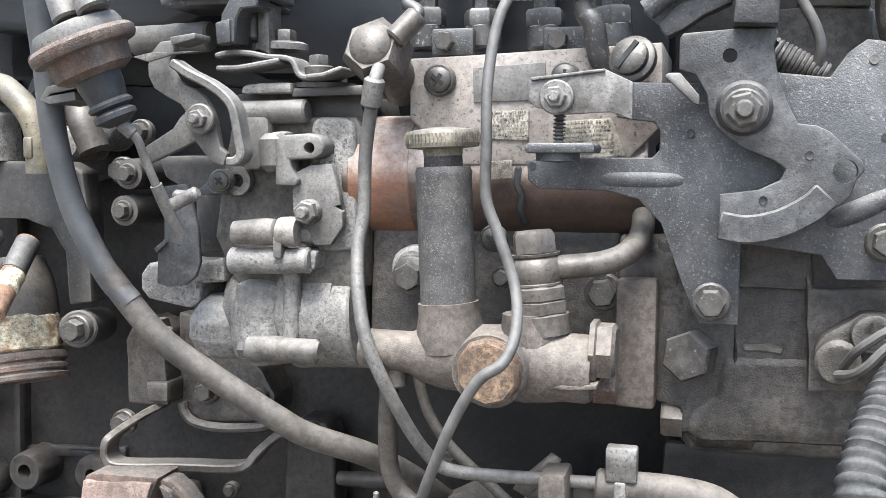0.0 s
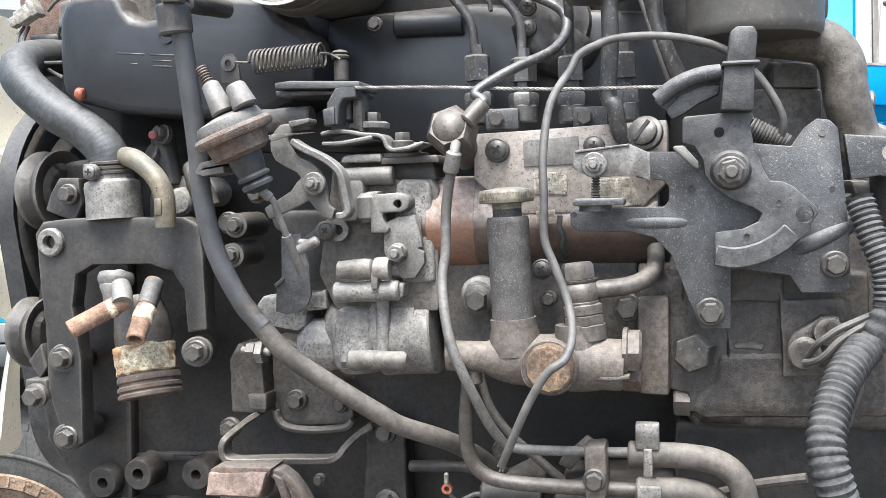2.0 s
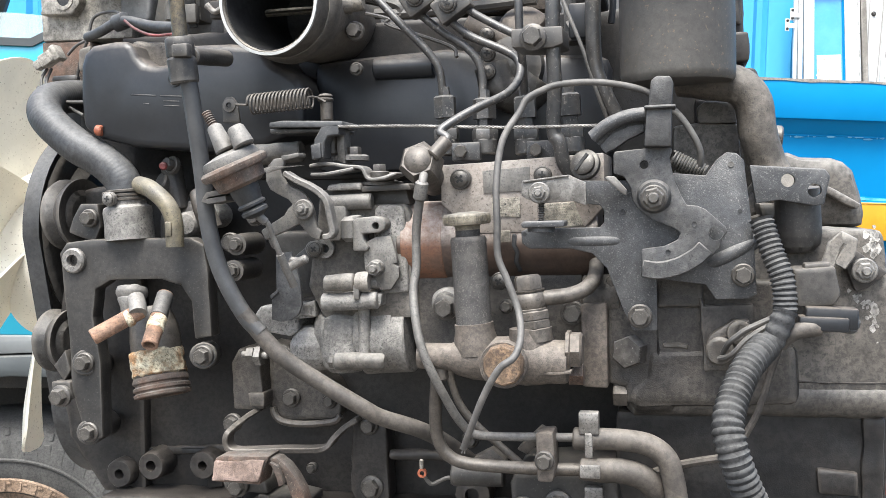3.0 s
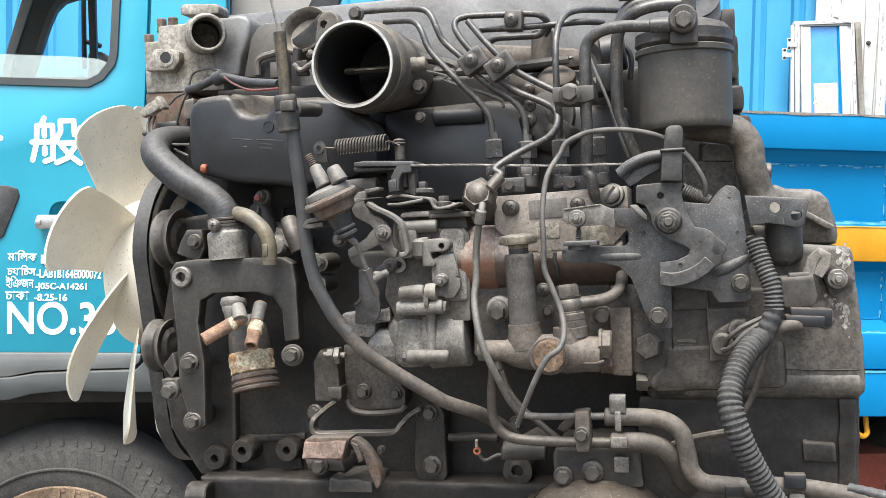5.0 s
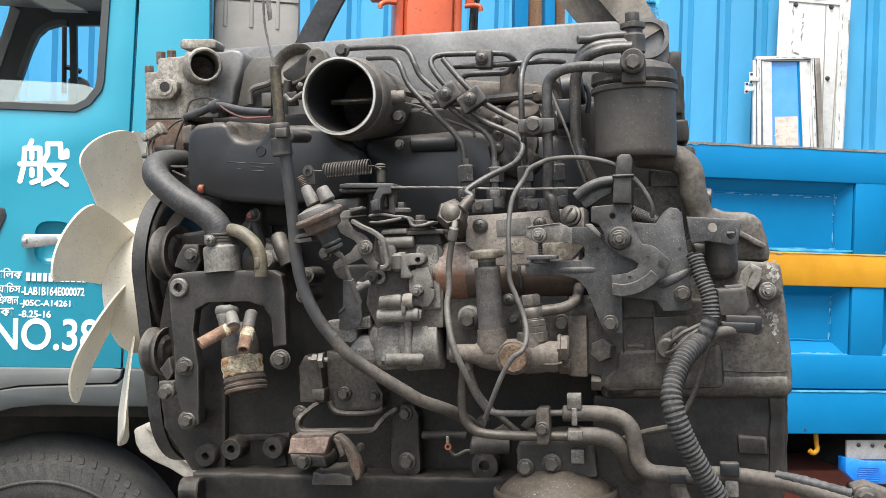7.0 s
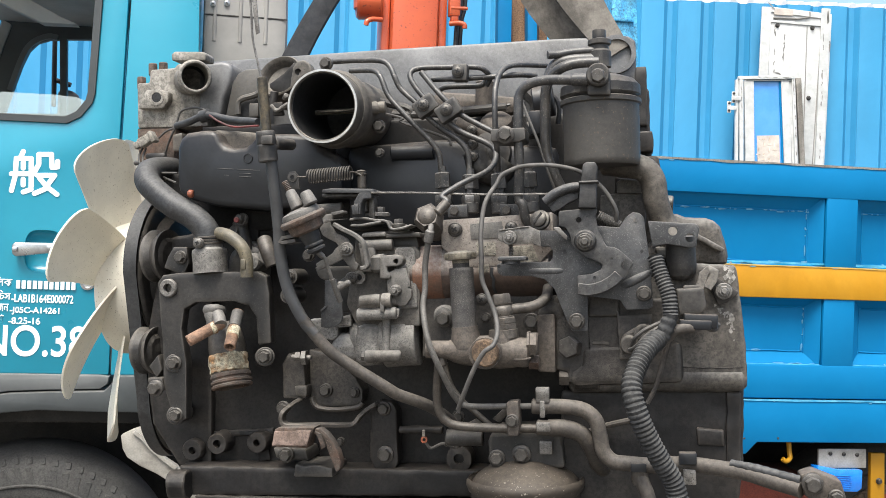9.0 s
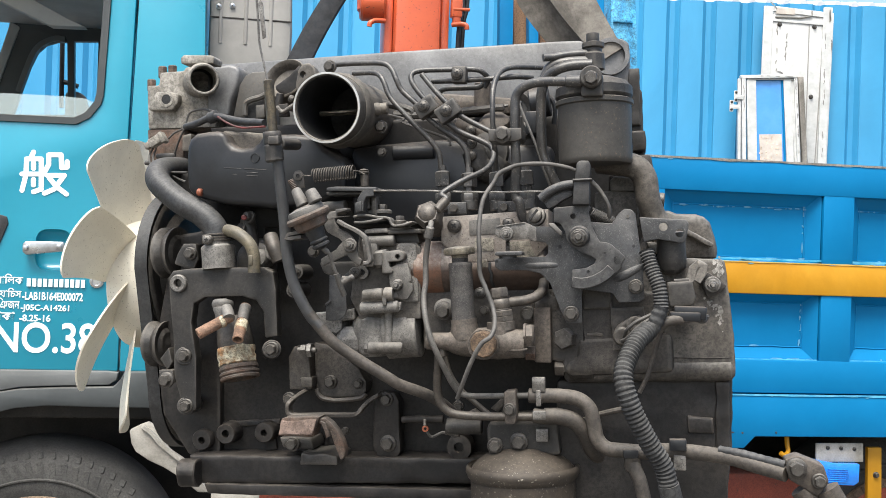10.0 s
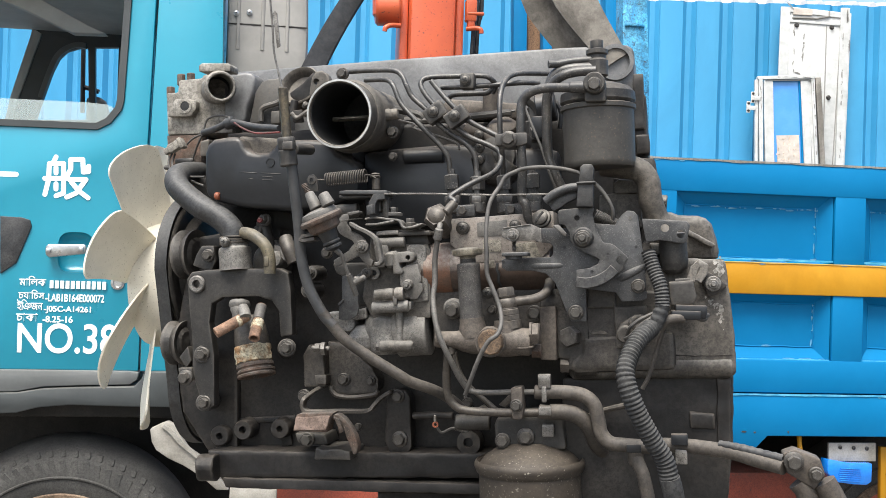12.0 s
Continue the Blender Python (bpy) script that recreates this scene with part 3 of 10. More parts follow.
def bolt(parent, p, axis=(0, -1, 0), af=0.013, style="hex", mat=None, name="bolt", washer=1.35):
    """A flanged hex bolt, a cross-head or slotted screw or a nut on a stud, sunk a little into what holds it."""
    mat = mat or BOLT
    key = (round(af, 4), style, mat.name, washer)
    if key not in BOLTS:
        bm = bmesh.new()
        r = af * 0.577
        if washer:
            lathe(bm, (0, 0, -0.003), (0, 0, 1), [(r * washer, 0), (r * washer, 0.0045), (r * washer * 0.9, 0.0055), (0, 0.0055)], 20)
        if style == "hex":
            lathe(bm, (0, 0, 0.002), (0, 0, 1), [(r, 0), (r, af * 0.5), (r * 0.9, af * 0.58), (0, af * 0.58)], 6)
            lathe(bm, (0, 0, 0.002), (0, 0, 1), [(r * 0.84, af * 0.56), (r * 0.8, af * 0.6), (r * 0.5, af * 0.605), (0, af * 0.605)], 20)
        elif style == "nut":
            lathe(bm, (0, 0, 0.002), (0, 0, 1), [(r, 0), (r, af * 0.4), (r * 0.85, af * 0.48), (0, af * 0.48)], 6)
            lathe(bm, (0, 0, 0.002), (0, 0, 1), [(af * 0.3, 0), (af * 0.3, af * 0.75), (af * 0.22, af * 0.85), (0, af * 0.85)], 12)
        else:
            lathe(bm, (0, 0, 0.001), (0, 0, 1), [(r * 1.05, 0), (r * 1.05, af * 0.3), (r * 0.8, af * 0.42), (0, af * 0.46)], 20)
            smooth_faces = len(bm.faces)
            for turn, h in ((0, 0.0), (90, 0.0003))[:1 if style == "slot" else 2]:
                box(bm, (0, 0, af * 0.45 + 0.0009 + h), (r * (1.75 if style == "slot" else 1.1), r * 0.3, af * 0.07), (0, 0, turn + 30), 0)
        count = len(bm.faces)
        ob = part(name, bm, mat, parent)
        if style in ("cross", "slot"):
            ob.data.materials.append(CROSS)
            for k in range(smooth_faces, count):
                ob.data.polygons[k].material_index = 1
        BOLTS[key] = ob.data
    else:
        ob = new(name, BOLTS[key])
        ob.parent = parent
    ob.matrix_local = Matrix.Translation(p) @ turned(axis) @ Matrix.Rotation(random.uniform(0, 1.0), 4, "Z")
    return ob


HOOK = (-0.022, 0.93, 2.255)

# ---- the yard: ground, container wall ----
bm = bmesh.new()
bmesh.ops.create_grid(bm, x_segments=8, y_segments=8, size=400)
ground = part("ground", bm, GROUND, None)
tagged(ground, "dusty grey concrete yard", "ground", kind="structure")

wall = new("backdrop")
tagged(wall, "bright blue ribbed steel container wall", "wall", kind="structure")
wall.matrix_world = pose(4.3, 10.75, 0, 0, 0, -4)
WALL_TOP, RIB = 4.545, 0.4238
bm = bmesh.new()
line = []
for k in range(-46, 24):
    x = -0.6992 + k * RIB
    line += [(x, 0), (x + 0.05, 0.055), (x + 0.11, 0.055), (x + 0.15, 0.0), (x + 0.165, 0.008), (x + 0.18, 0.0)]
t = bmesh.new()
low = [t.verts.new((a, b, 2.2)) for a, b in line]
high = [t.verts.new((a, b, WALL_TOP)) for a, b in line]
for k in range(len(line) - 1):
    t.faces.new((low[k], low[k + 1], high[k + 1], high[k]))
merge(bm, t)
part("corrugated_sheet", bm, WALL, wall)
bm = bmesh.new()
box(bm, (line[0][0] / 2 + line[-1][0] / 2, 0.2, (WALL_TOP + 2.2) / 2), (line[-1][0] - line[0][0], 0.12, WALL_TOP - 2.24))
part("backing", bm, WALL, wall)
bm = bmesh.new()
box(bm, (line[0][0] / 2 + line[-1][0] / 2, 0.3, 1.1), (line[-1][0] - line[0][0], 1.6, 2.2), bev=0.02)
part("lower_container", bm, WALL, wall)
shed = new("roof")
tagged(shed, "white corrugated roof sheet above the blue wall", "roof", kind="structure")
shed.matrix_world = wall.matrix_world.copy()
bm = bmesh.new()
for k in range(150):
    x = line[0][0] + 0.1 + k * 0.2
    cyl(bm, (x, 0.1, WALL_TOP + 0.02), (x, 6.0, WALL_TOP + 1.4), 0.05, n=8, bev=0)
box(bm, (line[0][0] + 15, 3.05, WALL_TOP + 0.69), (30, 6.05, 0.03), (13.2, 0, 0))
part("roof_sheet", bm, SHEET, shed)

# ---- truck: its side stands in the local plane y = 0 ----
truck = new("truck")
truck.matrix_world = pose(0, 2.44, 0, 0, 0, 5.0)
tagged(truck, "teal cab truck with a bright blue dropside bed", "truck")


def quad(bm, points, depth, bev=0.004):
    return prism(bm, points, depth, bev)


# cab side: door, rear panel, roof, far side
win_low = 1.8235
bm = bmesh.new()
prism(bm, [(-2.6, 0, win_low), (-1.0397, 0.0, 1.8359), (-0.9912, 0.0, 1.8779), (-0.9669, 0.0, 1.9253), (-0.9524, 0.0, 2.2796), (-0.9474, 0.0, 2.3473), (-0.8782, 0.0, 2.3525), (-0.892, 0.0, 1.7945), (-0.8975, 0.0, 1.0861), (-2.6, 0, 1.085)], 0.05, 0.006)
box(bm, (-2.35, 0.025, 1.98), (0.5, 0.05, 0.5), bev=0.01)
door = part("door", bm, CAB, truck, "teal painted cab door")
bm = bmesh.new()
prism(bm, [(-0.8693, 0.0, 2.3532), (-0.6766, 0.0, 2.3676), (-0.664, 0.0, 1.8481), (-0.6602, 0.0, 1.0895), (-0.8918, 0.0, 1.0861), (-0.8847, 0.0, 1.7948)], 0.05, 0.006)
part("rear_panel", bm, CAB, truck)
bm = bmesh.new()
edge = -0.6728
box(bm, (edge - 0.05, 0.9, 1.85), (0.06, 1.7, 1.5), bev=0.01)
part("back_wall", bm, CAB, truck)
bm = bmesh.new()
roof_z = 2.4851
box(bm, ((edge - 2.6) / 2, 0.88, roof_z + 0.05), (2.7 + edge, 1.78, 0.1), bev=0.02)
part("roof", bm, INSIDE, truck, "grey cab roof lining")
bm = bmesh.new()
prism(bm, [(-1.5147, 0.6, 2.3556), (-1.3894, 0.6, 2.3722), (-1.2054, 0.6, 2.2803), (-1.1424, 0.6, 2.255), (-1.2644, 0.6, 2.2517), (-1.4412, 0.6, 2.3295)], 0.06, 0.008)
part("roof_rib", bm, INSIDE, truck)
bm = bmesh.new()
box(bm, ((edge - 2.6) / 2, 0.9, 1.02), (2.6 + edge, 1.6, 0.1))
part("floor_pan", bm, INSIDE, truck)
bm = bmesh.new()
box(bm, (-2.63, 0.88, 1.4), (0.05, 1.78, 0.9), bev=0.02)
part("front_panel", bm, CAB, truck)
# far side of the cab: windscreen pillar, rounded window, quarter window
bm = bmesh.new()
prism(bm, [(-2.1313, 1.75, 2.0377), (-0.9485, 1.75, 2.0968), (-0.938, 1.75, 1.7751), (-2.1208, 1.75, 1.7267)], 0.04, 0.004)
prism(bm, [(-1.7001, 1.75, 2.4928), (-2.0014, 1.75, 2.6386), (-2.0074, 1.75, 2.8188), (-0.9746, 1.75, 2.8935), (-0.9599, 1.75, 2.4459), (-1.4115, 1.75, 2.419), (-1.4001, 1.75, 2.0742), (-1.4286, 1.75, 2.0728), (-1.4426, 1.75, 2.4144), (-1.4891, 1.75, 2.4116), (-1.54, 1.75, 2.3924), (-1.575, 1.75, 2.3555), (-1.6035, 1.75, 2.2893), (-1.6407, 1.75, 2.1694), (-1.6729, 1.75, 2.0606), (-1.7797, 1.75, 2.0553), (-1.758, 1.75, 2.1684)], 0.04, 0.004)
prism(bm, [(-1.3023, 1.75, 2.4255), (-0.9599, 1.75, 2.4459), (-0.9485, 1.75, 2.0968), (-1.3014, 1.75, 2.0791)], 0.04, 0.004)
part("far_side", bm, FENDER, truck, "dark lined far side of the cab with two windows")
bm = bmesh.new()
prism(bm, [(-1.6949, 1.74, 2.4908), (-1.6533, 1.74, 2.4667), (-1.7452, 1.74, 2.1676), (-1.7669, 1.74, 2.0546), (-1.8074, 1.74, 2.0525), (-1.7858, 1.74, 2.1654)], 0.06, 0.01)
part("windscreen_pillar", bm, INSIDE, truck)
bm = bmesh.new()
band(bm, smooth_line([(-1.6497, 1.735, 2.1666), (-1.6198, 1.735, 2.2671), (-1.5869, 1.735, 2.3546), (-1.5473, 1.735, 2.3998), (-1.4915, 1.735, 2.4246), (-1.4502, 1.735, 2.4217)], 4), 0.0245, 0.03)
part("far_window_trim", bm, TRIM, truck)
bm = bmesh.new()
cyl(bm, (-1.5183, 2.0, 2.5305), (-1.5107, 2.0, 2.135), 0.0115)
tube(bm, [(-1.504, 2.0, 2.2625), (-1.4711, 2.0, 2.2558), (-1.4353, 2.0, 2.2437)], 0.012, 8)
part("mirror_post", bm, RUBBER, truck)
bm = bmesh.new()
prism(bm, [(-1.4969, 2.0, 2.2149), (-1.4428, 2.0, 2.2234), (-1.4039, 2.0, 2.2029), (-1.3854, 2.0, 2.1414), (-1.3872, 2.0, 2.0279), (-1.496, 2.0, 2.0227)], 0.06, 0.015)
part("mirror", bm, TRIM, truck)
# window frame, half-lowered pane
bm = bmesh.new()
band(bm, [(-2.6, -0.006, win_low + 0.012), (-1.0469, -0.006, 1.844), (-1.0114, -0.006, 1.8634), (-0.9829, -0.006, 1.9026), (-0.9773, -0.006, 1.928), (-0.9635, -0.006, 2.2772), (-0.9587, -0.006, 2.3532)], 0.022, 0.03)
part("window_frame", bm, FENDER, truck, "grey rubber window frame")
bm = bmesh.new()
prism(bm, [(-2.6, 0.03, 1.9184), (-1.0914, 0.03, 1.9218), (-1.0263, 0.03, 1.9181), (-1.0054, 0.03, 1.9103), (-0.9939, 0.03, 1.8986), (-1.026, 0.03, 1.8589), (-1.054, 0.03, 1.8473), (-2.6, 0.03, win_low)], 0.004, 0)
pane = part("pane", bm, PANE, truck, "half-lowered clear window pane")
pane.visible_shadow = False
# door handle over its scooped pocket
scooped(door, (-1.0966, 0.0, 1.4504), (0.054, 0.03, 0.063))
bm = bmesh.new()
prism(bm, [(-1.1794, -0.035, 1.465), (-1.1714, -0.035, 1.4739), (-1.0633, -0.035, 1.4757), (-1.0581, -0.035, 1.469), (-1.0576, -0.035, 1.4534), (-1.0657, -0.035, 1.4462), (-1.1684, -0.035, 1.4325), (-1.1786, -0.035, 1.4409)], 0.016, 0.012, 3)
for q in ((-1.1693, -0.02, 1.4533), (-1.0726, -0.02, 1.4599)):
    box(bm, q, (0.016, 0.045, 0.016), bev=0.004)
part("handle", bm, CHROME, truck, "grey chrome pull handle")
bm = bmesh.new()
lathe(bm, (-0.9672, 0.0, 1.3592), (0, -1, 0), [(0.021, 0), (0.021, 0.006), (0.014, 0.008), (0.012, 0.005), (0, 0.005)], 20)
part("door_lock", bm, CHROME, truck)
bm = bmesh.new()
prism(bm, [(-1.3221, -0.006, 1.5547), (-1.2594, -0.006, 1.553), (-1.234, -0.006, 1.5456), (-1.2287, -0.006, 1.5252), (-1.2706, -0.006, 1.4122), (-1.3163, -0.006, 1.3779)], 0.02, 0.005)
part("side_vent", bm, RUBBER, truck)
# door foot: pale moulding, groove, dark wheel-arch fender
bm = bmesh.new()
prism(bm, [(-2.6, -0.02, 1.0824), (-0.9235, -0.02, 1.0864), (-0.8927, -0.02, 1.0827), (-0.8968, -0.02, 1.0608), (-0.9182, -0.02, 1.0456), (-1.0659, -0.02, 1.0413), (-1.1764, -0.02, 1.0358), (-1.2541, -0.02, 1.02), (-2.6, -0.02, 0.9889)], 0.05, 0.006)
part("door_moulding", bm, TRIM, truck, "pale grey door foot moulding")
bm = bmesh.new()
prism(bm, [(-2.6, -0.035, 0.9748), (-1.25, -0.035, 1.0181), (-1.1726, -0.035, 1.0312), (-1.0626, -0.035, 1.0366), (-0.9036, -0.035, 1.0418), (-0.8818, -0.035, 1.0654), (-0.8729, -0.035, 1.0864), (-0.7856, -0.035, 1.0876), (-0.7804, -0.035, 0.979), (-0.9336, -0.035, 0.9793), (-1.0925, -0.035, 0.9828), (-1.1863, -0.035, 0.9737), (-1.248, -0.035, 0.9568), (-2.6, -0.035, 0.8931)], 0.12, 0.008)
part("fender", bm, FENDER, truck, "dark grey scuffed wheel arch fender")
bm = bmesh.new()
box(bm, (-1.4, 0.75, 0.95), (2.2, 1.3, 0.05))
box(bm, (-1.4, 0.62, 0.6), (2.4, 0.05, 0.9))
part("wheel_arch", bm, BLOCK, truck)
bm = bmesh.new()
prism(bm, [(-0.85, -0.04, 0.9116), (-0.8437, -0.04, 0.8723), (-0.8295, -0.04, 0.8467), (-0.7921, -0.04, 0.8211), (-0.7447, -0.04, 0.7989), (-0.6899, -0.04, 0.7645), (-0.6414, -0.04, 0.7231), (-0.6042, -0.04, 0.723), (-0.6835, -0.04, 0.8214), (-0.7299, -0.04, 0.8522), (-0.7562, -0.04, 0.8899), (-0.7707, -0.04, 0.9225), (-0.7961, -0.04, 0.936), (-0.8158, -0.04, 0.929)], 0.03, 0.008)
band(bm, smooth_line([(-0.8108, -0.052, 0.9242), (-0.7836, -0.052, 0.9039), (-0.7593, -0.052, 0.875), (-0.7285, -0.052, 0.8494), (-0.6855, -0.052, 0.8152)]), 0.012, 0.02)
part("mudguard_stay", bm, DIRTY_WHITE, truck, "dirty white bent mudguard")
# lettering on the door: two signs brushed in thick strokes, lines of small writing, the fleet number


def stroke(bm, a, b, w, layer=0):
    """A painted stroke with round ends; later layers lie a little prouder."""
    a, b = Vector((a[0], -0.0012 - 0.00015 * layer, a[2])), Vector((b[0], -0.0012 - 0.00015 * layer, b[2]))
    d = (b - a).normalized() * w / 2
    n = Vector((-d.z, 0, d.x))
    ends = [b + d * math.cos(k * 0.3927) - n * math.sin(k * 0.3927) for k in range(-4, 5)] + [a - d * math.cos(k * 0.3927) + n * math.sin(k * 0.3927) for k in range(-4, 5)]
    prism(bm, ends, 0.002, 0)


SW = 0.0143
bm = bmesh.new()
for k, (a, b) in enumerate((((-1.1646, 0.0, 1.7439), (-1.1734, 0.0, 1.7226)), ((-1.1837, 0.0, 1.7222), (-1.1844, 0.0, 1.6723)), ((-1.1844, 0.0, 1.6723), (-1.194, 0.0, 1.6263)), ((-1.1837, 0.0, 1.7222), (-1.1416, 0.0, 1.7241)), ((-1.1416, 0.0, 1.7241), (-1.1389, 0.0, 1.641)),
             ((-1.1387, 0.0, 1.6327), (-1.1606, 0.0, 1.6234)), ((-1.1956, 0.0, 1.676), (-1.1306, 0.0, 1.6788)), ((-1.1635, 0.0, 1.7107), (-1.1629, 0.0, 1.6941)), ((-1.1619, 0.0, 1.6609), (-1.1613, 0.0, 1.6442)))):
    stroke(bm, a, b, SW, k)
for k, (a, b) in enumerate((((-1.1206, 0.0, 1.7375), (-1.1196, 0.0, 1.7085)), ((-1.1196, 0.0, 1.7085), (-1.1294, 0.0, 1.6871)), ((-1.1206, 0.0, 1.7375), (-1.0848, 0.0, 1.7393)), ((-1.0848, 0.0, 1.7393), (-1.0819, 0.0, 1.7018)), ((-1.0819, 0.0, 1.7001), (-1.0659, 0.0, 1.7025)), ((-1.0659, 0.0, 1.7025), (-1.0664, 0.0, 1.7192)),
             ((-1.1226, 0.0, 1.675), (-1.0732, 0.0, 1.6772)), ((-1.0732, 0.0, 1.6772), (-1.1013, 0.0, 1.6342)), ((-1.1013, 0.0, 1.6342), (-1.1287, 0.0, 1.6206)), ((-1.1159, 0.0, 1.667), (-1.0936, 0.0, 1.6412)), ((-1.0936, 0.0, 1.6412), (-1.0649, 0.0, 1.6206)))):
    stroke(bm, a, b, SW, k)
part("lettering", bm, WHITE, truck, "large white painted sign")
bm = bmesh.new()
stroke(bm, (-1.328, 0.0, 1.6843), (-1.281, 0.0, 1.6847), SW * 1.1, 0)
part("lettering", bm, WHITE, truck, "white painted stroke of a sign")
lettering("NO.38", (-1.2601, -0.0012, 1.1368), 0.0926, WHITE, truck, label="large white fleet number NO.38", bold=0.02, width=0.2961)
lettering("-LAB1B164E000072", (-1.1815, -0.0012, 1.2964), 0.0249, WHITE, truck, label="", bold=0.03, width=0.1752)
lettering("-J05C-A14261", (-1.1852, -0.0012, 1.2597), 0.0234, WHITE, truck, label="", bold=0.03, width=0.1403)
lettering("-8.25-16", (-1.1878, -0.0012, 1.2318), 0.0205, WHITE, truck, label="", bold=0.03, width=0.0894)
lettering("মািলক", (-1.26, -0.0012, 1.344), 0.0299, WHITE, truck, label="small white painted word", bold=0.012, width=0.079)
lettering("চযািচস", (-1.2614, -0.0012, 1.3031), 0.0284, WHITE, truck, label="small white painted word", bold=0.012, width=0.0768)
lettering("ইিঞজন", (-1.2644, -0.0012, 1.2666), 0.0349, WHITE, truck, label="small white painted word", bold=0.012, width=0.0754)
lettering("চাকা", (-1.2661, -0.0012, 1.2344), 0.0248, WHITE, truck, label="small white painted word", bold=0.012, width=0.0642)
bm = bmesh.new()
for k in range(11):
    box(bm, Vector((-1.1716, -0.004, 1.3377)) + Vector((0.1725 * (k + 0.5) / 11, 0, 0.012)), (0.011, 0.004, 0.0241), bev=0)
part("lettering", bm, WHITE, truck, "row of small white bars")

# front wheel
wheel = new("wheel")
wheel.parent = truck
TR = 0.43
wx = -1.1228
wheel.matrix_local = pose(wx, 0.04, TR - 0.005)
bm = bmesh.new()
lathe(bm, (0, 0, 0), (0, 1, 0), [(0.215, 0.03), (0.225, 0.012), (0.25, -0.004), (0.3, -0.012), (0.33, -0.01), (0.36, -0.002), (0.385, 0.014), (0.408, 0.035), (0.422, 0.06), (0.431, 0.1), (TR, 0.14), (TR, 0.19), (TR - 0.01, 0.23), (0.39, 0.265), (0.22, 0.25)], 120, closed=True)
lathe(bm, (0, 0, 0), (0, 1, 0), [(0.316, -0.012), (0.319, -0.0165), (0.323, -0.0165), (0.326, -0.011)], 120, closed=True)
for k in range(64):
    m = Matrix.Rotation(6.283185 * k / 64, 4, "Y")
    for r, tilt, lean, s in ((0.352, 12, 18, (0.021, 0.006, 0.045)), (0.388, 38, 18, (0.024, 0.007, 0.026))):
        t = bmesh.new()
        bmesh.ops.create_cube(t, size=1.0, matrix=m @ pose(0.004 if r < 0.37 else -0.006, -0.002 if r < 0.37 else 0.02, r, -tilt, -lean, 0) @ Matrix.Diagonal((*s, 1)))
        merge(bm, t, 0.003, 1)
tagged(part("tyre", bm, TYRE, wheel, "dusty lugged black truck tyre"), kind="stuff")
bm = bmesh.new()
lathe(bm, (0, 0, 0), (0, 1, 0), [(0.232, -0.002), (0.236, -0.011), (0.268, -0.0145), (0.272, -0.009)], 96, closed=True)
part("sidewall_band", bm, RIM, wheel, "brown dusty band on the tyre's side")
bm = bmesh.new()
for k in range(40):
    if k % 8 not in (6, 7):
        m = Matrix.Rotation(6.283185 * k / 40, 4, "Y")
        for dx, s in ((0.0, (0.006, 0.004, 0.024)), (0.011, (0.012, 0.004, 0.005))):
            t = bmesh.new()
            bmesh.ops.create_cube(t, size=1.0, matrix=m @ pose(dx, -0.0145, 0.253 + dx * 0.6) @ Matrix.Diagonal((*s, 1)))
            merge(bm, t)
tagged(part("raised_mark", bm, RIM, wheel, "raised bars on the tyre's side"), kind="stuff")
bm = bmesh.new()
lathe(bm, (0, 0.02, 0), (0, 1, 0), [(0.228, -0.006), (0.232, 0.0), (0.225, 0.01), (0.22, 0.05), (0.16, 0.08), (0.15, 0.02), (0.06, 0.0), (0, 0.0)], 48)
part("rim", bm, RIM, wheel, "rusty brown steel wheel rim")
for k in range(6):
    bolt(wheel, (0.11 * math.cos(k * 1.047), 0.035, 0.11 * math.sin(k * 1.047)), (0, -1, 0), 0.03, "nut", RIM, "wheel_nut")

# ribbed grey duct behind the cab
bm = bmesh.new()
dx0, dx1 = -0.6693, -0.4052
prism(bm, [(dx0, 0.1, 1.2), (dx1 - 0.02, 0.1, 1.2), (dx1, 0.1, 2.2091 - 0.02), (dx1 - 0.012, 0.1, 2.6), (dx0, 0.1, 2.6)], 0.3, 0.02)
dw = dx1 - dx0
duct = part("intake_duct", bm, GREY_PANEL, truck, "pale grey pressed intake duct")
for k in range(3):
    for zc in (1.72, 2.33):
        add_rib = bmesh.new()
        tube(add_rib, [(dx0 + dw * (0.14 + 0.3 * k), 0.104, zc + h) for h in (-0.2, -0.07, 0.07, 0.2)], 0.008, 10)
        part("pressed_rib", add_rib, GREY_PANEL, duct)
bm = bmesh.new()
box(bm, (dx0 + dw * 0.5, 0.1, 2.2122), (dw * 0.98, 0.004, 0.005), bev=0.001)
part("duct_seam", bm, BLOCK, duct)
for q in ((-0.6395, 0.097, 2.2462), (-0.5971, 0.097, 2.2507)):
    bolt(duct, q, (0, -1, 0), 0.012, "cross", CHROME, "screw")

# dropside bed
bl = 0.7348
br = 4.2
z = [1.8305, 1.7194, 1.4888, 1.3801, 1.1574, 1.0452, 1.0412, 0.8961]
post_a, post_b = 1.4106, 1.5226
pitch = post_b - post_a + 0.62
bm = bmesh.new()
box(bm, ((bl + br) / 2, 0.06, (z[0] + z[5]) / 2), (br - bl, 0.02, z[0] - z[5] - 0.01), bev=0)
part("dropside_sheet", bm, BED, truck, "blue dropside panel")
for name, a, b in (("top_rail", z[0], z[1]), ("lower_rail", z[4], z[5])):
    bm = bmesh.new()
    box(bm, ((bl + br) / 2, 0.03, (a + b) / 2), (br - bl, 0.06, a - b), bev=0.005)
    part(name, bm, BED, truck)
bm = bmesh.new()
box(bm, ((bl + br) / 2, 0.0265, (z[2] + z[3]) / 2), (br - bl, 0.06, z[2] - z[3]), bev=0.004)
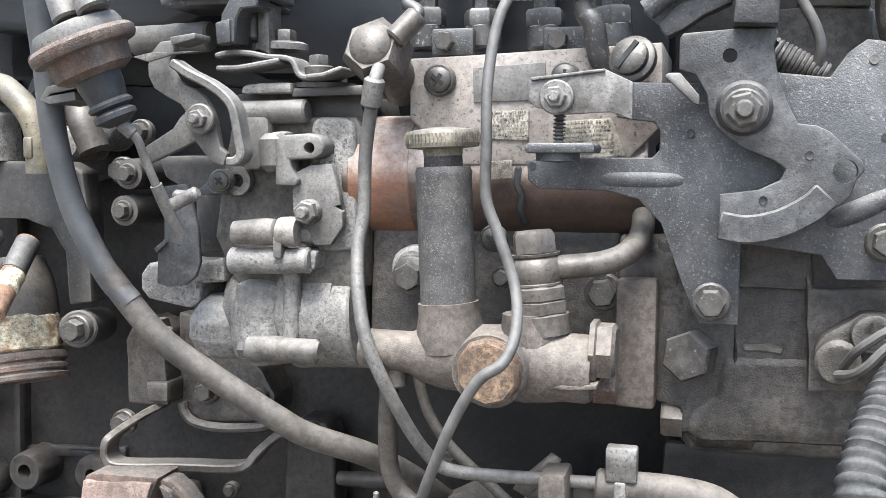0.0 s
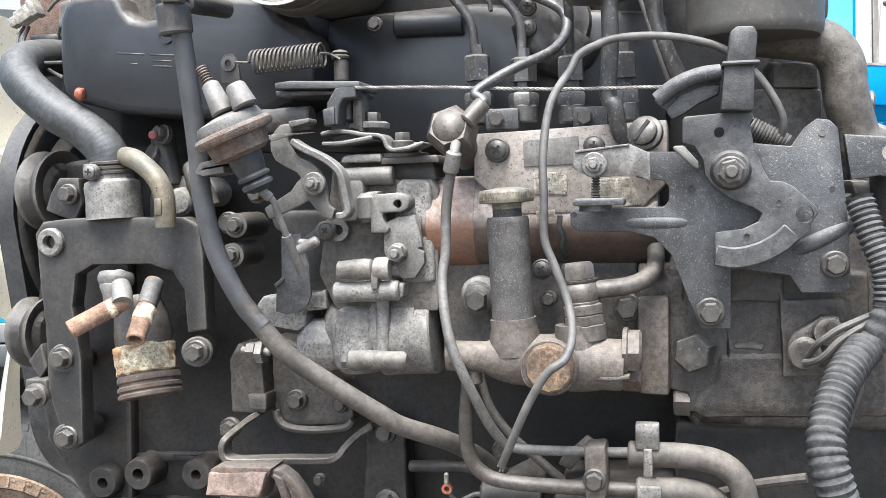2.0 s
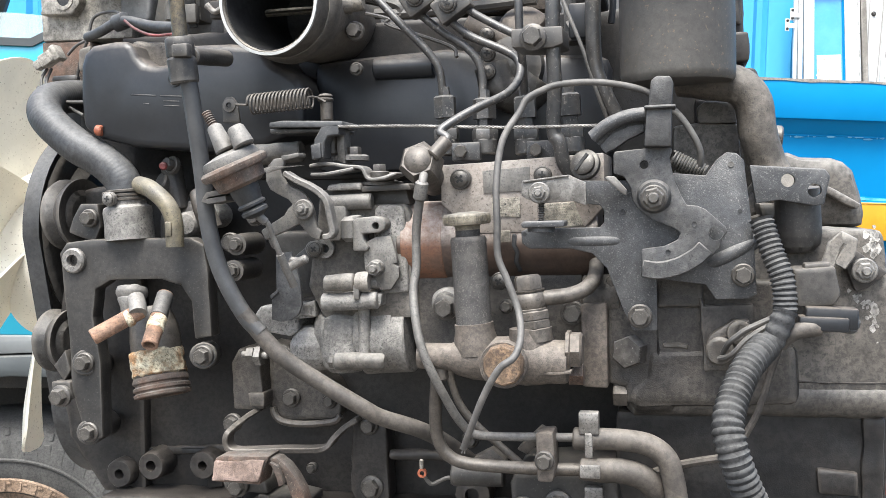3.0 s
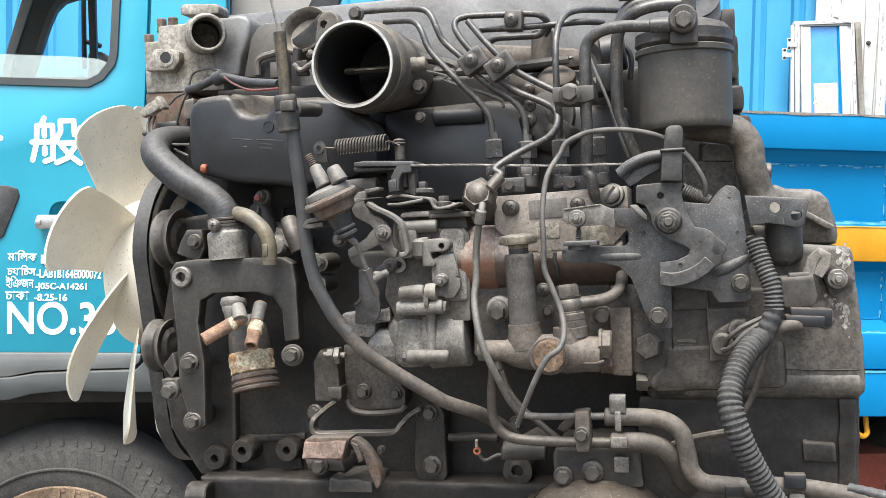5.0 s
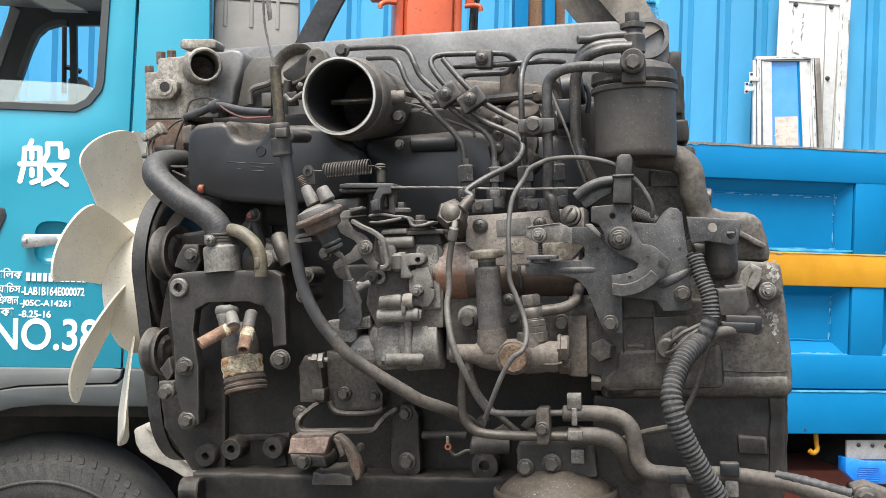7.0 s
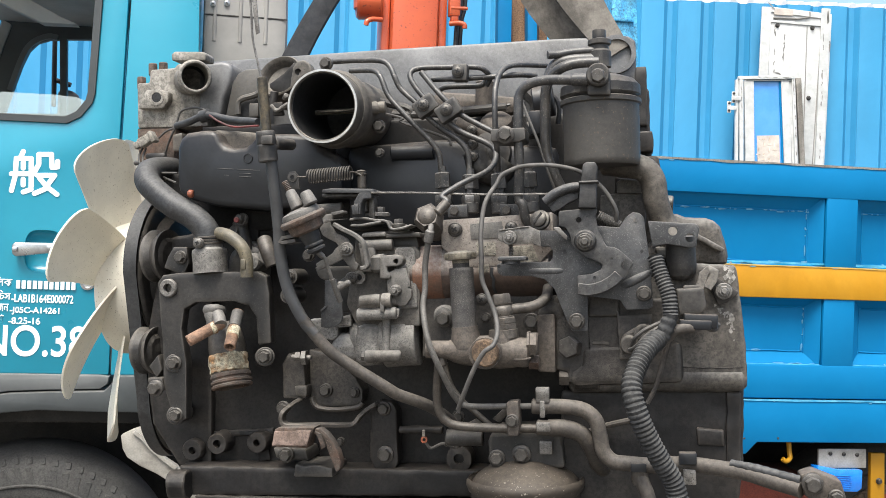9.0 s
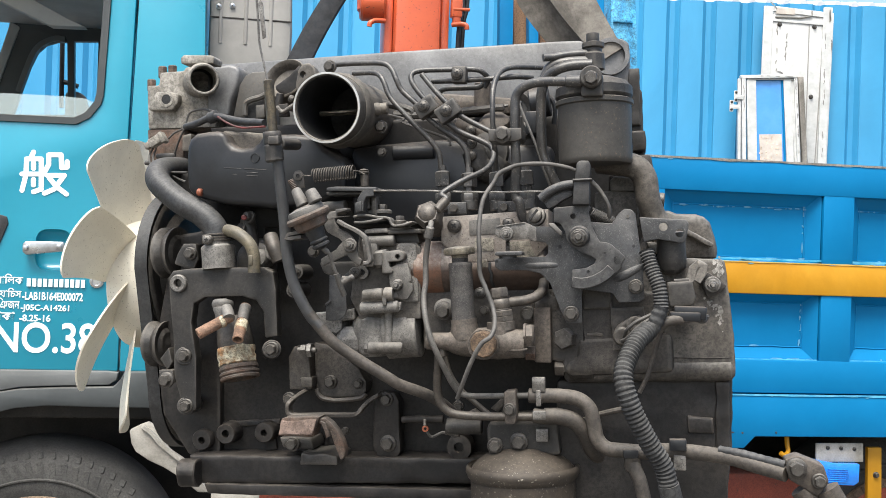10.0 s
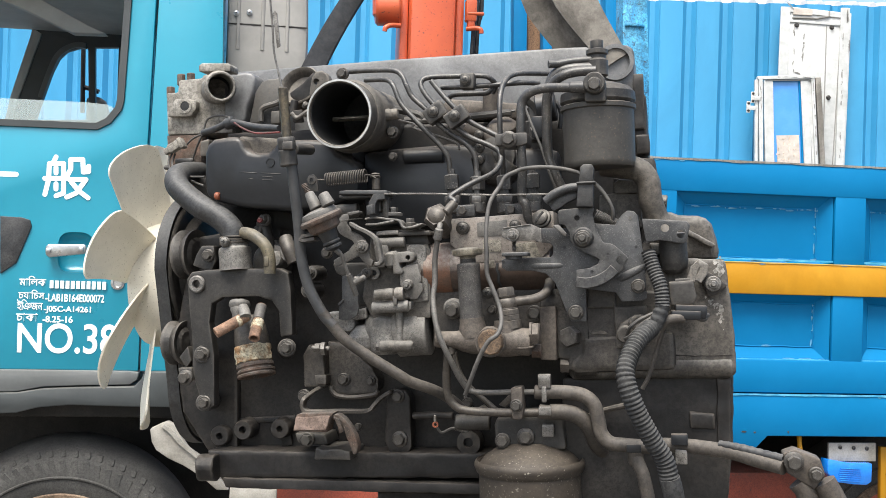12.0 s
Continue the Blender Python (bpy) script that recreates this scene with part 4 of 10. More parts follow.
part("yellow_stripe", bm, YELLOW, truck, "yellow painted middle rail")
for k in range(-1, 5):
    x = (post_a + post_b) / 2 + k * pitch
    if bl + 0.06 < x < br - 0.06 or k == -1:
        x = max(x, bl + 0.05)
        for a, b in ((z[1], z[2]), (z[3], z[4])):
            bm = bmesh.new()
            prism(bm, [(x - (post_b - post_a) / 2, 0.002, a + 0.012), (x + (post_b - post_a) / 2, 0.002, a + 0.012), (x + (post_b - post_a) / 2, 0.002, b - 0.012), (x - (post_b - post_a) / 2, 0.002, b - 0.012)], 0.05, 0.004)
            part("dropside_post", bm, BED, truck)
            # sloped cheeks and weld beads of each recess
            for s in (-1, 1):
                bm = bmesh.new()
                e = x + s * (post_b - post_a) / 2
                prism(bm, [(e - 0.004, 0.012, a), (e + s * 0.045, 0.05, a), (e + s * 0.045, 0.05, b), (e - 0.004, 0.012, b)], 0.01, 0)
                tube(bm, [(e + s * 0.045, 0.049, a - 0.02 - (a - b) * j / 6 + 0.001 * (j % 2)) for j in range(6)], 0.003, n=6)
                part("recess_cheek", bm, BED, truck)
for a, b, rise, drop in ((z[1], z[2], 0.012, 0.042), (z[3], z[4], 0.042, 0.03)):
    bm = bmesh.new()
    prism(bm, [(bl, 0.014, b - 0.006), (br, 0.014, b - 0.006), (br, 0.052, b + rise), (bl, 0.052, b + rise)], 0.004, 0)
    pts = [(bl + (br - bl) * j / 60, 0.05, b + rise + 0.001 + 0.002 * math.sin(j * 2.3)) for j in range(61)]
    tube(bm, pts, 0.003, n=5, res=2)
    part("recess_ledge", bm, BED, truck)
    bm = bmesh.new()
    prism(bm, [(bl, 0.014, a + 0.006), (br, 0.014, a + 0.006), (br, 0.052, a - drop), (bl, 0.052, a - drop)], 0.004, 0)
    pts = [(bl + (br - bl) * j / 60, 0.05, a - drop - 0.001 + 0.002 * math.sin(j * 1.9)) for j in range(61)]
    tube(bm, pts, 0.003, n=5, res=2)
    part("recess_head", bm, BED, truck)
bm = bmesh.new()
prism(bm, [(1.0943 - 0.5, -0.004, z[6]), (br, -0.004, z[6]), (br, -0.004, z[7]), (1.1844, -0.004, 0.899), (1.1456, -0.004, 0.8593), (1.0924 - 0.5, -0.004, 0.8584)], 0.08, 0.006)
part("side_beam", bm, BED, truck, "blue lower side beam")
bm = bmesh.new()
box(bm, ((bl + br) / 2, 1.0, z[5] - 0.01), (br - bl, 1.9, 0.04), bev=0)
part("bed_floor", bm, BLOCK, truck)
bm = bmesh.new()
box(bm, ((bl + br) / 2, 2.0, (z[0] + z[5]) / 2), (br - bl, 0.05, z[0] - z[5]), bev=0.01)
part("far_dropside", bm, BED, truck)
wear = random.Random(11)


def worn_edge(a, b, count, size, mat, parent, label="worn paint along an edge"):
    """Small uneven flakes along an edge."""
    bm = bmesh.new()
    a, b = Vector(a), Vector(b)
    way = (b - a).normalized()
    up = Vector((0, -1, 0)).cross(way).normalized()
    s = 0.0
    for k in range((count + 1) // 2):
        s = wear.random() ** 0.9
        p = a.lerp(b, s) + up * wear.gauss(0, size * 0.2)
        n, long = wear.randint(5, 8), size * 0.8 * wear.uniform(0.3, 2.4) ** 1.3
        prism(bm, [p + way * (long * wear.uniform(0.6, 1.1) * math.cos(6.283 * j / n)) + up * (size * wear.uniform(0.12, 0.4) * math.sin(6.283 * j / n)) for j in range(n)], 0.003, 0)
    return tagged(part("worn_paint", bm, mat, parent, label), kind="stuff")


def edge_line(x0, x1, y, z, width, mat, label):
    """A thin uneven line of bare or faded paint along a rail's edge."""
    bm = bmesh.new()
    n = 90
    t = bmesh.new()
    pairs = []
    for k in range(n + 1):
        x = x0 + (x1 - x0) * k / n
        w = width * (0.65 + 0.7 * abs(noise.noise(Vector((x * 9, z * 7, y)))) + 0.5 * abs(noise.noise(Vector((x * 40, z, 3)))))
        pairs.append((t.verts.new((x, y, z)), t.verts.new((x, y, z - w)), t.verts.new((x, y + 0.003, z - w)), t.verts.new((x, y + 0.003, z))))
    for a, b in zip(pairs, pairs[1:]):
        for j in range(4):
            t.faces.new((a[j], b[j], b[(j + 1) % 4], a[(j + 1) % 4]))
    t.faces.new(pairs[0])
    t.faces.new(pairs[-1])
    merge(bm, t)
    return part("worn_edge", bm, mat, truck, label)


edge_line(bl, 4.0, -0.002, z[0] + 0.001, 0.008, BARE, "bare grey worn top edge")
edge_line(bl, 4.0, -0.0065, z[6] + 0.001, 0.007, FADED, "faded pale blue edge of the beam")
edge_line(bl, post_a - 0.006, 0.009, z[4] + 0.003, 0.006, FADED, "faded pale blue ledge edge")
edge_line(post_b + 0.006, 4.0, 0.009, z[4] + 0.003, 0.006, FADED, "faded pale blue ledge edge")
edge_line(bl, post_a, 0.009, z[2] + 0.012, 0.007, FADED, "faded pale blue ledge edge")
edge_line(post_b, 4.0, 0.009, z[2] + 0.012, 0.007, FADED, "faded pale blue ledge edge")
edge_line(bl, 4.0, -0.0055, z[2] + 0.0005, 0.004, PALE_YELLOW, "pale worn edge of the yellow rail")
worn_edge((bl, -0.0012, z[0] - 0.006), (2.6, -0.0012, z[0] - 0.006), 40, 0.011, WORN, truck)
worn_edge((bl, 0.012, z[2] + 0.004), (2.6, 0.012, z[2] + 0.004), 60, 0.012, WORN, truck)
worn_edge((bl, 0.047, z[2] + 0.015), (2.6, 0.047, z[2] + 0.015), 40, 0.012, WORN, truck)
worn_edge((bl, 0.0122, z[4] + 0.002), (2.6, 0.0122, z[4] + 0.002), 60, 0.012, WORN, truck)
worn_edge((bl, 0.047, z[4] + 0.044), (2.6, 0.047, z[4] + 0.044), 50, 0.013, WORN, truck)
worn_edge((bl, -0.0055, z[6] - 0.006), (2.6, -0.0055, z[6] - 0.006), 30, 0.008, WORN, truck)
worn_edge((bl, -0.005, z[2] - 0.004), (2.6, -0.005, z[2] - 0.004), 30, 0.007, WORN, truck)
worn_edge((bl, 0.0465, z[1] - 0.045), (bl + 0.9, 0.0465, z[1] - 0.045), 50, 0.009, WORN, truck)
for x in (post_a, post_a + pitch):
    worn_edge((x - 0.05, 0.047, z[2] + 0.04), (x - 0.05, 0.047, z[1] - 0.03), 16, 0.008, WORN, truck)
    worn_edge((x - 0.05, 0.047, z[4] + 0.04), (x - 0.05, 0.047, z[3] - 0.03), 16, 0.008, WORN, truck)
worn_edge((bl + 0.2, -0.0055, z[7] + 0.02), (2.0, -0.0055, z[7] + 0.015), 10, 0.012, BLOCK, truck, "dark scratches on the beam")
# chipped corner stake, hook, lamp, chassis
bm = bmesh.new()
prism(bm, [(0.6584, 0.09, 2.4188), (0.744, 0.09, 2.425), (0.7615, 0.09, 2.1249), (0.785, 0.09, 1.1484), (0.6992, 0.09, 1.1469)], 0.08, 0.006)
box(bm, (0.703, 0.086, 2.2896), (0.07, 0.01, 0.012), bev=0.003)
part("corner_stake", bm, CHIPPED, truck, "chipped pale blue corner stake")
bm = bmesh.new()
prism(bm, [(0.8662, 1.0, 2.6703), (0.9399, 1.0, 2.6756), (0.9899, 1.0, 1.1173), (0.9161, 1.0, 1.1159)], 0.08, 0.006)
prism(bm, [(0.4813, 1.1, 2.6686), (0.5423, 1.1, 2.673), (0.5684, 1.1, 1.1004), (0.5194, 1.1, 1.0996)], 0.06, 0.006)
prism(bm, [(0.6146, 1.12, 2.6833), (0.6579, 1.12, 2.6865), (0.7089, 1.12, 1.1013), (0.6717, 1.12, 1.1006)], 0.06, 0.006)
part("headboard_frame", bm, BED, truck)
bm = bmesh.new()
prism(bm, [(0.564, 1.2, 2.7004), (0.6269, 1.2, 2.7049), (0.6887, 1.2, 1.0938), (0.6233, 1.2, 1.0926)], 0.04, 0.004)
part("headboard_plank", bm, WOOD, truck, "brown timber headboard plank")
bm = bmesh.new()
prism(bm, [(0.6886, 1.22, 2.7144), (0.7266, 1.22, 2.7172), (0.7852, 1.22, 1.0938), (0.747, 1.22, 1.093)], 0.04, 0.004)
part("headboard_plank", bm, WOOD, truck, "brown timber headboard plank")
bm = bmesh.new()
tube(bm, [(1.3251, 0.05, 0.8959), (1.3242, 0.04, 0.8592), (1.3217, 0.03, 0.84), (1.3025, 0.02, 0.8314), (1.2889, 0.02, 0.84)], 0.008, n=10)
part("rope_hook", bm, YELLOW, truck, "yellow painted rope hook")
bm = bmesh.new()
prism(bm, [(1.4255, 0.03, 0.8711), (1.6001, 0.03, 0.8718), (1.6021, 0.03, 0.8078), (1.4275, 0.03, 0.8077)], 0.01, 0.002)
bracket = part("lamp_bracket", bm, DIRTY_WHITE, truck, "dirty white lamp bracket")
for q in ((1.4678, 0.029, 0.856), (1.5176, 0.029, 0.8543), (1.5667, 0.029, 0.8525)):
    bolt(bracket, q, (0, -1, 0), 0.009, "cross", BOLT, "screw")
bm = bmesh.new()
prism(bm, [(1.4065, 0.0, 0.8193), (1.489, 0.0, 0.8061), (1.5717, 0.0, 0.8062), (1.5716, 0.0, 0.7428), (1.5534, 0.0, 0.7313), (1.5017, 0.0, 0.7334), (1.4397, 0.0, 0.7412), (1.408, 0.0, 0.7717)], 0.05, 0.008)
lamp = part("side_lamp", bm, LAMP_BLUE, truck, "blue ribbed side marker lamp")
for k in range(7):
    bm = bmesh.new()
    box(bm, Vector((1.4897, -0.001, 0.7671)) + Vector((0, 0, (k - 3) * 0.007)), (0.085 - abs(k - 3) * 0.004, 0.006, 0.003), (0, 2, 0), 0.001)
    part("lens_rib", bm, LAMP_BLUE, lamp)
bm = bmesh.new()
prism(bm, [(1.6379, 0.06, 0.8517), (1.6888, 0.06, 0.8519), (1.6949, 0.06, 0.6606), (1.6419, 0.06, 0.6608)], 0.02, 0.003)
strap = part("yellow_strap", bm, YELLOW, truck, "yellow painted chassis strap")
bolt(strap, (1.6694, 0.058, 0.7562), (0, -1, 0), 0.014)
bm = bmesh.new()
box(bm, (0.9, 0.45, 0.6554 - 0.09), (3.0, 0.3, 0.3), bev=0.03)
part("stabiliser_beam", bm, BEAM, truck, "dull red crane stabiliser beam")
bm = bmesh.new()
box(bm, (1.6, 0.95, 0.76), (5.2, 0.2, 0.62), bev=0.01)
part("chassis_rail", bm, BLOCK, truck)
for dx in (2.0, 2.9):
    copy_thing(wheel, pose(wx + 1.0 + dx, 0.3, TR - 0.005))
bm = bmesh.new()
box(bm, (-0.5239, -0.15, 0.7367), (0.14, 0.04, 0.05), bev=0.004)
part("step_board", bm, DIRTY_WHITE, truck, "white step board")

# crane column behind the cab
crane = new("truck_crane")
crane.matrix_world = truck.matrix_world.copy()
tagged(crane, "orange hydraulic crane column mounted behind the cab", "crane")
bm = bmesh.new()
c0, c1 = (-0.0033, 1.25, 2.4774), (0.2998, 1.25, 2.4971)
cw = c1[0] - c0[0]
box(bm, ((c0[0] + c1[0]) / 2, 1.4, 2.0), (cw * 0.7, 0.28, 2.6), bev=0.03)
box(bm, (c0[0] + cw * 0.08, 1.4, 2.0), (cw * 0.13, 0.2, 2.6), bev=0.012)
box(bm, (c1[0] - cw * 0.08, 1.4, 2.0), (cw * 0.13, 0.2, 2.6), bev=0.012)
part("column", bm, CRANE, crane)
bm = bmesh.new()
cyl(bm, (-0.1127, 1.3, 2.5793), (0.0004, 1.3, 2.5871), 0.075, bev=0.01)
cyl(bm, (-0.0665, 1.3, 2.6687), (-0.062, 1.3, 2.5335), 0.06, bev=0.02)
part("winch_motor", bm, CRANE, crane)
for pts in ([(-0.0026, 1.24, 2.4972), (-0.0432, 1.22, 2.4925), (-0.0678, 1.21, 2.479), (-0.0721, 1.21, 2.4618)], [(0.298, 1.24, 2.501), (0.3369, 1.22, 2.5029), (0.3578, 1.21, 2.4947), (0.3608, 1.21, 2.4777)]):
    bm = bmesh.new()
    tube(bm, pts, 0.011)
    part("rope_guide", bm, CRANE, crane)
bm = bmesh.new()
box(bm, (0.3186, 1.26, 2.587), (0.05, 0.05, 0.1), bev=0.008)
box(bm, (0.3203, 1.26, 2.5352), (0.035, 0.04, 0.06), bev=0.008)
cyl(bm, (0.3007, 1.24, 2.5712), (0.3755, 1.24, 2.5738), 0.008)
part("valve_block", bm, CRANE, crane)
for line in ([(0.3458, 1.3, 2.7356), (0.3527, 1.3, 2.5987), (0.3404, 1.3, 2.5106), (0.3332, 1.3, 2.2607)], [(0.3744, 1.32, 2.7429), (0.3763, 1.32, 2.605), (0.3614, 1.32, 2.5163), (0.3568, 1.32, 2.2653)]):
    bm = bmesh.new()
    tube(bm, line, 0.011)
    part("hydraulic_hose", bm, RUBBER, crane)
hook_at = Matrix(truck.matrix_world).inverted() @ Vector(HOOK)
bm = bmesh.new()
box(bm, ((c0[0] + c1[0]) / 2, 1.4, 3.42), (cw * 0.8, 0.34, 0.3), bev=0.03)
a, b = Vector(((c0[0] + c1[0]) / 2, 1.4, 3.45)), Vector((hook_at[0], hook_at[1] - 0.1, 3.62))
t = bmesh.new()
bmesh.ops.create_cube(t, size=1.0, matrix=look((a + b) / 2, b) @ Matrix.Diagonal((0.16, 0.2, (b - a).length + 0.2, 1)))
merge(bm, t, 0.01)
part("boom", bm, CRANE, crane)
bm = bmesh.new()
tube(bm, [(hook_at[0], hook_at[1], 3.6), hook_at + Vector((0, 0, 0.1))], 0.008)
part("wire_rope", bm, STEEL, crane)
bm = bmesh.new()
tube(bm, [hook_at + Vector((r * 0.05 * math.sin(k), 0, 0.05 + 0.05 * math.cos(k))) for k, r in ((0, 1), (1, 1), (2, 1), (3, 1), (4, 1), (4.7, 1))], 0.014)
part("hook", bm, CRANE, crane)

# white door leaf and glazed sash that stand against the blue wall, on the container below
panel = new("door_leaf")
panel.matrix_world = wall.matrix_world.copy()
tagged(panel, "weathered white painted plank door leaf leaning against the blue wall", "door leaf")
bm = bmesh.new()
prism(bm, [(0.0753, -0.16, 4.4693), (0.7653, -0.16, 4.4099), (0.7268, -0.16, 2.2), (-0.0631, -0.16, 2.2)], 0.04, 0.004)
part("board", bm, PANEL, panel)
for a, b, w, d in (((0.0113, -0.18, 4.4626), (-0.0189, -0.18, 2.2), 0.105, 0.03), ((0.692, -0.18, 4.4679), (0.665, -0.18, 2.2), 0.1, 0.03)):
    bm = bmesh.new()
    band(bm, [a, b], w, d, bev=0.004)
    part("stile", bm, PANEL, panel)
for (a, b, w) in (((0.059, -0.174, 4.4329), (0.6518, -0.174, 4.3775), 0.055), ((0.0628, -0.174, 4.3033), (0.6548, -0.174, 4.2739), 0.03)):
    bm = bmesh.new()
    band(bm, [a, b], w, 0.03, bev=0.004)
    part("rail", bm, PANEL, panel)
bm = bmesh.new()
band(bm, [(0.0913, -0.182, 4.3411), (0.329, -0.182, 4.341), (0.3548, -0.182, 4.3352), (0.5081, -0.182, 4.3653), (0.5064, -0.182, 4.4235)], 0.016, 0.02, bev=0.002)
part("lock_edge", bm, GREY_PANEL, panel, "dark worn edge of a lock plate")
bm = bmesh.new()
band(bm, [(0.0969, -0.178, 4.4135), (0.3156, -0.178, 4.4064)], 0.075, 0.01, bev=0.002)
part("lock_plate", bm, PAPER, panel, "pale brown bare wood where a plate was")
for a, b in (((0.4857, -0.163, 4.2589), (0.4836, -0.16, 2.2)), ((0.6489, -0.163, 4.1725), (0.582, -0.16, 2.2))):
    bm = bmesh.new()
    band(bm, [a, b], 0.012, 0.006, bev=0)
    part("plank_joint", bm, GREY_PANEL, panel, "open grey joint between planks")
for a, b, n, size in (((0.6739, -0.1825, 4.1689), (0.6693, -0.1825, 2.7459), 34, 0.022), ((0.1179, -0.164, 4.2876), (0.1218, -0.164, 3.7037), 30, 0.02), ((0.2355, -0.164, 4.2259), (0.2209, -0.164, 3.8362), 16, 0.024), ((0.7114, -0.1825, 4.4289), (0.7162, -0.1825, 4.2607), 16, 0.03), ((0.7398, -0.1825, 4.106), (0.7423, -0.1825, 4.0154), 8, 0.025), ((0.1278, -0.164, 3.7169), (0.225, -0.164, 3.6937), 12, 0.02), ((0.0351, -0.1825, 4.5015), (0.1012, -0.1825, 4.4385), 12, 0.02)):
    worn_edge(a, b, n, size, GREY_PANEL, panel, "scuffs and bare wood in the white paint")
for q in ((0.5452, -0.16, 4.2417), (0.5294, -0.16, 3.4371), (0.1458, -0.16, 4.2569)):
    bolt(panel, q, (0, -1, 0), 0.035, "hex", BOLT, "screw")
sash = new("window_sash")
sash.matrix_world = wall.matrix_world.copy()
tagged(sash, "white framed window sash with blue glazing leaning on the blue wall", "window sash")
bm = bmesh.new()
prism(bm, [(-0.1517, -0.27, 3.5997), (0.1669, -0.27, 3.6087), (0.2596, -0.27, 2.2), (-0.0724, -0.27, 2.2)], 0.01, 0)
part("pane", bm, FILM, sash, "blue film covered glass")
bm = bmesh.new()
band(bm, [(0.1541, -0.28, 3.6066), (0.253, -0.28, 2.2)], 0.022, 0.02, bev=0)
part("pane_edge", bm, BED, sash, "darker blue strip beside the pane")
for a, b, w, d in (
        ((-0.3326, -0.3, 3.5958), (-0.2969, -0.3, 2.2), 0.035, 0.05), ((-0.2882, -0.31, 3.6145), (-0.2377, -0.31, 2.2), 0.045, 0.06), ((-0.1988, -0.3, 3.5931), (-0.1343, -0.3, 2.2), 0.105, 0.05),
        ((0.208, -0.3, 3.6046), (0.3068, -0.3, 2.2), 0.085, 0.05), ((0.2656, -0.288, 3.6211), (0.3793, -0.288, 2.2), 0.04, 0.04), ((0.2995, -0.308, 3.6442), (0.3985, -0.308, 2.2), 0.035, 0.06)):
    bm = bmesh.new()
    band(bm, [a, b], w, d, bev=0.004)
    part("sash_bar", bm, PANEL, sash)
bm = bmesh.new()
band(bm, [(-0.3238, -0.312, 3.6131), (0.3172, -0.312, 3.644)], 0.04, 0.07, bev=0.005)
part("head_bar", bm, PANEL, sash)
bm = bmesh.new()
band(bm, [(-0.2322, -0.306, 3.5879), (0.2822, -0.306, 3.6056)], 0.014, 0.03, bev=0.002)
part("drip_edge", bm, TRIM, sash, "dark drip edge under the head bar")
bm = bmesh.new()
band(bm, [(0.3627, -0.3, 3.641), (0.4762, -0.3, 2.2)], 0.06, 0.05, bev=0.006)
part("bare_post", bm, BARE, sash, "grey bare timber post where the paint has gone")
for a, b, n, size in (((0.2992, -0.311, 3.618), (0.3691, -0.311, 2.7244), 30, 0.02), ((-0.2908, -0.313, 3.5626), (-0.2699, -0.313, 3.2814), 14, 0.016), ((-0.109, -0.315, 3.6315), (0.2783, -0.315, 3.6359), 16, 0.014)):
    worn_edge(a, b, n, size, GREY_PANEL, sash, "chipped paint on the bars")
for x, y in ((-0.3711, 3.3894), (-0.4189, 3.279)):
    bm = bmesh.new()
    box(bm, (x, -0.312, y), (0.045, 0.012, 0.13), bev=0.008)
    box(bm, (x + 0.04, -0.316, y - 0.01), (0.09, 0.01, 0.05), bev=0.006)
    h = part("hinge", bm, PANEL, sash)
    for dz in (-0.04, 0.045):
        bolt(h, (x, -0.319, y + dz), (0, -1, 0), 0.02, "cross", BOLT, "screw")
bm = bmesh.new()
prism(bm, [(-0.0844, -0.276, 2.9711), (0.1701, -0.276, 2.9849), (0.1921, -0.276, 2.6584), (-0.0624, -0.276, 2.6508)], 0.003, 0)
note = part("paper_notice", bm, PAPER, sash, "faded pink paper notice")
bm = bmesh.new()
left, top_ = -0.0578, 2.9333
for k in range(5):
    for j in range(4):
        if (k * 3 + j) % 4 != 3:
            box(bm, (left + j * 0.06, -0.2775, top_ - k * 0.058), (0.045 if (k + j) % 2 else 0.014, 0.003, 0.013 if (k + j) % 2 else 0.045), bev=0)
tagged(part("notice_print", bm, PALE_INK, note), kind="stuff")


# ---- engine: x along it, y away from the near side, z up ----
engine = new("diesel_engine")
engine.matrix_world = LEVEL @ pose(-0.08, 0.78, -0.1, 0, -4.8, -15)
tagged(engine, "greasy dusty black diesel engine hung from slings", "engine")
FRONT = (0, -1, 0)


def add(name, mat, *shapes, label="", parent=None):
    """A part from shapes, each (helper, arguments...)."""
    bm = bmesh.new()
    for maker, *args in shapes:
        maker(bm, *args)
    return part(name, bm, mat, parent or engine, label)


# block, head, covers
block = add("cylinder_block", BLOCK,
    (prism, [(-0.3138, 0.035, 0.1477), (0.3586, 0.035, 0.1256), (0.347, 0.035, -0.2873), (-0.3429, 0.035, -0.281), (-0.3654, 0.035, -0.2337), (-0.3511, 0.035, 0.0721)], 0.4, 0.008),
    (prism, [(-0.3467, -0.02, -0.2237), (0.1702, -0.02, -0.2234), (0.1692, -0.02, -0.2614), (-0.3328, -0.02, -0.2695)], 0.1, 0.008),
    (cyl, (-0.3543, -0.03, -0.2501), (-0.3243, -0.03, -0.2496), 0.022), label="oily black cast iron block")
add("oil_sump", BLOCK, (prism, [(-0.3173, -0.028, -0.2676), (0.3568, -0.028, -0.2702), (0.3481, -0.028, -0.2863), (-0.3118, -0.028, -0.284)], 0.4, 0.004),
    (prism, [(-0.0769, 0.02, -0.2917), (0.3385, 0.02, -0.2894), (0.3181, 0.02, -0.4059), (-0.0421, 0.02, -0.4179)], 0.32, 0.02))
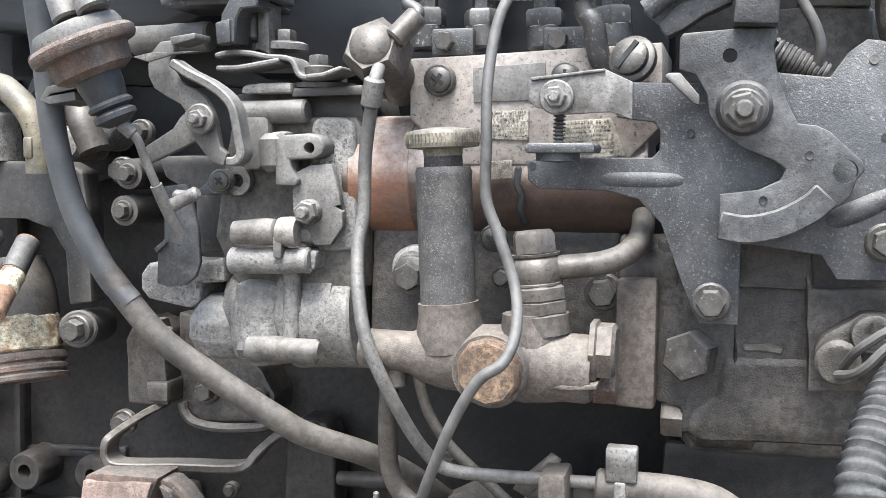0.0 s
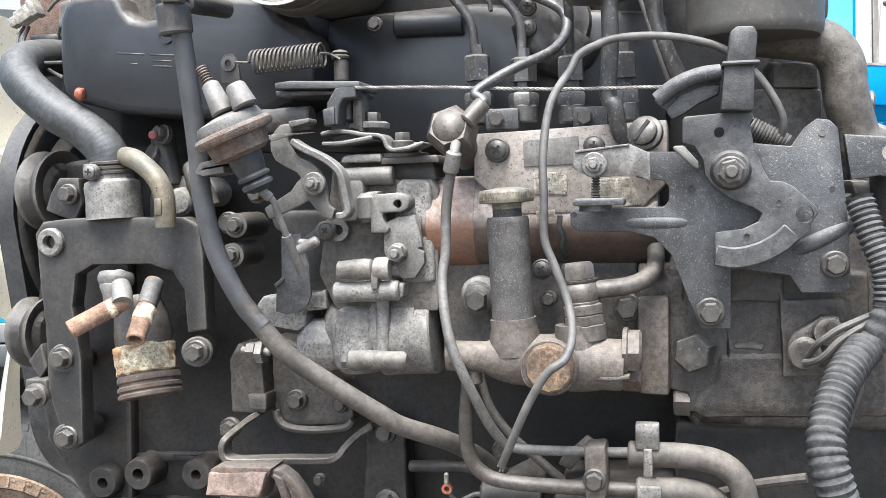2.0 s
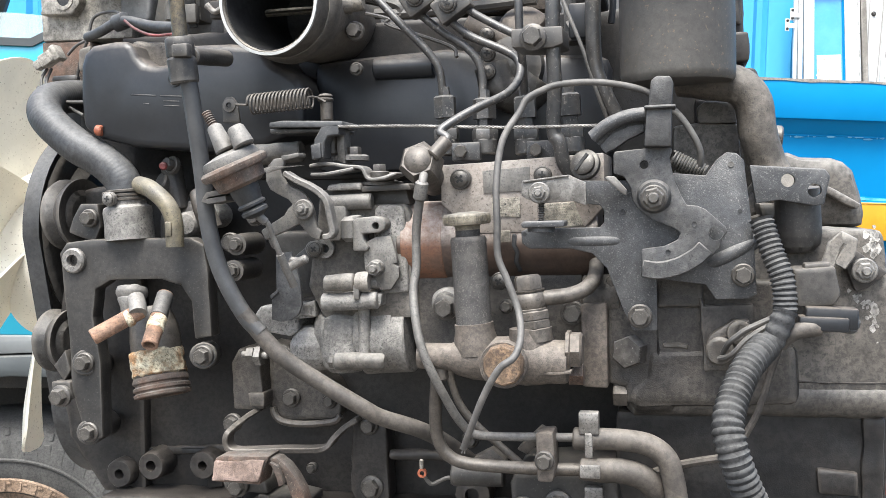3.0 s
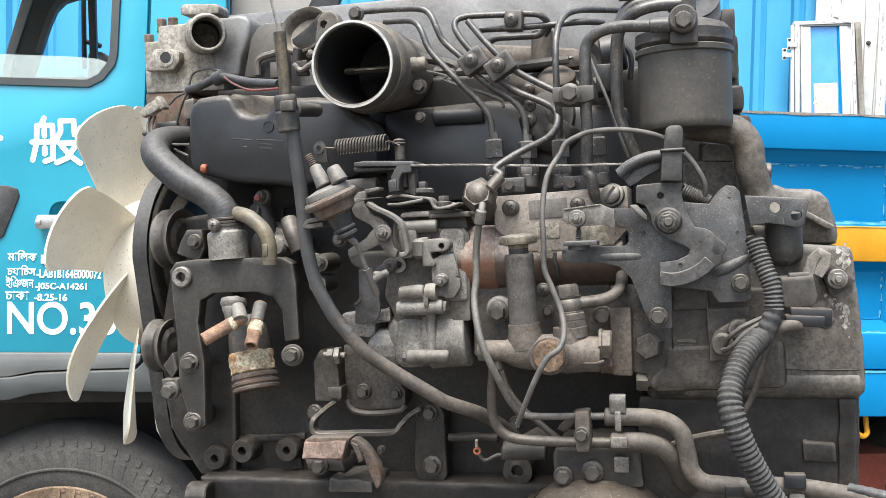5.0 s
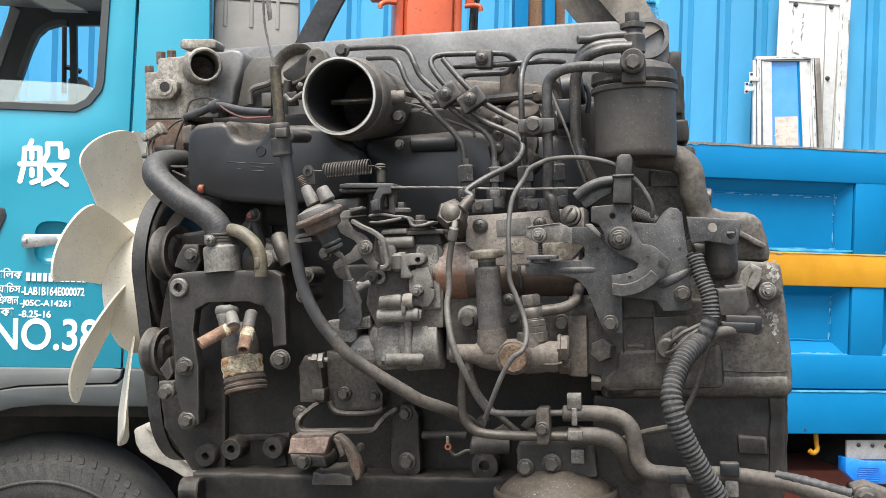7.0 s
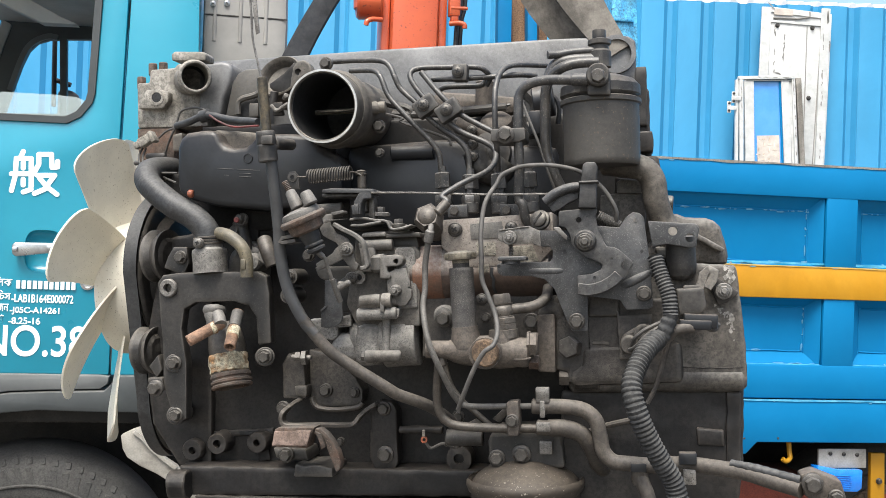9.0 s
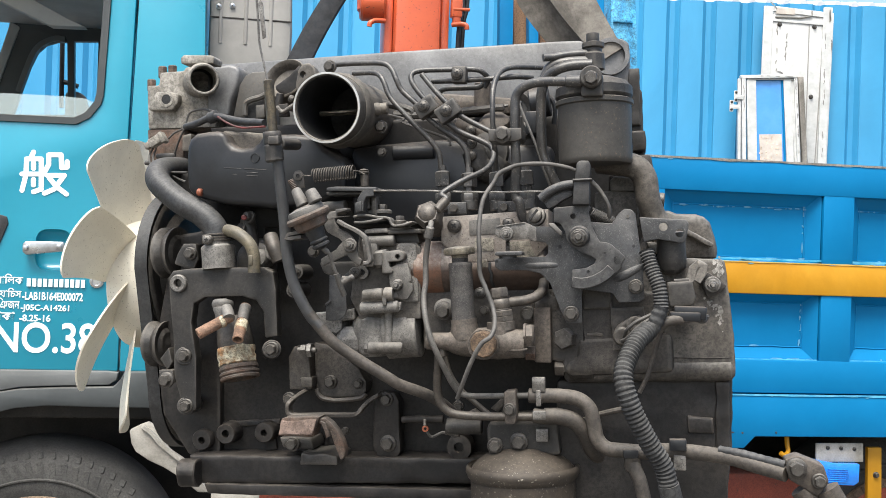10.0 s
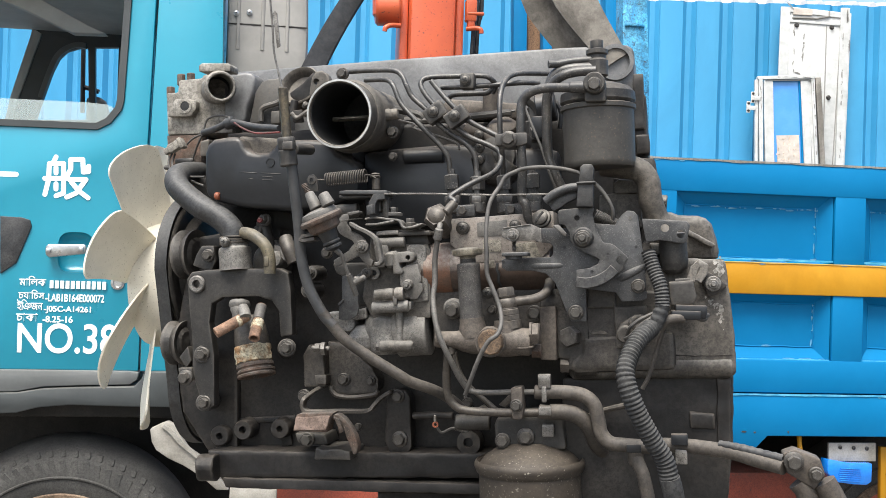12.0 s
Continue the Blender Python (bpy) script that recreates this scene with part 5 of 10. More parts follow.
add("cylinder_head", BLOCK, (prism, [(-0.4206, 0.05, 0.252), (-0.3621, 0.05, 0.2491), (-0.3641, 0.05, 0.1867), (-0.3998, 0.05, 0.1881), (-0.4143, 0.05, 0.2106)], 0.1, 0.006), (prism, [(-0.3848, 0.03, 0.2405), (-0.2244, 0.03, 0.232), (-0.2293, 0.03, 0.1209), (-0.2982, 0.03, 0.1229), (-0.3529, 0.03, 0.1628), (-0.3841, 0.03, 0.1991)], 0.12, 0.01), (prism, [(-0.3236, 0.03, 0.3105), (0.3461, 0.03, 0.3026), (0.3497, 0.03, 0.1212), (-0.3168, 0.03, 0.1428)], 0.34, 0.006))
cover = add("valve_cover", COVER, (prism, [(-0.3569, 0.1, 0.4307), (-0.0322, 0.1, 0.4336), (0.2478, 0.1, 0.4332), (0.3548, 0.1, 0.4304), (0.366, 0.1, 0.4229), (0.3658, 0.1, 0.273), (-0.3336, 0.1, 0.308)], 0.22, 0.01), label="grey painted valve cover")
add("cover_ledge", COVER, (prism, [(-0.2886, 0.07, 0.3968), (-0.2235, 0.07, 0.407), (-0.2256, 0.07, 0.3082), (-0.2903, 0.07, 0.3115)], 0.06, 0.012), parent=cover)
add("cover_rail", TEE, (prism, [(0.0568, 0.04, 0.3506), (0.1894, 0.04, 0.3343), (0.1885, 0.04, 0.3065), (0.0426, 0.04, 0.3167)], 0.08, 0.012),
    (cyl, (0.1384, 0.03, 0.3581), (0.1368, 0.03, 0.3086), 0.014), parent=cover, label="pale dusty head rail")
add("rear_housing", BLOCK, (prism, [(0.3191, 0.06, 0.3267), (0.3834, 0.06, 0.341), (0.3868, 0.06, 0.2151), (0.3154, 0.06, 0.1912)], 0.3, 0.01),
    (prism, [(0.3322, -0.02, 0.2002), (0.3686, -0.02, 0.1953), (0.3671, -0.02, 0.1435), (0.3306, -0.02, 0.1451)], 0.2, 0.006),
    (prism, [(0.3355, 0.03, 0.2367), (0.3943, 0.03, 0.2339), (0.4033, 0.03, 0.1852), (0.4055, 0.03, 0.1151), (0.3322, 0.03, 0.1174)], 0.2, 0.01),
    (box, (0.3774, 0.06, 0.2566), (0.02, 0.05, 0.03)), (box, (0.3727, 0.08, 0.3275), (0.016, 0.05, 0.09)))
add("heat_shield", BELL, (prism, [(0.3111, -0.045, 0.1728), (0.3398, -0.045, 0.1755), (0.3728, -0.045, 0.1719), (0.3742, -0.045, 0.1225), (0.3103, -0.045, 0.1248)], 0.05, 0.004), (prism, [(0.3339, -0.05, 0.1894), (0.3418, -0.05, 0.195), (0.3688, -0.05, 0.1916), (0.3705, -0.05, 0.1726), (0.3347, -0.05, 0.1743)], 0.06, 0.004), label="brown-grey dusty side panel")
manifold = add("intake_manifold", PLASTIC,
    (prism, [(-0.3233, -0.06, 0.198), (-0.3247, -0.06, 0.232), (-0.3231, -0.06, 0.2659), (-0.3181, -0.06, 0.28), (-0.3075, -0.06, 0.2884), (-0.2828, -0.06, 0.2908), (-0.2639, -0.06, 0.2907), (-0.2574, -0.06, 0.2842), (-0.2529, -0.06, 0.2734), (-0.2455, -0.06, 0.265), (-0.2306, -0.06, 0.2617), (-0.2138, -0.06, 0.2627), (-0.2044, -0.06, 0.2693), (-0.1987, -0.06, 0.2779), (-0.1875, -0.06, 0.2809), (-0.1452, -0.06, 0.2797), (-0.1088, -0.06, 0.2753), (-0.0956, -0.06, 0.2556), (-0.0733, -0.06, 0.2433), (-0.0628, -0.06, 0.2298), (-0.0637, -0.06, 0.1866), (-0.1109, -0.06, 0.1693), (-0.1841, -0.06, 0.1665), (-0.2584, -0.06, 0.1744), (-0.3054, -0.06, 0.1867)], 0.1, 0.014, 3),
    (prism, [(-0.07, -0.012, 0.262), (0.0784, -0.012, 0.2675), (0.1332, -0.012, 0.2592), (0.25, -0.012, 0.25), (0.25, -0.012, 0.135), (-0.07, -0.012, 0.14)], 0.04, 0.012),
    (cyl, (0.0007, -0.012, 0.25), (0.0669, -0.012, 0.2491), 0.012), label="black intake manifold shroud with moulded marks")
for a, b in (((-0.2619, -0.0604, 0.2317), (-0.2315, -0.0604, 0.2289)), ((-0.2277, -0.0604, 0.2287), (-0.1903, -0.0604, 0.2255)), ((-0.2484, -0.0604, 0.2207), (-0.2395, -0.0604, 0.2202)), ((-0.2242, -0.0604, 0.2228), (-0.2042, -0.0604, 0.2212)), ((-0.2244, -0.0604, 0.2177), (-0.2044, -0.0604, 0.2161))):
    add("moulded_mark", PLASTIC, (band, [a, b], 0.0028, 0.004), parent=manifold)
add("moulded_mark", PLASTIC, (lathe, (-0.2092, -0.061, 0.2449), FRONT, [(0.0075, -0.001), (0.0075, 0.001), (0.006, 0.001), (0.006, 0)], 20), parent=manifold)
add("moulded_mark", ORANGE, (cyl, (-0.3059, -0.06, 0.1953), (-0.2974, -0.06, 0.1943), 0.006), parent=manifold, label="orange plastic plug")

add("shroud_scoop", ELBOW, (prism, [(-0.2767, -0.03, 0.2954), (-0.2026, -0.03, 0.2873), (-0.2031, -0.03, 0.2586), (-0.2745, -0.03, 0.2618)], 0.06, 0.01), parent=manifold, label="dusty brown recess in the shroud's top")
add("shroud_lug", ELBOW, (prism, [(-0.3494, -0.02, 0.292), (-0.3336, -0.02, 0.2949), (-0.3341, -0.02, 0.2656), (-0.3498, -0.02, 0.2663)], 0.04, 0.006), parent=manifold)
# throttle elbow with its bright rim
ro, rb = Vector((-0.07, -0.13, 0.3052)), Vector((-0.0612, 0.02, 0.3143))
rr = 0.0519
elbow = add("intake_elbow", ELBOW, (pipe_end, rb, ro, rr, 0.0045, 48), (lathe, rb, rb - ro, [(rr, 0), (rr * 0.98, 0.03), (rr * 0.7, 0.07), (0, 0.08)], 32),
    (prism, [(-0.0905, -0.03, 0.3919), (-0.0757, -0.03, 0.3928), (-0.0595, -0.03, 0.3794), (-0.039, -0.03, 0.3587), (-0.022, -0.03, 0.3472), (-0.0159, -0.03, 0.3363), (-0.008, -0.03, 0.3271), (0.0009, -0.03, 0.3178), (0.0006, -0.03, 0.3038), (-0.0051, -0.03, 0.2901), (-0.0001, -0.03, 0.274), (0.0031, -0.03, 0.2546), (-0.0026, -0.03, 0.2409), (-0.0171, -0.03, 0.2354), (-0.0351, -0.03, 0.2405), (-0.0549, -0.03, 0.252), (-0.0821, -0.03, 0.2585), (-0.119, -0.03, 0.2602), (-0.1464, -0.03, 0.281), (-0.1532, -0.03, 0.3171), (-0.1506, -0.03, 0.3527), (-0.1305, -0.03, 0.3783), (-0.1109, -0.03, 0.3878)], 0.06, 0.012, 3),
    (prism, [(-0.0701, -0.062, 0.3704), (-0.0506, -0.062, 0.3632), (-0.0295, -0.062, 0.3446), (-0.0175, -0.062, 0.3267), (-0.0144, -0.062, 0.305), (-0.0149, -0.062, 0.2792), (-0.0082, -0.062, 0.2617), (-0.0121, -0.062, 0.2464), (-0.028, -0.062, 0.2471), (-0.0545, -0.062, 0.2569), (-0.0814, -0.062, 0.2599), (-0.1083, -0.062, 0.2664), (-0.1297, -0.062, 0.2892), (-0.1346, -0.062, 0.32), (-0.1248, -0.062, 0.3544), (-0.1018, -0.062, 0.3688)], 0.06, 0.02, 3),
    label="black cast intake elbow, open at its mouth")
bored(elbow, rb.lerp(ro, 0.5), ro - rb, rr - 0.0046, (ro - rb).length * 0.49)
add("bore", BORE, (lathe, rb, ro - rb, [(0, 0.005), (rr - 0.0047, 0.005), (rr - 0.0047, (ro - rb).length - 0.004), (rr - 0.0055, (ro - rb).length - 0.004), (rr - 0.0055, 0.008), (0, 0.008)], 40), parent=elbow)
add("machined_rim", BRIGHT, (lathe, ro, ro - rb, [(rr * 1.0, -0.002), (rr * 1.0, 0.0012), (rr - 0.0028, 0.0012), (rr - 0.0028, -0.004)], 48, 0, True), parent=elbow, label="bright machined rim")
add("mouth_collar", ELBOW, (lathe, rb.lerp(ro, 0.66), ro - rb, [(rr * 0.995, 0.0), (rr * 1.1, 0.0), (rr * 1.08, 0.014), (rr * 1.02, 0.022), (rr * 0.995, 0.022)], 48, 0, True), parent=elbow)
add("shaft_boss", ELBOW, (cyl, (-0.0334, -0.07, 0.3082), (-0.009, -0.055, 0.3118), 0.0095), parent=elbow)
add("shaft_nut", ELBOW, (cyl, (-0.009, -0.055, 0.3118), (0.0035, -0.055, 0.3129), 0.0085), parent=elbow)
vm = rb.lerp(ro, 0.45)
add("butterfly_valve", BRASS, (lathe, vm, (0.0, -0.13, 1), [(rr - 0.012, -0.001), (rr - 0.012, 0.001)], 40), (cyl, vm - Vector((rr - 0.01, 0, 0)), vm + Vector((rr - 0.01, 0, 0)), 0.004), parent=elbow)
for q, af in (((-0.0087, -0.048, 0.2851), 0.013), ((-0.0896, -0.045, 0.3836), 0.013), ((-0.0094, -0.045, 0.2465), 0.009)):
    bolt(elbow, q, FRONT, af)
ear = add("elbow_lug", ELBOW, (prism, [(-0.1437, -0.055, 0.3515), (-0.1386, -0.055, 0.3793), (-0.132, -0.055, 0.3877), (-0.121, -0.055, 0.3897), (-0.112, -0.055, 0.383), (-0.1068, -0.055, 0.3669), (-0.1226, -0.055, 0.3555), (-0.1348, -0.055, 0.3387)], 0.02, 0.005), parent=elbow)
bored(ear, (-0.1305, -0.055, 0.3718), (0, 1, 0), 0.0052, 0.05)
add("resonator", ELBOW, (lathe, (-0.1788, 0.0, 0.3777), (-0.12, -0.75, 0.35), [(0.03, -0.05), (0.034, -0.02), (0.036, -0.004), (0.037, 0.002), (0.035, 0.004), (0.031, 0.0), (0.026, -0.012), (0, -0.016)], 40), label="dished sooty brown cap")
add("cap_brace", BLOCK, (prism, [(-0.1927, -0.012, 0.3654), (-0.1677, -0.012, 0.3803), (-0.1504, -0.012, 0.3956), (-0.1469, -0.012, 0.3809), (-0.1512, -0.012, 0.3558), (-0.1589, -0.012, 0.3454), (-0.1797, -0.012, 0.3502), (-0.191, -0.012, 0.3581)], 0.03, 0.003), (cyl, (-0.1805, -0.02, 0.3516), (-0.1839, -0.02, 0.3238), 0.006), (box, (-0.1745, -0.02, 0.3233), (0.016, 0.012, 0.02)))
add("vacuum_stub", BELL, (tube, [(-0.183, -0.03, 0.3276), (-0.1737, -0.03, 0.3199), (-0.1624, -0.03, 0.3247), (-0.1548, -0.03, 0.3297)], 0.0035, 8), (cyl, (-0.1577, -0.04, 0.3353), (-0.1503, -0.05, 0.3386), 0.004))

# plate shaped like the shaded edge of the cover
add("cover_end", COVER, (prism, [(-0.3378, 0.055, 0.4164), (-0.298, 0.055, 0.4198), (-0.2849, 0.055, 0.417), (-0.279, 0.055, 0.4071), (-0.2835, 0.055, 0.3845), (-0.2961, 0.055, 0.3603), (-0.3006, 0.055, 0.3319), (-0.3392, 0.055, 0.3339)], 0.08, 0.012, 3), parent=cover, label="rounded plate added for the shaded edge of the valve cover")
plate2 = add("lift_plate", CAN, (prism, [(-0.2733, 0.04, 0.3812), (-0.2631, 0.04, 0.3957), (-0.2511, 0.04, 0.4007), (-0.2272, 0.04, 0.4011), (-0.2247, 0.04, 0.3257), (-0.2863, 0.04, 0.327)], 0.03, 0.005), parent=cover, label="scuffed pale lifting plate")
# dark plate: the hole is not cut, its shade is in the colour
add("plate_hole", BORE, (prism, [(-0.2644, 0.0385, 0.3483), (-0.2573, 0.0385, 0.3555), (-0.2314, 0.0385, 0.3578), (-0.2302, 0.0385, 0.3183), (-0.2659, 0.0385, 0.3182)], 0.004, 0.001), parent=plate2)
add("plate_rib", CAN, (tube, [(-0.2603, 0.03, 0.327), (-0.26, 0.03, 0.3448), (-0.2519, 0.03, 0.3519), (-0.2321, 0.03, 0.3564), (-0.2222, 0.03, 0.3615)], 0.005, 8), (box, (-0.2345, 0.035, 0.333), (0.016, 0.01, 0.022)), parent=plate2)
# thermostat housing
th = add("thermostat_housing", HOUSING,
    (prism, [(-0.4505, 0.06, 0.3934), (-0.4288, 0.06, 0.3925), (-0.4263, 0.06, 0.4144), (-0.3824, 0.06, 0.415), (-0.3791, 0.06, 0.4217), (-0.3233, 0.06, 0.4188), (-0.3256, 0.06, 0.315), (-0.4499, 0.06, 0.3179)], 0.12, 0.008),
    (prism, [(-0.442, 0.045, 0.3482), (-0.4275, 0.045, 0.378), (-0.4068, 0.045, 0.3782), (-0.3864, 0.045, 0.3733), (-0.387, 0.045, 0.358), (-0.3969, 0.045, 0.345)], 0.03, 0.006),
    label="weathered aluminium thermostat housing")
# not bored: a dark disc with the hole's shade as its colour
add("mount_hole", BORE, (lathe, (-0.4073, 0.0448, 0.3645), FRONT, [(0.0082, -0.001), (0.0082, 0.0006), (0, 0.0004)], 20), parent=th)
add("mount_eye", HOUSING, (lathe, (-0.4074, 0.045, 0.3646), FRONT, [(0.013, -0.002), (0.013, 0.0015), (0.0085, 0.0015), (0.0085, -0.002)], 24, 0, True), parent=th)
to, tb = Vector((-0.3144, -0.01, 0.3836)), Vector((-0.3677, 0.08, 0.3952))
tr = 0.0248
add("coolant_outlet", HOUSING, (pipe_end, tb, to, tr, 0.004, 32), (lathe, to + (tb - to) * 0.1, to - tb, [(tr - 0.001, -0.004), (tr + 0.0025, 0), (tr - 0.001, 0.004)], 32, 0, True), parent=th)
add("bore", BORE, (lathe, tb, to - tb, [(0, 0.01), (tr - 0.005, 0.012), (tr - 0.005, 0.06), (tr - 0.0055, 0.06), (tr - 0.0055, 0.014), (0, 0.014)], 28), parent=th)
add("outlet_flange", HOUSING, (prism, [(-0.3594, 0, 0.4232), (-0.3541, 0, 0.4276), (-0.3048, 0, 0.4243), (-0.3008, 0, 0.4192), (-0.302, 0, 0.4107), (-0.3586, 0, 0.4134)], 0.035, 0.004), parent=th)
for q in ((-0.4492, 0.075, 0.396), (-0.4283, 0.075, 0.4175), (-0.4098, 0.075, 0.4181)):
    add("stud", RUST, (cyl, Vector(q) - Vector((0, 0, 0.01)), Vector(q) + Vector((0, 0, 0.01)), 0.008, None, 6), parent=th)
add("thermostat_base", RUST, (prism, [(-0.4521, 0.062, 0.3183), (-0.3844, 0.062, 0.3157), (-0.3868, 0.062, 0.2571), (-0.4497, 0.062, 0.2572)], 0.12, 0.006), label="brown rusted spacer")

# coolant hose, its clamp and the water pump neck
add("coolant_hose", RUBBER, (tube, [(-0.3872, 0.06, 0.2468), (-0.3917, 0.02, 0.2436), (-0.3909, -0.02, 0.2338), (-0.3795, -0.04, 0.2135), (-0.3396, -0.05, 0.1822), (-0.3049, -0.05, 0.1618), (-0.283, -0.05, 0.1405), (-0.2781, -0.05, 0.1199)], 0.0195, 28, 6, 0.00006, 0.004), label="black rubber coolant hose")
add("water_pump_neck", PUMP, (lathe, (-0.2779, -0.05, 0.1247), Vector((-0.2757, -0.05, 0.0757)) - Vector((-0.2779, -0.05, 0.1247)), [(0.0198, 0), (0.0204, 0.012), (0.0255, 0.015), (0.0265, 0.02), (0.0258, 0.035), (0.0262, 0.05)], 32), label="corroded alloy hose neck")
add("hose_clamp", PIPE, *[(lathe, (-0.278, -0.05, 0.1225), Vector((-0.2757, -0.05, 0.0757)) - Vector((-0.2779, -0.05, 0.1247)), [(0.0193, h), (0.0222, h + 0.0008), (0.0222, h + 0.003), (0.0193, h + 0.0038)], 32) for h in (-0.007, -0.0025, 0.002)],
    (box, (-0.2872, -0.07, 0.1201), (0.012, 0.012, 0.014)))
bolt(engine, (-0.2822, -0.078, 0.1193), FRONT, 0.01, "cross", STEEL, "clamp_screw")
add("bypass_pipe", YELLOWED, (tube, [(-0.2796, -0.03, 0.1345), (-0.253, -0.06, 0.1331), (-0.2325, -0.075, 0.127), (-0.2136, -0.08, 0.1119), (-0.2062, -0.08, 0.0936), (-0.2058, -0.08, 0.0664)], 0.0096, 14), (box, (-0.2077, -0.088, 0.0854), (0.008, 0.006, 0.016)), label="yellowed curved bypass pipe")
add("bleed_boss", IRON, (cyl, (-0.2398, 0, 0.1288), (-0.2532, -0.02, 0.1386), 0.012), (cyl, (-0.2438, -0.01, 0.1547), (-0.2354, -0.01, 0.1059), 0.012))
bolt(engine, (-0.232, -0.03, 0.1551), (-0.4, -1, 0.2), 0.013)
add("orange_cap", RED_WIRE, (cyl, (-0.2355, -0.045, 0.1537), (-0.2372, -0.037, 0.1547), 0.0045))
for q in ((-0.2184, -0.02, 0.0895), (-0.1953, -0.02, 0.0985)):
    add("front_boss", PUMP, (lathe, q, FRONT, [(0.015, -0.03), (0.0145, 0.006), (0.011, 0.011), (0, 0.013)], 20))
bolt(engine, (-0.1607, -0.04, 0.0684), FRONT, 0.014)

add("water_pump_body", DUSTY, (prism, [(-0.2702, -0.0, 0.1029), (-0.2525, 0.0, 0.1197), (-0.2304, -0.0, 0.1231), (-0.2121, 0.0, 0.1159), (-0.2102, 0.0, 0.0649), (-0.2456, 0.0, 0.0538), (-0.2717, -0.0, 0.0656)], 0.06, 0.012, 3), (lathe, (-0.2262, -0.004, 0.0964), FRONT, [(0.02, -0.02), (0.0185, 0.006), (0.012, 0.009), (0, 0.009)], 24), label="mottled grey water pump casting")

# front support bracket and the corroded stubs behind it
brk = add("support_bracket", IRON,
    (prism, [(-0.3579, -0.06, 0.0605), (-0.3492, -0.06, 0.0722), (-0.3201, -0.06, 0.0756), (-0.1989, -0.06, 0.075), (-0.1832, -0.06, 0.0679), (-0.1795, -0.06, 0.0408), (-0.1778, -0.06, -0.0319), (-0.1977, -0.06, -0.0347), (-0.2002, -0.06, 0.0069), (-0.2119, -0.06, 0.024), (-0.2355, -0.06, 0.0306), (-0.2963, -0.06, 0.0306), (-0.3151, -0.06, 0.0202), (-0.32, -0.06, -0.0102), (-0.3128, -0.06, -0.063), (-0.3145, -0.06, -0.1457), (-0.3333, -0.06, -0.1521), (-0.3502, -0.06, -0.093), (-0.351, -0.06, -0.0337)], 0.022, 0.004), label="black forged support bracket")
bored(brk, (-0.339, -0.06, 0.0527), (0, 1, 0), 0.0065, 0.05)
add("bush", STEEL, (lathe, (-0.339, -0.06, 0.0527), FRONT, [(0.014, -0.004), (0.014, 0.004), (0.012, 0.006), (0.0068, 0.006), (0.0068, -0.004)], 24), parent=brk)
for q, b in (((-0.3311, -0.062, -0.0611), (-0.3649, 0.03, -0.0749)), ((-0.3304, -0.06, -0.1396), (-0.3577, 0.03, -0.1465)), ((-0.1833, -0.07, -0.0512), (-0.2117, 0.0, -0.0594))):
    bolt(brk, q, FRONT, 0.0145)
    add("spacer", IRON, (cyl, q, b, 0.0145), parent=brk)
add("rusty_stub", STUB, (pipe_end, (-0.2373, -0.1, 0.0008), (-0.2772, -0.13, -0.0238), 0.0086, 0.003, 20), label="rusty pipe stub")
add("stub_elbow", DUSTY, (tube, [(-0.2363, -0.108, -0.002), (-0.2413, -0.1, 0.0064), (-0.2481, -0.092, 0.0135), (-0.2544, -0.085, 0.0208)], 0.0094, 16), (lathe, (-0.2556, -0.085, 0.0198), (0.05, -0.3, -1), [(0.0155, -0.004), (0.0168, 0.0), (0.0168, 0.003), (0.015, 0.0065), (0.0142, 0.008), (0.0146, 0.0095), (0.0112, 0.017), (0.0098, 0.025)], 28), label="grey ribbed alloy elbow")
add("stub_crust", CRUST, (cyl, (-0.2448, -0.106, -0.0042), (-0.2508, -0.11, -0.008), 0.0091), label="white corroded band")
stub = add("rusty_stub", STUB, (pipe_end, (-0.2247, -0.07, 0.0146), (-0.218, -0.12, -0.0337), 0.0087, 0.003, 20), label="rusty pipe stub")
add("stub_sleeve", GRIMY, (cyl, (-0.2247, -0.07, 0.0146), (-0.2217, -0.093, -0.0076), 0.0092), parent=stub)
add("stub_band", CRUST, (cyl, (-0.2216, -0.0925, -0.0072), (-0.22, -0.105, -0.0193), 0.0093), parent=stub, label="white corroded band")
oa, oe = Vector((-0.2562, -0.04, -0.0326)), Vector((-0.2442, -0.05, -0.0933))
osr = 0.0288
outlet = add("outlet_stub", PIPE, (lathe, oa, oe - oa, [(osr * 0.7, -0.03), (osr * 0.9, -0.012), (osr * 0.97, 0.005), (osr * 0.97, 0.05), (osr * 0.8, 0.056), (osr * 0.78, 0.03), (0, 0.03)], 32), label="stained grey outlet stub with a crusted end")
bm = bmesh.new()
lathe(bm, oa, oe - oa, [(osr * 0.95, 0.018)] + [(osr * (1.03 + 0.01 * ((k * 7) % 3)), 0.02 + 0.003 * k) for k in range(9)] + [(osr * 0.95, 0.047)], 40)
uneven(bm, 0.0022, 0.005)
part("crust", bm, CRUST, outlet, "crust of white and rust")
add("stub_ring", RUST, (lathe, oe, oe - oa, [(osr * 1.02, -0.016), (osr * 1.06, -0.013), (osr * 1.06, -0.01), (osr * 0.99, -0.0085), (osr * 0.99, -0.0065), (osr * 1.08, -0.005), (osr * 1.08, -0.002), (osr * 1.0, -0.0005), (osr * 1.0, 0.0005), (osr * 1.09, 0.002), (osr * 1.07, 0.005), (osr * 0.9, 0.006), (osr * 0.9, -0.014)], 32, 0, True), parent=outlet, label="dark ringed stub end")
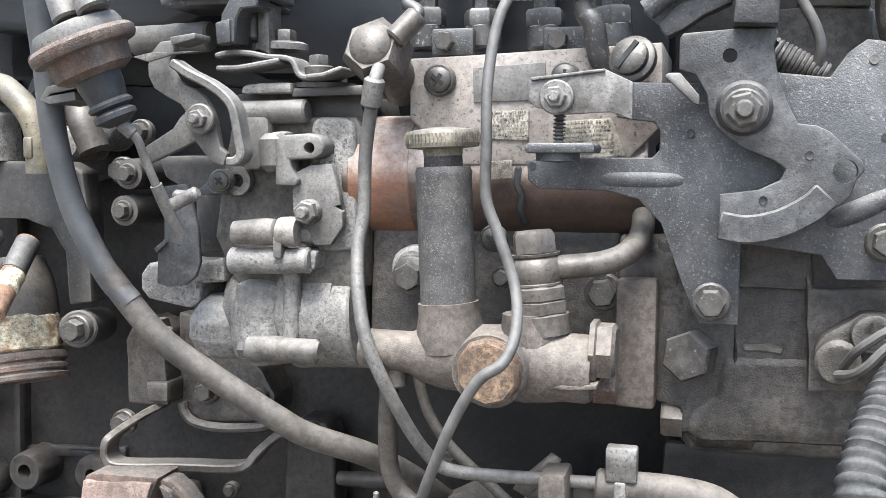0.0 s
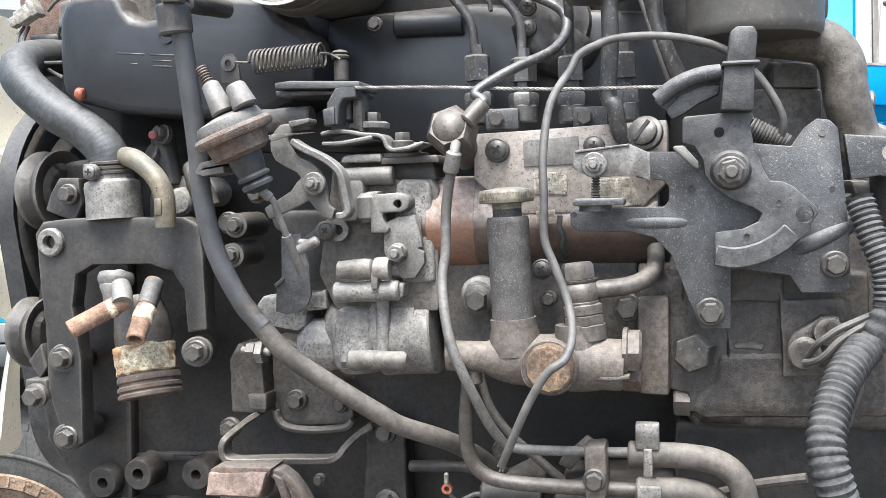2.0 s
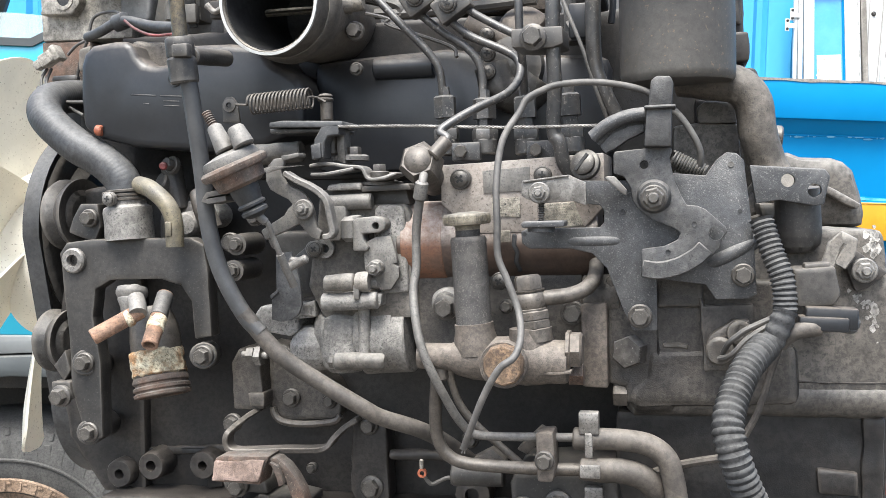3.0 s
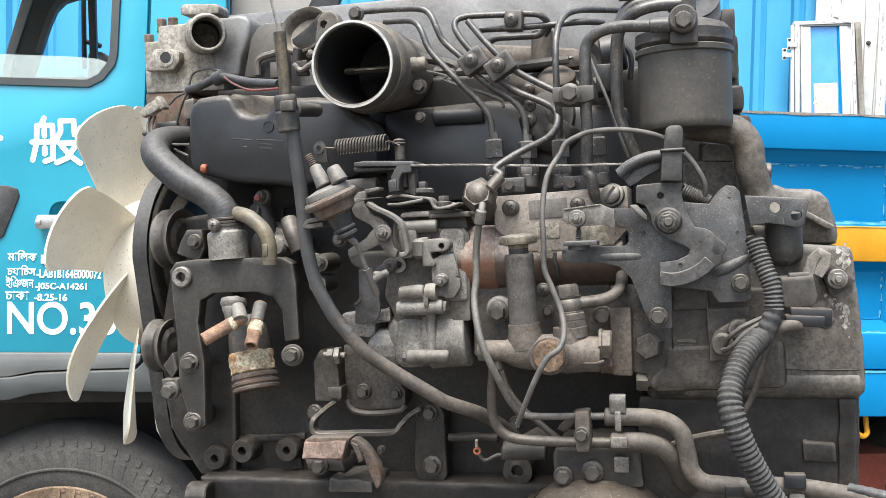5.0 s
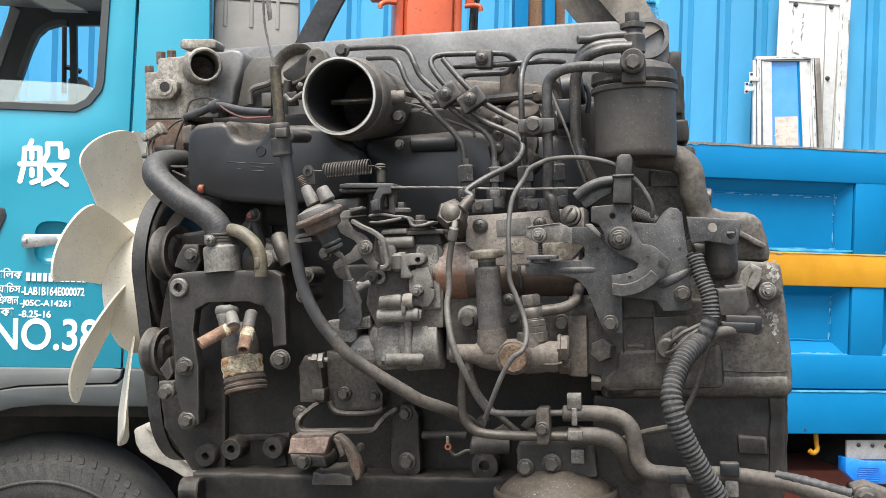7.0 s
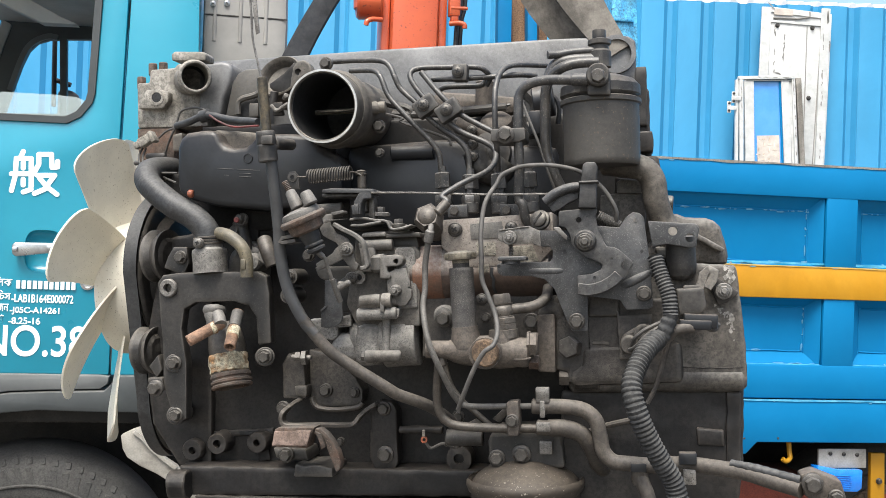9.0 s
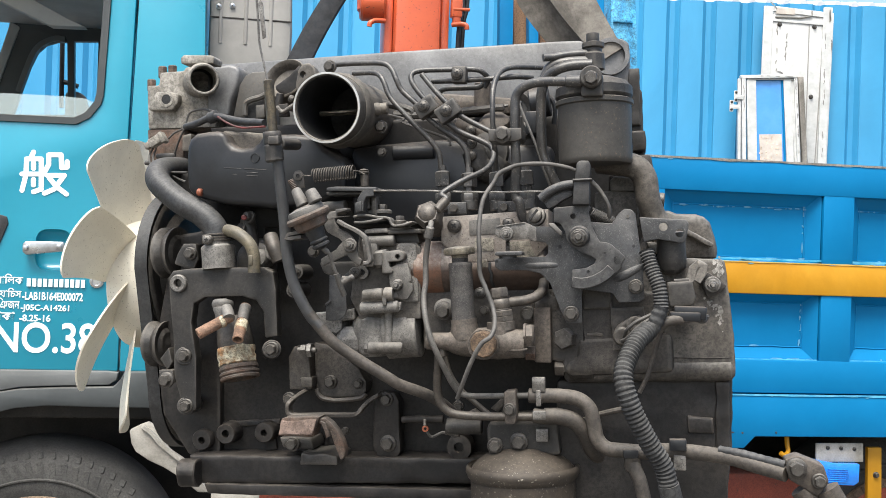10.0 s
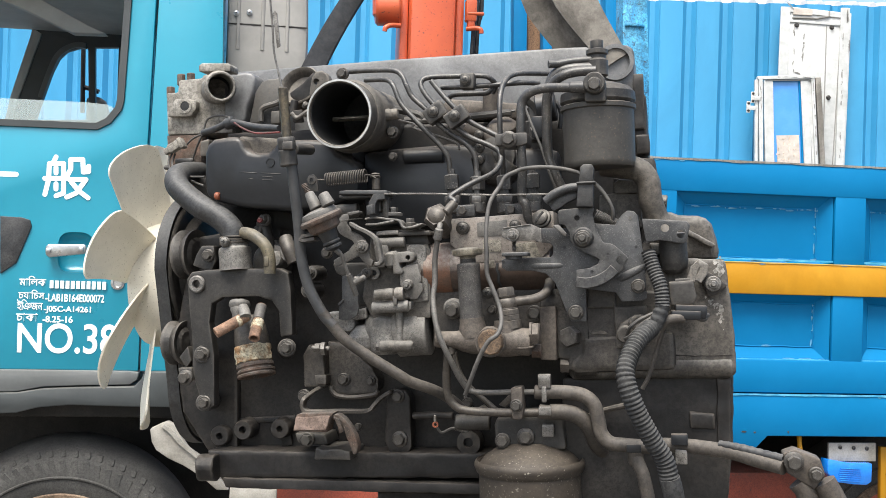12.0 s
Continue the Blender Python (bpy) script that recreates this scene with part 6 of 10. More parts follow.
# timing cover and front bosses
add("timing_cover", BLOCK, (prism, [(-0.384, 0.02, 0.1302), (-0.3023, 0.02, 0.1467), (-0.31, 0.02, -0.2304), (-0.3656, 0.02, -0.231), (-0.4103, 0.02, -0.1649), (-0.4234, 0.02, -0.041)], 0.3, 0.01))
for q in ((-0.3353, 0.012, -0.204), (-0.2938, 0.012, -0.1935), (-0.2288, 0.015, -0.1916)):
    b = add("block_boss", BLOCK, (lathe, q, FRONT, [(0.0185, -0.03), (0.0165, 0.006), (0.015, 0.008), (0.006, 0.008), (0.006, -0.01)], 24))
add("block_rib", BLOCK, (prism, [(-0.3233, 0.03, -0.1791), (-0.2099, 0.03, -0.172), (-0.2103, 0.03, -0.1809), (-0.3237, 0.03, -0.1882)], 0.02, 0.004), (prism, [(-0.2399, 0.028, -0.1795), (-0.2205, 0.028, -0.1772), (-0.2148, 0.028, -0.2214), (-0.2342, 0.028, -0.2258)], 0.02, 0.004))

# pulleys, belt and fan turn about axes along x
ub = -0.4361


def belt(bm, x, circles, width, thick):
    """A flat belt round two circles (y, z, radius) in the plane x."""
    (y0, z0, r0), (y1, z1, r1) = circles
    pts = [(y0 + r0 * math.cos(a), z0 + r0 * math.sin(a)) for a in [math.pi * k / 24 for k in range(25)]]
    pts += [(y1 + r1 * math.cos(a), z1 + r1 * math.sin(a)) for a in [math.pi + math.pi * k / 24 for k in range(25)]]
    t = bmesh.new()
    rings = []
    for k, (y, z) in enumerate(pts):
        a, b = pts[k - 1], pts[(k + 1) % len(pts)]
        n = Vector((0, b[1] - a[1], -(b[0] - a[0]))).normalized()
        p = Vector((x, y, z))
        rings.append([t.verts.new(p + dx + dn * n) for dx, dn in ((Vector((-width / 2, 0, 0)), 0), (Vector((width / 2, 0, 0)), 0), (Vector((width / 2 - 0.002, 0, 0)), -thick), (Vector((-width / 2 + 0.002, 0, 0)), -thick))])
    for k in range(len(rings)):
        a, b = rings[k], rings[(k + 1) % len(rings)]
        for j in range(4):
            t.faces.new((a[j], a[(j + 1) % 4], b[(j + 1) % 4], b[j]))
    merge(bm, t)


pr = 0.135
pc = Vector((ub, pr, 0.079))
qc = Vector((ub, 0.02 + pr, -0.1245))
bm = bmesh.new()
belt(bm, ub, ((pc.y, pc.z, pr), (qc.y, qc.z, 0.115)), 0.022, 0.008)
part("fan_belt", bm, RUBBER, engine, "worn black fan belt")
pulley = [(0.02, -0.02), (0.06, -0.02), (0.1, -0.012), (0.122, -0.014), (0.128, -0.011), (0.118, 0.0), (0.128, 0.011), (0.122, 0.015), (0.1, 0.016), (0.09, 0.03), (0.05, 0.034), (0.03, 0.05), (0, 0.05)]
add("fan_pulley", IRON, (lathe, pc, (1, 0, 0), pulley, 48))
add("crank_pulley", IRON, (lathe, qc, (1, 0, 0), [(r * 0.85, h) for r, h in pulley], 48))
for q, r in (((-0.3888, 0.02, 0.1033), 0.042), ((-0.4114, 0.02, -0.0477), 0.038)):
    add("idler_pulley", IRON, (lathe, q, (1, -0.15, 0), [(0.012, -0.012), (r * 0.8, -0.01), (r, -0.014), (r, -0.01), (r * 0.85, 0.0), (r, 0.01), (r, 0.014), (r * 0.7, 0.012), (r * 0.55, 0.016), (r * 0.3, 0.016), (0, 0.018)], 36))
add("tensioner_bracket", IRON, (prism, [(-0.3521, -0.05, 0.0837), (-0.3458, -0.05, 0.0996), (-0.3359, -0.05, 0.1153), (-0.3145, -0.05, 0.1147), (-0.3115, -0.05, 0.0892), (-0.3202, -0.05, 0.0719)], 0.03, 0.004))
add("tensioner_foot", IRON, (prism, [(-0.3764, -0.06, -0.0834), (-0.3529, -0.06, -0.0834), (-0.3492, -0.06, -0.1031), (-0.375, -0.06, -0.1051)], 0.04, 0.004), (prism, [(-0.379, -0.05, -0.0668), (-0.3633, -0.05, -0.049), (-0.3576, -0.05, -0.0728), (-0.3666, -0.05, -0.0847)], 0.02, 0.003))
bolt(engine, (-0.322, -0.055, 0.0991), FRONT, 0.013)
bolt(engine, (-0.361, -0.065, -0.0985), FRONT, 0.016)

fan = new("fan")
fan.parent = engine
fan["label"] = "cream plastic eight-blade cooling fan with brown specks"
hub_at = Vector((-0.5, 0.1873, 0.0529))
fan.matrix_local = Matrix.Translation(hub_at) @ Vector((1, 0, 0)).rotation_difference(Vector((1, 0.0823, -0.0103))).to_matrix().to_4x4()
bm = bmesh.new()
lathe(bm, (0.05, 0, 0), (-1, 0, 0), [(0.05, 0), (0.112, 0.002), (0.117, 0.01), (0.118, 0.088), (0.114, 0.097), (0.1, 0.101), (0.05, 0.103), (0, 0.103)], 64)
part("hub", bm, CREAM, fan)


def polar(r, angle, x):
    """A point of the fan by its distance from the axle, its angle and its place along the axle."""
    return Vector((x, r * math.cos(radians(angle)), r * math.sin(radians(angle))))


LEAD = [polar(0.112, 133.0, -0.0515), polar(0.192, 131.5, -0.053), polar(0.2656, 132.5, -0.0513)]
TRAIL = [polar(0.106, 86.0, -0.0066), polar(0.185, 99.0, -0.0068), polar(0.2654, 105.9, -0.0068)]


def blade(turn):
    """A broad twisted blade with a rounded tip between two edges, each from root over middle to tip; turn about the axle, in degrees."""
    t = bmesh.new()
    n, k = 18, 18
    m = Matrix.Rotation(radians(turn), 3, "X")

    def along(e, s):
        return e[0] * ((1 - s) * (1 - 2 * s)) + e[1] * (4 * s * (1 - s)) + e[2] * (s * (2 * s - 1))

    face = (TRAIL[2] - LEAD[2]).cross(LEAD[2] - LEAD[0]).normalized()
    grid = []
    for half in (0.0016, -0.0016):
        rows = []
        for i in range(n + 1):
            row = []
            for j in range(k + 1):
                c = -1 + 2 * j / k
                s = i / n * (1.02 + 0.08 * (1 - c * c) - 0.07 * abs(c) ** 10)
                p = along(LEAD, s).lerp(along(TRAIL, s), j / k)
                row.append(t.verts.new(m @ (p + face * half - Vector((0.013 * (1 - c * c) * min(1.0, 1.3 * s), 0, 0)))))
            rows.append(row)
        grid.append(rows)
    for q in grid:
        for i in range(n):
            for j in range(k):
                t.faces.new((q[i][j], q[i][j + 1], q[i + 1][j + 1], q[i + 1][j]))
    f, g = grid
    rim = [(0, j) for j in range(k + 1)] + [(i, k) for i in range(1, n + 1)] + [(n, j) for j in range(k - 1, -1, -1)] + [(i, 0) for i in range(n - 1, 0, -1)]
    for (a, b), (c, d) in zip(rim, rim[1:] + rim[:1]):
        t.faces.new((f[a][b], f[c][d], g[c][d], g[a][b]))
    bm = bmesh.new()
    merge(bm, t)
    return part("blade", bm, CREAM, fan)


for k in range(8):
    blade(k * 45)


# ---- injection pump ----
pump = new("injection_pump")
pump.parent = engine
pump["label"] = "grey dust-caked injection pump"


def padd(name, mat, *shapes, label=""):
    return add(name, mat, *shapes, label=label, parent=pump)


pb0, pb1 = (0.0476, -0.078, 0.0669), (0.2418, -0.078, 0.0682)
pr2 = 0.0392
padd("pump_barrel", BARREL, (cyl, pb0, pb1, pr2, None, 40), label="oil-browned pump barrel")
padd("pump_body", CASE, (prism, [(0.0622, -0.095, 0.0386), (0.225, -0.095, 0.0366), (0.2233, -0.095, -0.049), (0.0595, -0.095, -0.0505)], 0.09, 0.006), label="mottled grey pump body")
padd("pump_head", BROWN, (prism, [(0.0942, -0.118, 0.1404), (0.1305, -0.118, 0.1415), (0.2493, -0.118, 0.1465), (0.2498, -0.118, 0.0984), (0.2278, -0.118, 0.0748), (0.1287, -0.118, 0.0744), (0.0946, -0.118, 0.1028)], 0.1, 0.003), label="dusty flat-sided pump head")
padd("governor_housing", BELL,
    (prism, [(-0.0295, -0.112, 0.1203), (0.0188, -0.112, 0.128), (0.0234, -0.112, 0.1048), (0.0566, -0.112, 0.1054), (0.0626, -0.112, 0.096), (0.0605, -0.112, -0.0064), (-0.0296, -0.112, -0.0064), (-0.0452, -0.112, 0.0253)], 0.11, 0.006), label="speckled alloy governor housing")
padd("governor_body", PUMP, (prism, [(0.0261, -0.116, 0.093), (0.0274, -0.116, 0.1017), (0.0325, -0.116, 0.1049), (0.0519, -0.116, 0.1044), (0.0569, -0.116, 0.1001), (0.0583, -0.116, 0.0713), (0.059, -0.116, 0.0186), (0.0303, -0.116, 0.0178), (0.0252, -0.116, 0.0711)], 0.08, 0.014, 3))
padd("governor_drum", PUMP, (cyl, (0.0037, -0.085, -0.0307), (0.0535, -0.085, -0.0277), 0.0352, None, 40), label="round speckled governor drum")
padd("governor_base", PUMP,
    (lathe, (-0.0494, -0.09, -0.0605), (0.05, 0, 1), [(0.012, 0), (0.02, 0.004), (0.026, 0.014), (0.026, 0.026), (0.02, 0.038), (0.012, 0.044), (0, 0.046)], 28),
    (lathe, (-0.0126, -0.1, -0.0606), (0, 0, 1), [(0.016, 0), (0.022, 0.006), (0.0245, 0.016), (0.0235, 0.04), (0.02, 0.054), (0.014, 0.058), (0, 0.06)], 32),
    (prism, [(-0.0559, -0.1, -0.0312), (-0.0477, -0.1, -0.0033), (0.0113, -0.1, 0.0025), (0.013, -0.1, -0.0475), (-0.0101, -0.1, -0.0604), (-0.0442, -0.1, -0.0564)], 0.08, 0.014),
    (cyl, (0.014, -0.118, 0.0082), (0.0136, -0.118, -0.0406), 0.006))
bm = bmesh.new()
lathe(bm, (-0.05, -0.084, -0.026), (1, 0, 0.03), [(0, 0), (0.015, 0.002), (0.025, 0.008), (0.031, 0.018), (0.0335, 0.03), (0.034, 0.05), (0.037, 0.054), (0.037, 0.06), (0.034, 0.064), (0.0345, 0.09)], 44)
uneven(bm, 0.0012, 0.012)
part("governor_bulge", bm, PUMP, pump, "rounded speckled casting")
foot = padd("base_foot", BELL, (cyl, (-0.0162, -0.125, -0.0473), (0.0368, -0.125, -0.046), 0.0084, None, 28, 0.003))
add("foot_plug", BOLT, (lathe, (-0.0145, -0.125, -0.0473), (-1, 0, 0), [(0.0068, 0), (0.0068, 0.005), (0.0058, 0.0062), (0, 0.0062)], 6), parent=foot)
padd("base_flange", PUMP, (prism, [(-0.1062, -0.105, -0.0032), (-0.0998, -0.105, 0.005), (-0.0642, -0.105, 0.0045), (-0.0408, -0.105, -0.0033), (-0.0425, -0.105, -0.0065), (-0.0606, -0.105, -0.0079), (-0.0608, -0.105, -0.0205), (-0.0687, -0.105, -0.0252), (-0.1013, -0.105, -0.0206), (-0.1065, -0.105, -0.0136)], 0.06, 0.006), (prism, [(-0.0615, -0.11, 0.0051), (-0.04, -0.11, 0.0115), (-0.039, -0.11, -0.0058), (-0.0594, -0.11, -0.0026)], 0.04, 0.004))
padd("housing_step", PUMP, (prism, [(-0.0234, -0.13, 0.0175), (0.0048, -0.13, 0.0208), (0.0362, -0.13, 0.0191), (0.0345, -0.13, 0.0071), (-0.0195, -0.13, 0.0053)], 0.04, 0.004))
# dark plate added to paint the shade left of the shaft
padd("housing_plate", IRON, (prism, [(-0.0661, -0.1, 0.0549), (-0.0297, -0.1, 0.0592), (-0.026, -0.1, 0.0168), (-0.0647, -0.1, 0.0119)], 0.05, 0.004))
padd("pump_flange", TEE, (prism, [(0.2255, -0.13, 0.0077), (0.2502, -0.13, 0.009), (0.2497, -0.13, -0.0697), (0.2258, -0.13, -0.0686)], 0.06, 0.006), (prism, [(0.2245, -0.115, 0.0233), (0.2555, -0.115, 0.0279), (0.2545, -0.115, -0.0258), (0.2235, -0.115, -0.0259)], 0.05, 0.01), label="dusty mounting flange")
# ---- pump fittings ----
padd("rust_sleeve", ORANGE_RUST, (cyl, (0.0515, -0.0782, 0.0668), (0.0939, -0.0782, 0.0671), pr2 + 0.0006, None, 40), label="orange rust-stained sleeve")
for i, pts in enumerate(([(0.1355, -0.1195, 0.1337), (0.1802, -0.1195, 0.1361), (0.1805, -0.1195, 0.114), (0.1361, -0.1195, 0.1128)], [(0.1436, -0.1195, 0.1073), (0.1704, -0.1195, 0.1079), (0.1706, -0.1195, 0.0895), (0.1446, -0.1195, 0.0904)],
                         [(0.19, -0.1195, 0.1011), (0.2207, -0.1195, 0.1026), (0.2293, -0.1195, 0.0804), (0.1903, -0.1195, 0.0769)], [(0.1457, -0.124, 0.0767), (0.1613, -0.124, 0.0776), (0.1614, -0.124, 0.0667), (0.1458, -0.124, 0.0657)])):
    plate = padd("name_plate", DUSTY if i == 0 else LABEL, (prism, pts, 0.002, 0.0003), label="worn grey name plate" if i == 0 else "pale worn label with small print")
    if i:
        a, b, c, d = [Vector(p) for p in pts]
        bm = bmesh.new()
        for r in range(9):
            s = (r + 0.5) / 9
            l, q = a.lerp(d, s), b.lerp(c, s)
            x = 0.06
            while x < 0.9:
                w = random.uniform(0.02, 0.055)
                m = l.lerp(q, x + w / 2)
                box(bm, (m.x, m.y - 0.0003, m.z), ((q - l).length * w * 0.8, 0.0008, (a - d).length * 0.05), bev=0)
                x += w + random.choice((0.012, 0.012, 0.05))
        tagged(part("label_print", bm, INK, plate), kind="stuff")
padd("oil_run", BORE, (band, [(0.1654, -0.1245, 0.0735), (0.1645, -0.1245, 0.0634), (0.1674, -0.1235, 0.0566), (0.1658, -0.1215, 0.048), (0.1692, -0.118, 0.0377)], 0.0045, 0.002), label="black oil run")
for q, af, st in (((0.1147, -0.12, 0.1266), 0.013, "cross"), ((0.1927, -0.12, 0.1278), 0.011, "cross"), ((0.2329, -0.13, 0.1357), 0.018, "slot"), ((0.1496, -0.12, 0.0294), 0.011, "cross"), ((0.1534, -0.11, 0.0044), 0.009, "hex"), ((0.0952, -0.115, 0.0041), 0.016, "hex"), ((0.2174, -0.12, -0.0012), 0.015, "hex")):
    bolt(pump, q, FRONT if st != "slot" else (-0.3, -1, 0.3), af, st)
padd("bolt_boss", PUMP, (lathe, (0.0945, -0.1, 0.0076), FRONT, [(0.015, -0.02), (0.015, 0.008), (0.012, 0.012), (0, 0.012)], 20))
# delivery valve holders in a row, each with a pipe nut above
for k, (lo, hi) in enumerate((((0.0881, -0.055, 0.1522), (0.0865, -0.055, 0.201)), ((0.1268, -0.055, 0.1521), (0.1268, -0.055, 0.1975)), ((0.1693, -0.055, 0.1504), (0.1681, -0.055, 0.1968)), ((0.2142, -0.055, 0.15), (0.2125, -0.055, 0.1973)))):
    a, b = Vector(lo), Vector(hi)
    up = b - a
    L = up.length
    holder = padd("valve_holder", DARK_PIPE, (cyl, a, a + up * 0.35, 0.0122), (lathe, a + up * 0.32, up, [(0.013, 0), (0.0135, 0.002), (0.0135, L * 0.2), (0.012, L * 0.25), (0.008, L * 0.26), (0.008, L * 0.5)], 6))
    add("pipe_nut", DARK_PIPE, (lathe, b - up * 0.22, up, [(0.0118, 0), (0.0118, L * 0.42), (0.0095, L * 0.46), (0.0062, L * 0.47), (0.0055, L * 0.64)], 6), parent=holder)
for q, w in (((0.1115, -0.075, 0.1546), 0.029), ((0.186, -0.075, 0.1534), 0.029)):
    lock = padd("lock_plate", LEVER, (box, q, (w, 0.008, 0.018)))
    bolt(lock, Vector(q) + Vector((-0.004, -0.005, 0)), FRONT, 0.0115, washer=0)
# the primer and the tee below it
kb, kt = Vector((0.1332, -0.165, -0.0107)), Vector((0.1297, -0.165, 0.0736))
ax = kt - kb
R1 = 0.0162
primer = padd("hand_primer", SOOTY, (lathe, kb, ax, [(R1 * 1.0, -0.01), (R1 * 1.06, 0.0), (R1, 0.004), (R1, ax.length * 0.93), (R1 * 1.03, ax.length * 0.96), (R1 * 0.95, ax.length), (R1 * 0.7, ax.length), (R1 * 0.68, ax.length + 0.01), (0, ax.length + 0.01)], 36), label="black dusty hand priming cylinder")
bm = bmesh.new()
R2 = 0.0215
lathe(bm, kt + ax.normalized() * 0.004, ax, [(R2 * 0.5, 0), (R2 * 0.55, 0.006), (R2 * 0.97, 0.007), (R2, 0.009), (R2, 0.0145), (R2 * 0.95, 0.0165), (R2 * 0.3, 0.0185), (0, 0.0185)], 60)
for k in range(60):
    a = 6.283185 * k / 60
    m = Matrix.Translation(kt + ax.normalized() * 0.0158) @ turned(ax) @ Matrix.Rotation(a, 4, "Z")
    t = bmesh.new()
    bmesh.ops.create_cube(t, size=1.0, matrix=m @ Matrix.Translation((R2, 0, 0)) @ Matrix.Diagonal((0.0012, 0.0011, 0.0052, 1)))
    merge(bm, t)
tagged(part("knob", bm, BRASS, primer, "knurled dusty brass knob"), kind="stuff")
tee = padd("fuel_tee", TEE,
    (lathe, (0.1106, -0.165, -0.0358), Vector((0.2486, -0.165, -0.0411)) - Vector((0.1106, -0.165, -0.0358)), [(0.0118, -0.03), (0.0125, 0.0), (0.0165, 0.008), (0.0195, 0.022), (0.0205, 0.045), (0.0225, 0.07), (0.0212, 0.082), (0.0195, 0.092), (0.0195, 0.104), (0.018, 0.107)], 36),
    (lathe, (0.1351, -0.165, -0.0327), Vector((0.1326, -0.165, -0.0002)) - Vector((0.1351, -0.165, -0.0327)), [(0.0205, 0), (0.0195, 0.014), (0.0178, 0.022), (0.0178, 0.028)], 36),
    (lathe, (0.183, -0.165, -0.0309), (-0.05, 0, 1), [(0.019, 0), (0.018, 0.012), (0.0168, 0.018), (0.0164, 0.022)], 36),
    (lathe, (0.1601, -0.175, -0.04), FRONT, [(0.0202, -0.01), (0.0195, 0.008), (0.0179, 0.016), (0, 0.016)], 36),
    (prism, [(0.1423, -0.1835, -0.0424), (0.162, -0.1835, -0.0449), (0.2082, -0.1835, -0.0458), (0.2218, -0.1835, -0.0447), (0.2218, -0.1835, -0.047), (0.2081, -0.1835, -0.0485), (0.1619, -0.1835, -0.0477), (0.1422, -0.1835, -0.0452)], 0.03, 0.001), label="dust-covered cast fuel tee")
add("nut_collar", TEE, (lathe, (0.1647, -0.188, -0.0378), (-0.1, -1, -0.05), [(0.0212, 0), (0.0212, 0.005), (0.0202, 0.007), (0.0192, 0.007)], 40), parent=tee)
add("large_nut", OCHRE, (lathe, (0.1657, -0.194, -0.0368), (-0.1, -1, -0.05), [(0.0183, 0), (0.0187, 0.006), (0.0182, 0.0085), (0.0168, 0.0105), (0, 0.011)], 10, 0.3), parent=tee, label="ochre rust-speckled hex nut")
add("end_plug", TEE, (lathe, (0.2167, -0.165, -0.0283), (1, 0, 0), [(0.0185, 0), (0.0185, 0.003), (0.0165, 0.004), (0.0165, 0.012), (0.014, 0.014), (0, 0.014)], 6), parent=tee)
add("end_plug", RUST, (lathe, (0.2154, -0.14, -0.0545), (1, 0, 0), [(0.0105, 0), (0.0105, 0.013), (0, 0.014)], 6), parent=tee)
add("union_collar", PIPE, (cyl, (0.1001, -0.165, -0.0382), (0.1009, -0.165, -0.0573), 0.0071), parent=tee)
sb = Vector((0.1874, -0.165, -0.0108))
st = Vector((0.1823, -0.165, 0.0389))
s = st - sb
bl_ = s.length
padd("banjo_bolt", PIPE, (lathe, sb, s, [(0.0165, -0.01), (0.0165, bl_ * 0.02), (0.0135, bl_ * 0.04), (0.0135, bl_ * 0.36)], 24), (lathe, sb + s * 0.03, s, [(0.0155, 0), (0.0165, bl_ * 0.015), (0.0165, bl_ * 0.14), (0.0152, bl_ * 0.155), (0.0165, bl_ * 0.17), (0.0165, bl_ * 0.3), (0.015, bl_ * 0.325)], 6, 0.2), (lathe, sb + s * 0.36, s, [(0.0142, 0), (0.0142, bl_ * 0.02), (0.0136, bl_ * 0.03), (0.0152, bl_ * 0.1), (0.0157, bl_ * 0.18), (0.0145, bl_ * 0.28), (0.0118, bl_ * 0.33)], 28),
    (lathe, sb + s * 0.69, s, [(0.014, 0), (0.0145, bl_ * 0.03)], 24), (lathe, sb + s * 0.73, s, [(0.0128, 0), (0.0128, bl_ * 0.2), (0.011, bl_ * 0.25), (0, bl_ * 0.25)], 6, 0.3), label="banjo bolt with washers")
padd("banjo_pipe", PIPE, (tube, [(0.1848, -0.165, 0.0162), (0.2041, -0.165, 0.0181), (0.2208, -0.16, 0.02), (0.2339, -0.15, 0.0253), (0.24, -0.13, 0.0347), (0.2391, -0.1, 0.0482)], 0.0069, 16), label="bent steel banjo pipe")
# the large union with a domed nut, and the pipes from it
ua, ubb = Vector((0.0847, -0.11, 0.1276)), Vector((0.0835, -0.165, 0.1467))
d = ubb - ua
UR = 0.0149
padd("domed_union", PIPE, (lathe, ua, d, [(UR * 0.9, -0.01), (UR * 0.9, d.length * 0.6)], 20), (lathe, ua + d * 0.52, d, [(UR * 1.36, 0), (UR * 1.36, d.length * 0.3), (UR * 1.08, d.length * 0.4)], 6, 0.35), (lathe, ua + d * 0.84, d, [(UR * 0.98, 0), (UR * 0.95, 0.003), (UR * 0.8, 0.0068), (UR * 0.5, 0.0098), (0, 0.0115)], 32), label="dull domed union nut")
padd("fuel_pipe", DUSTY, (tube, [(0.0889, -0.155, 0.1363), (0.0898, -0.17, 0.1229), (0.0858, -0.165, 0.1089), (0.0802, -0.16, 0.0797), (0.0792, -0.16, 0.0466), (0.0771, -0.165, 0.0247), (0.0812, -0.175, -0.0014), (0.0888, -0.18, -0.0303), (0.104, -0.17, -0.0697), (0.1154, -0.15, -0.0999), (0.1299, -0.14, -0.113), (0.1829, -0.14, -0.1135), (0.221, -0.14, -0.113)], 0.0041, 12), label="bent steel fuel pipe")
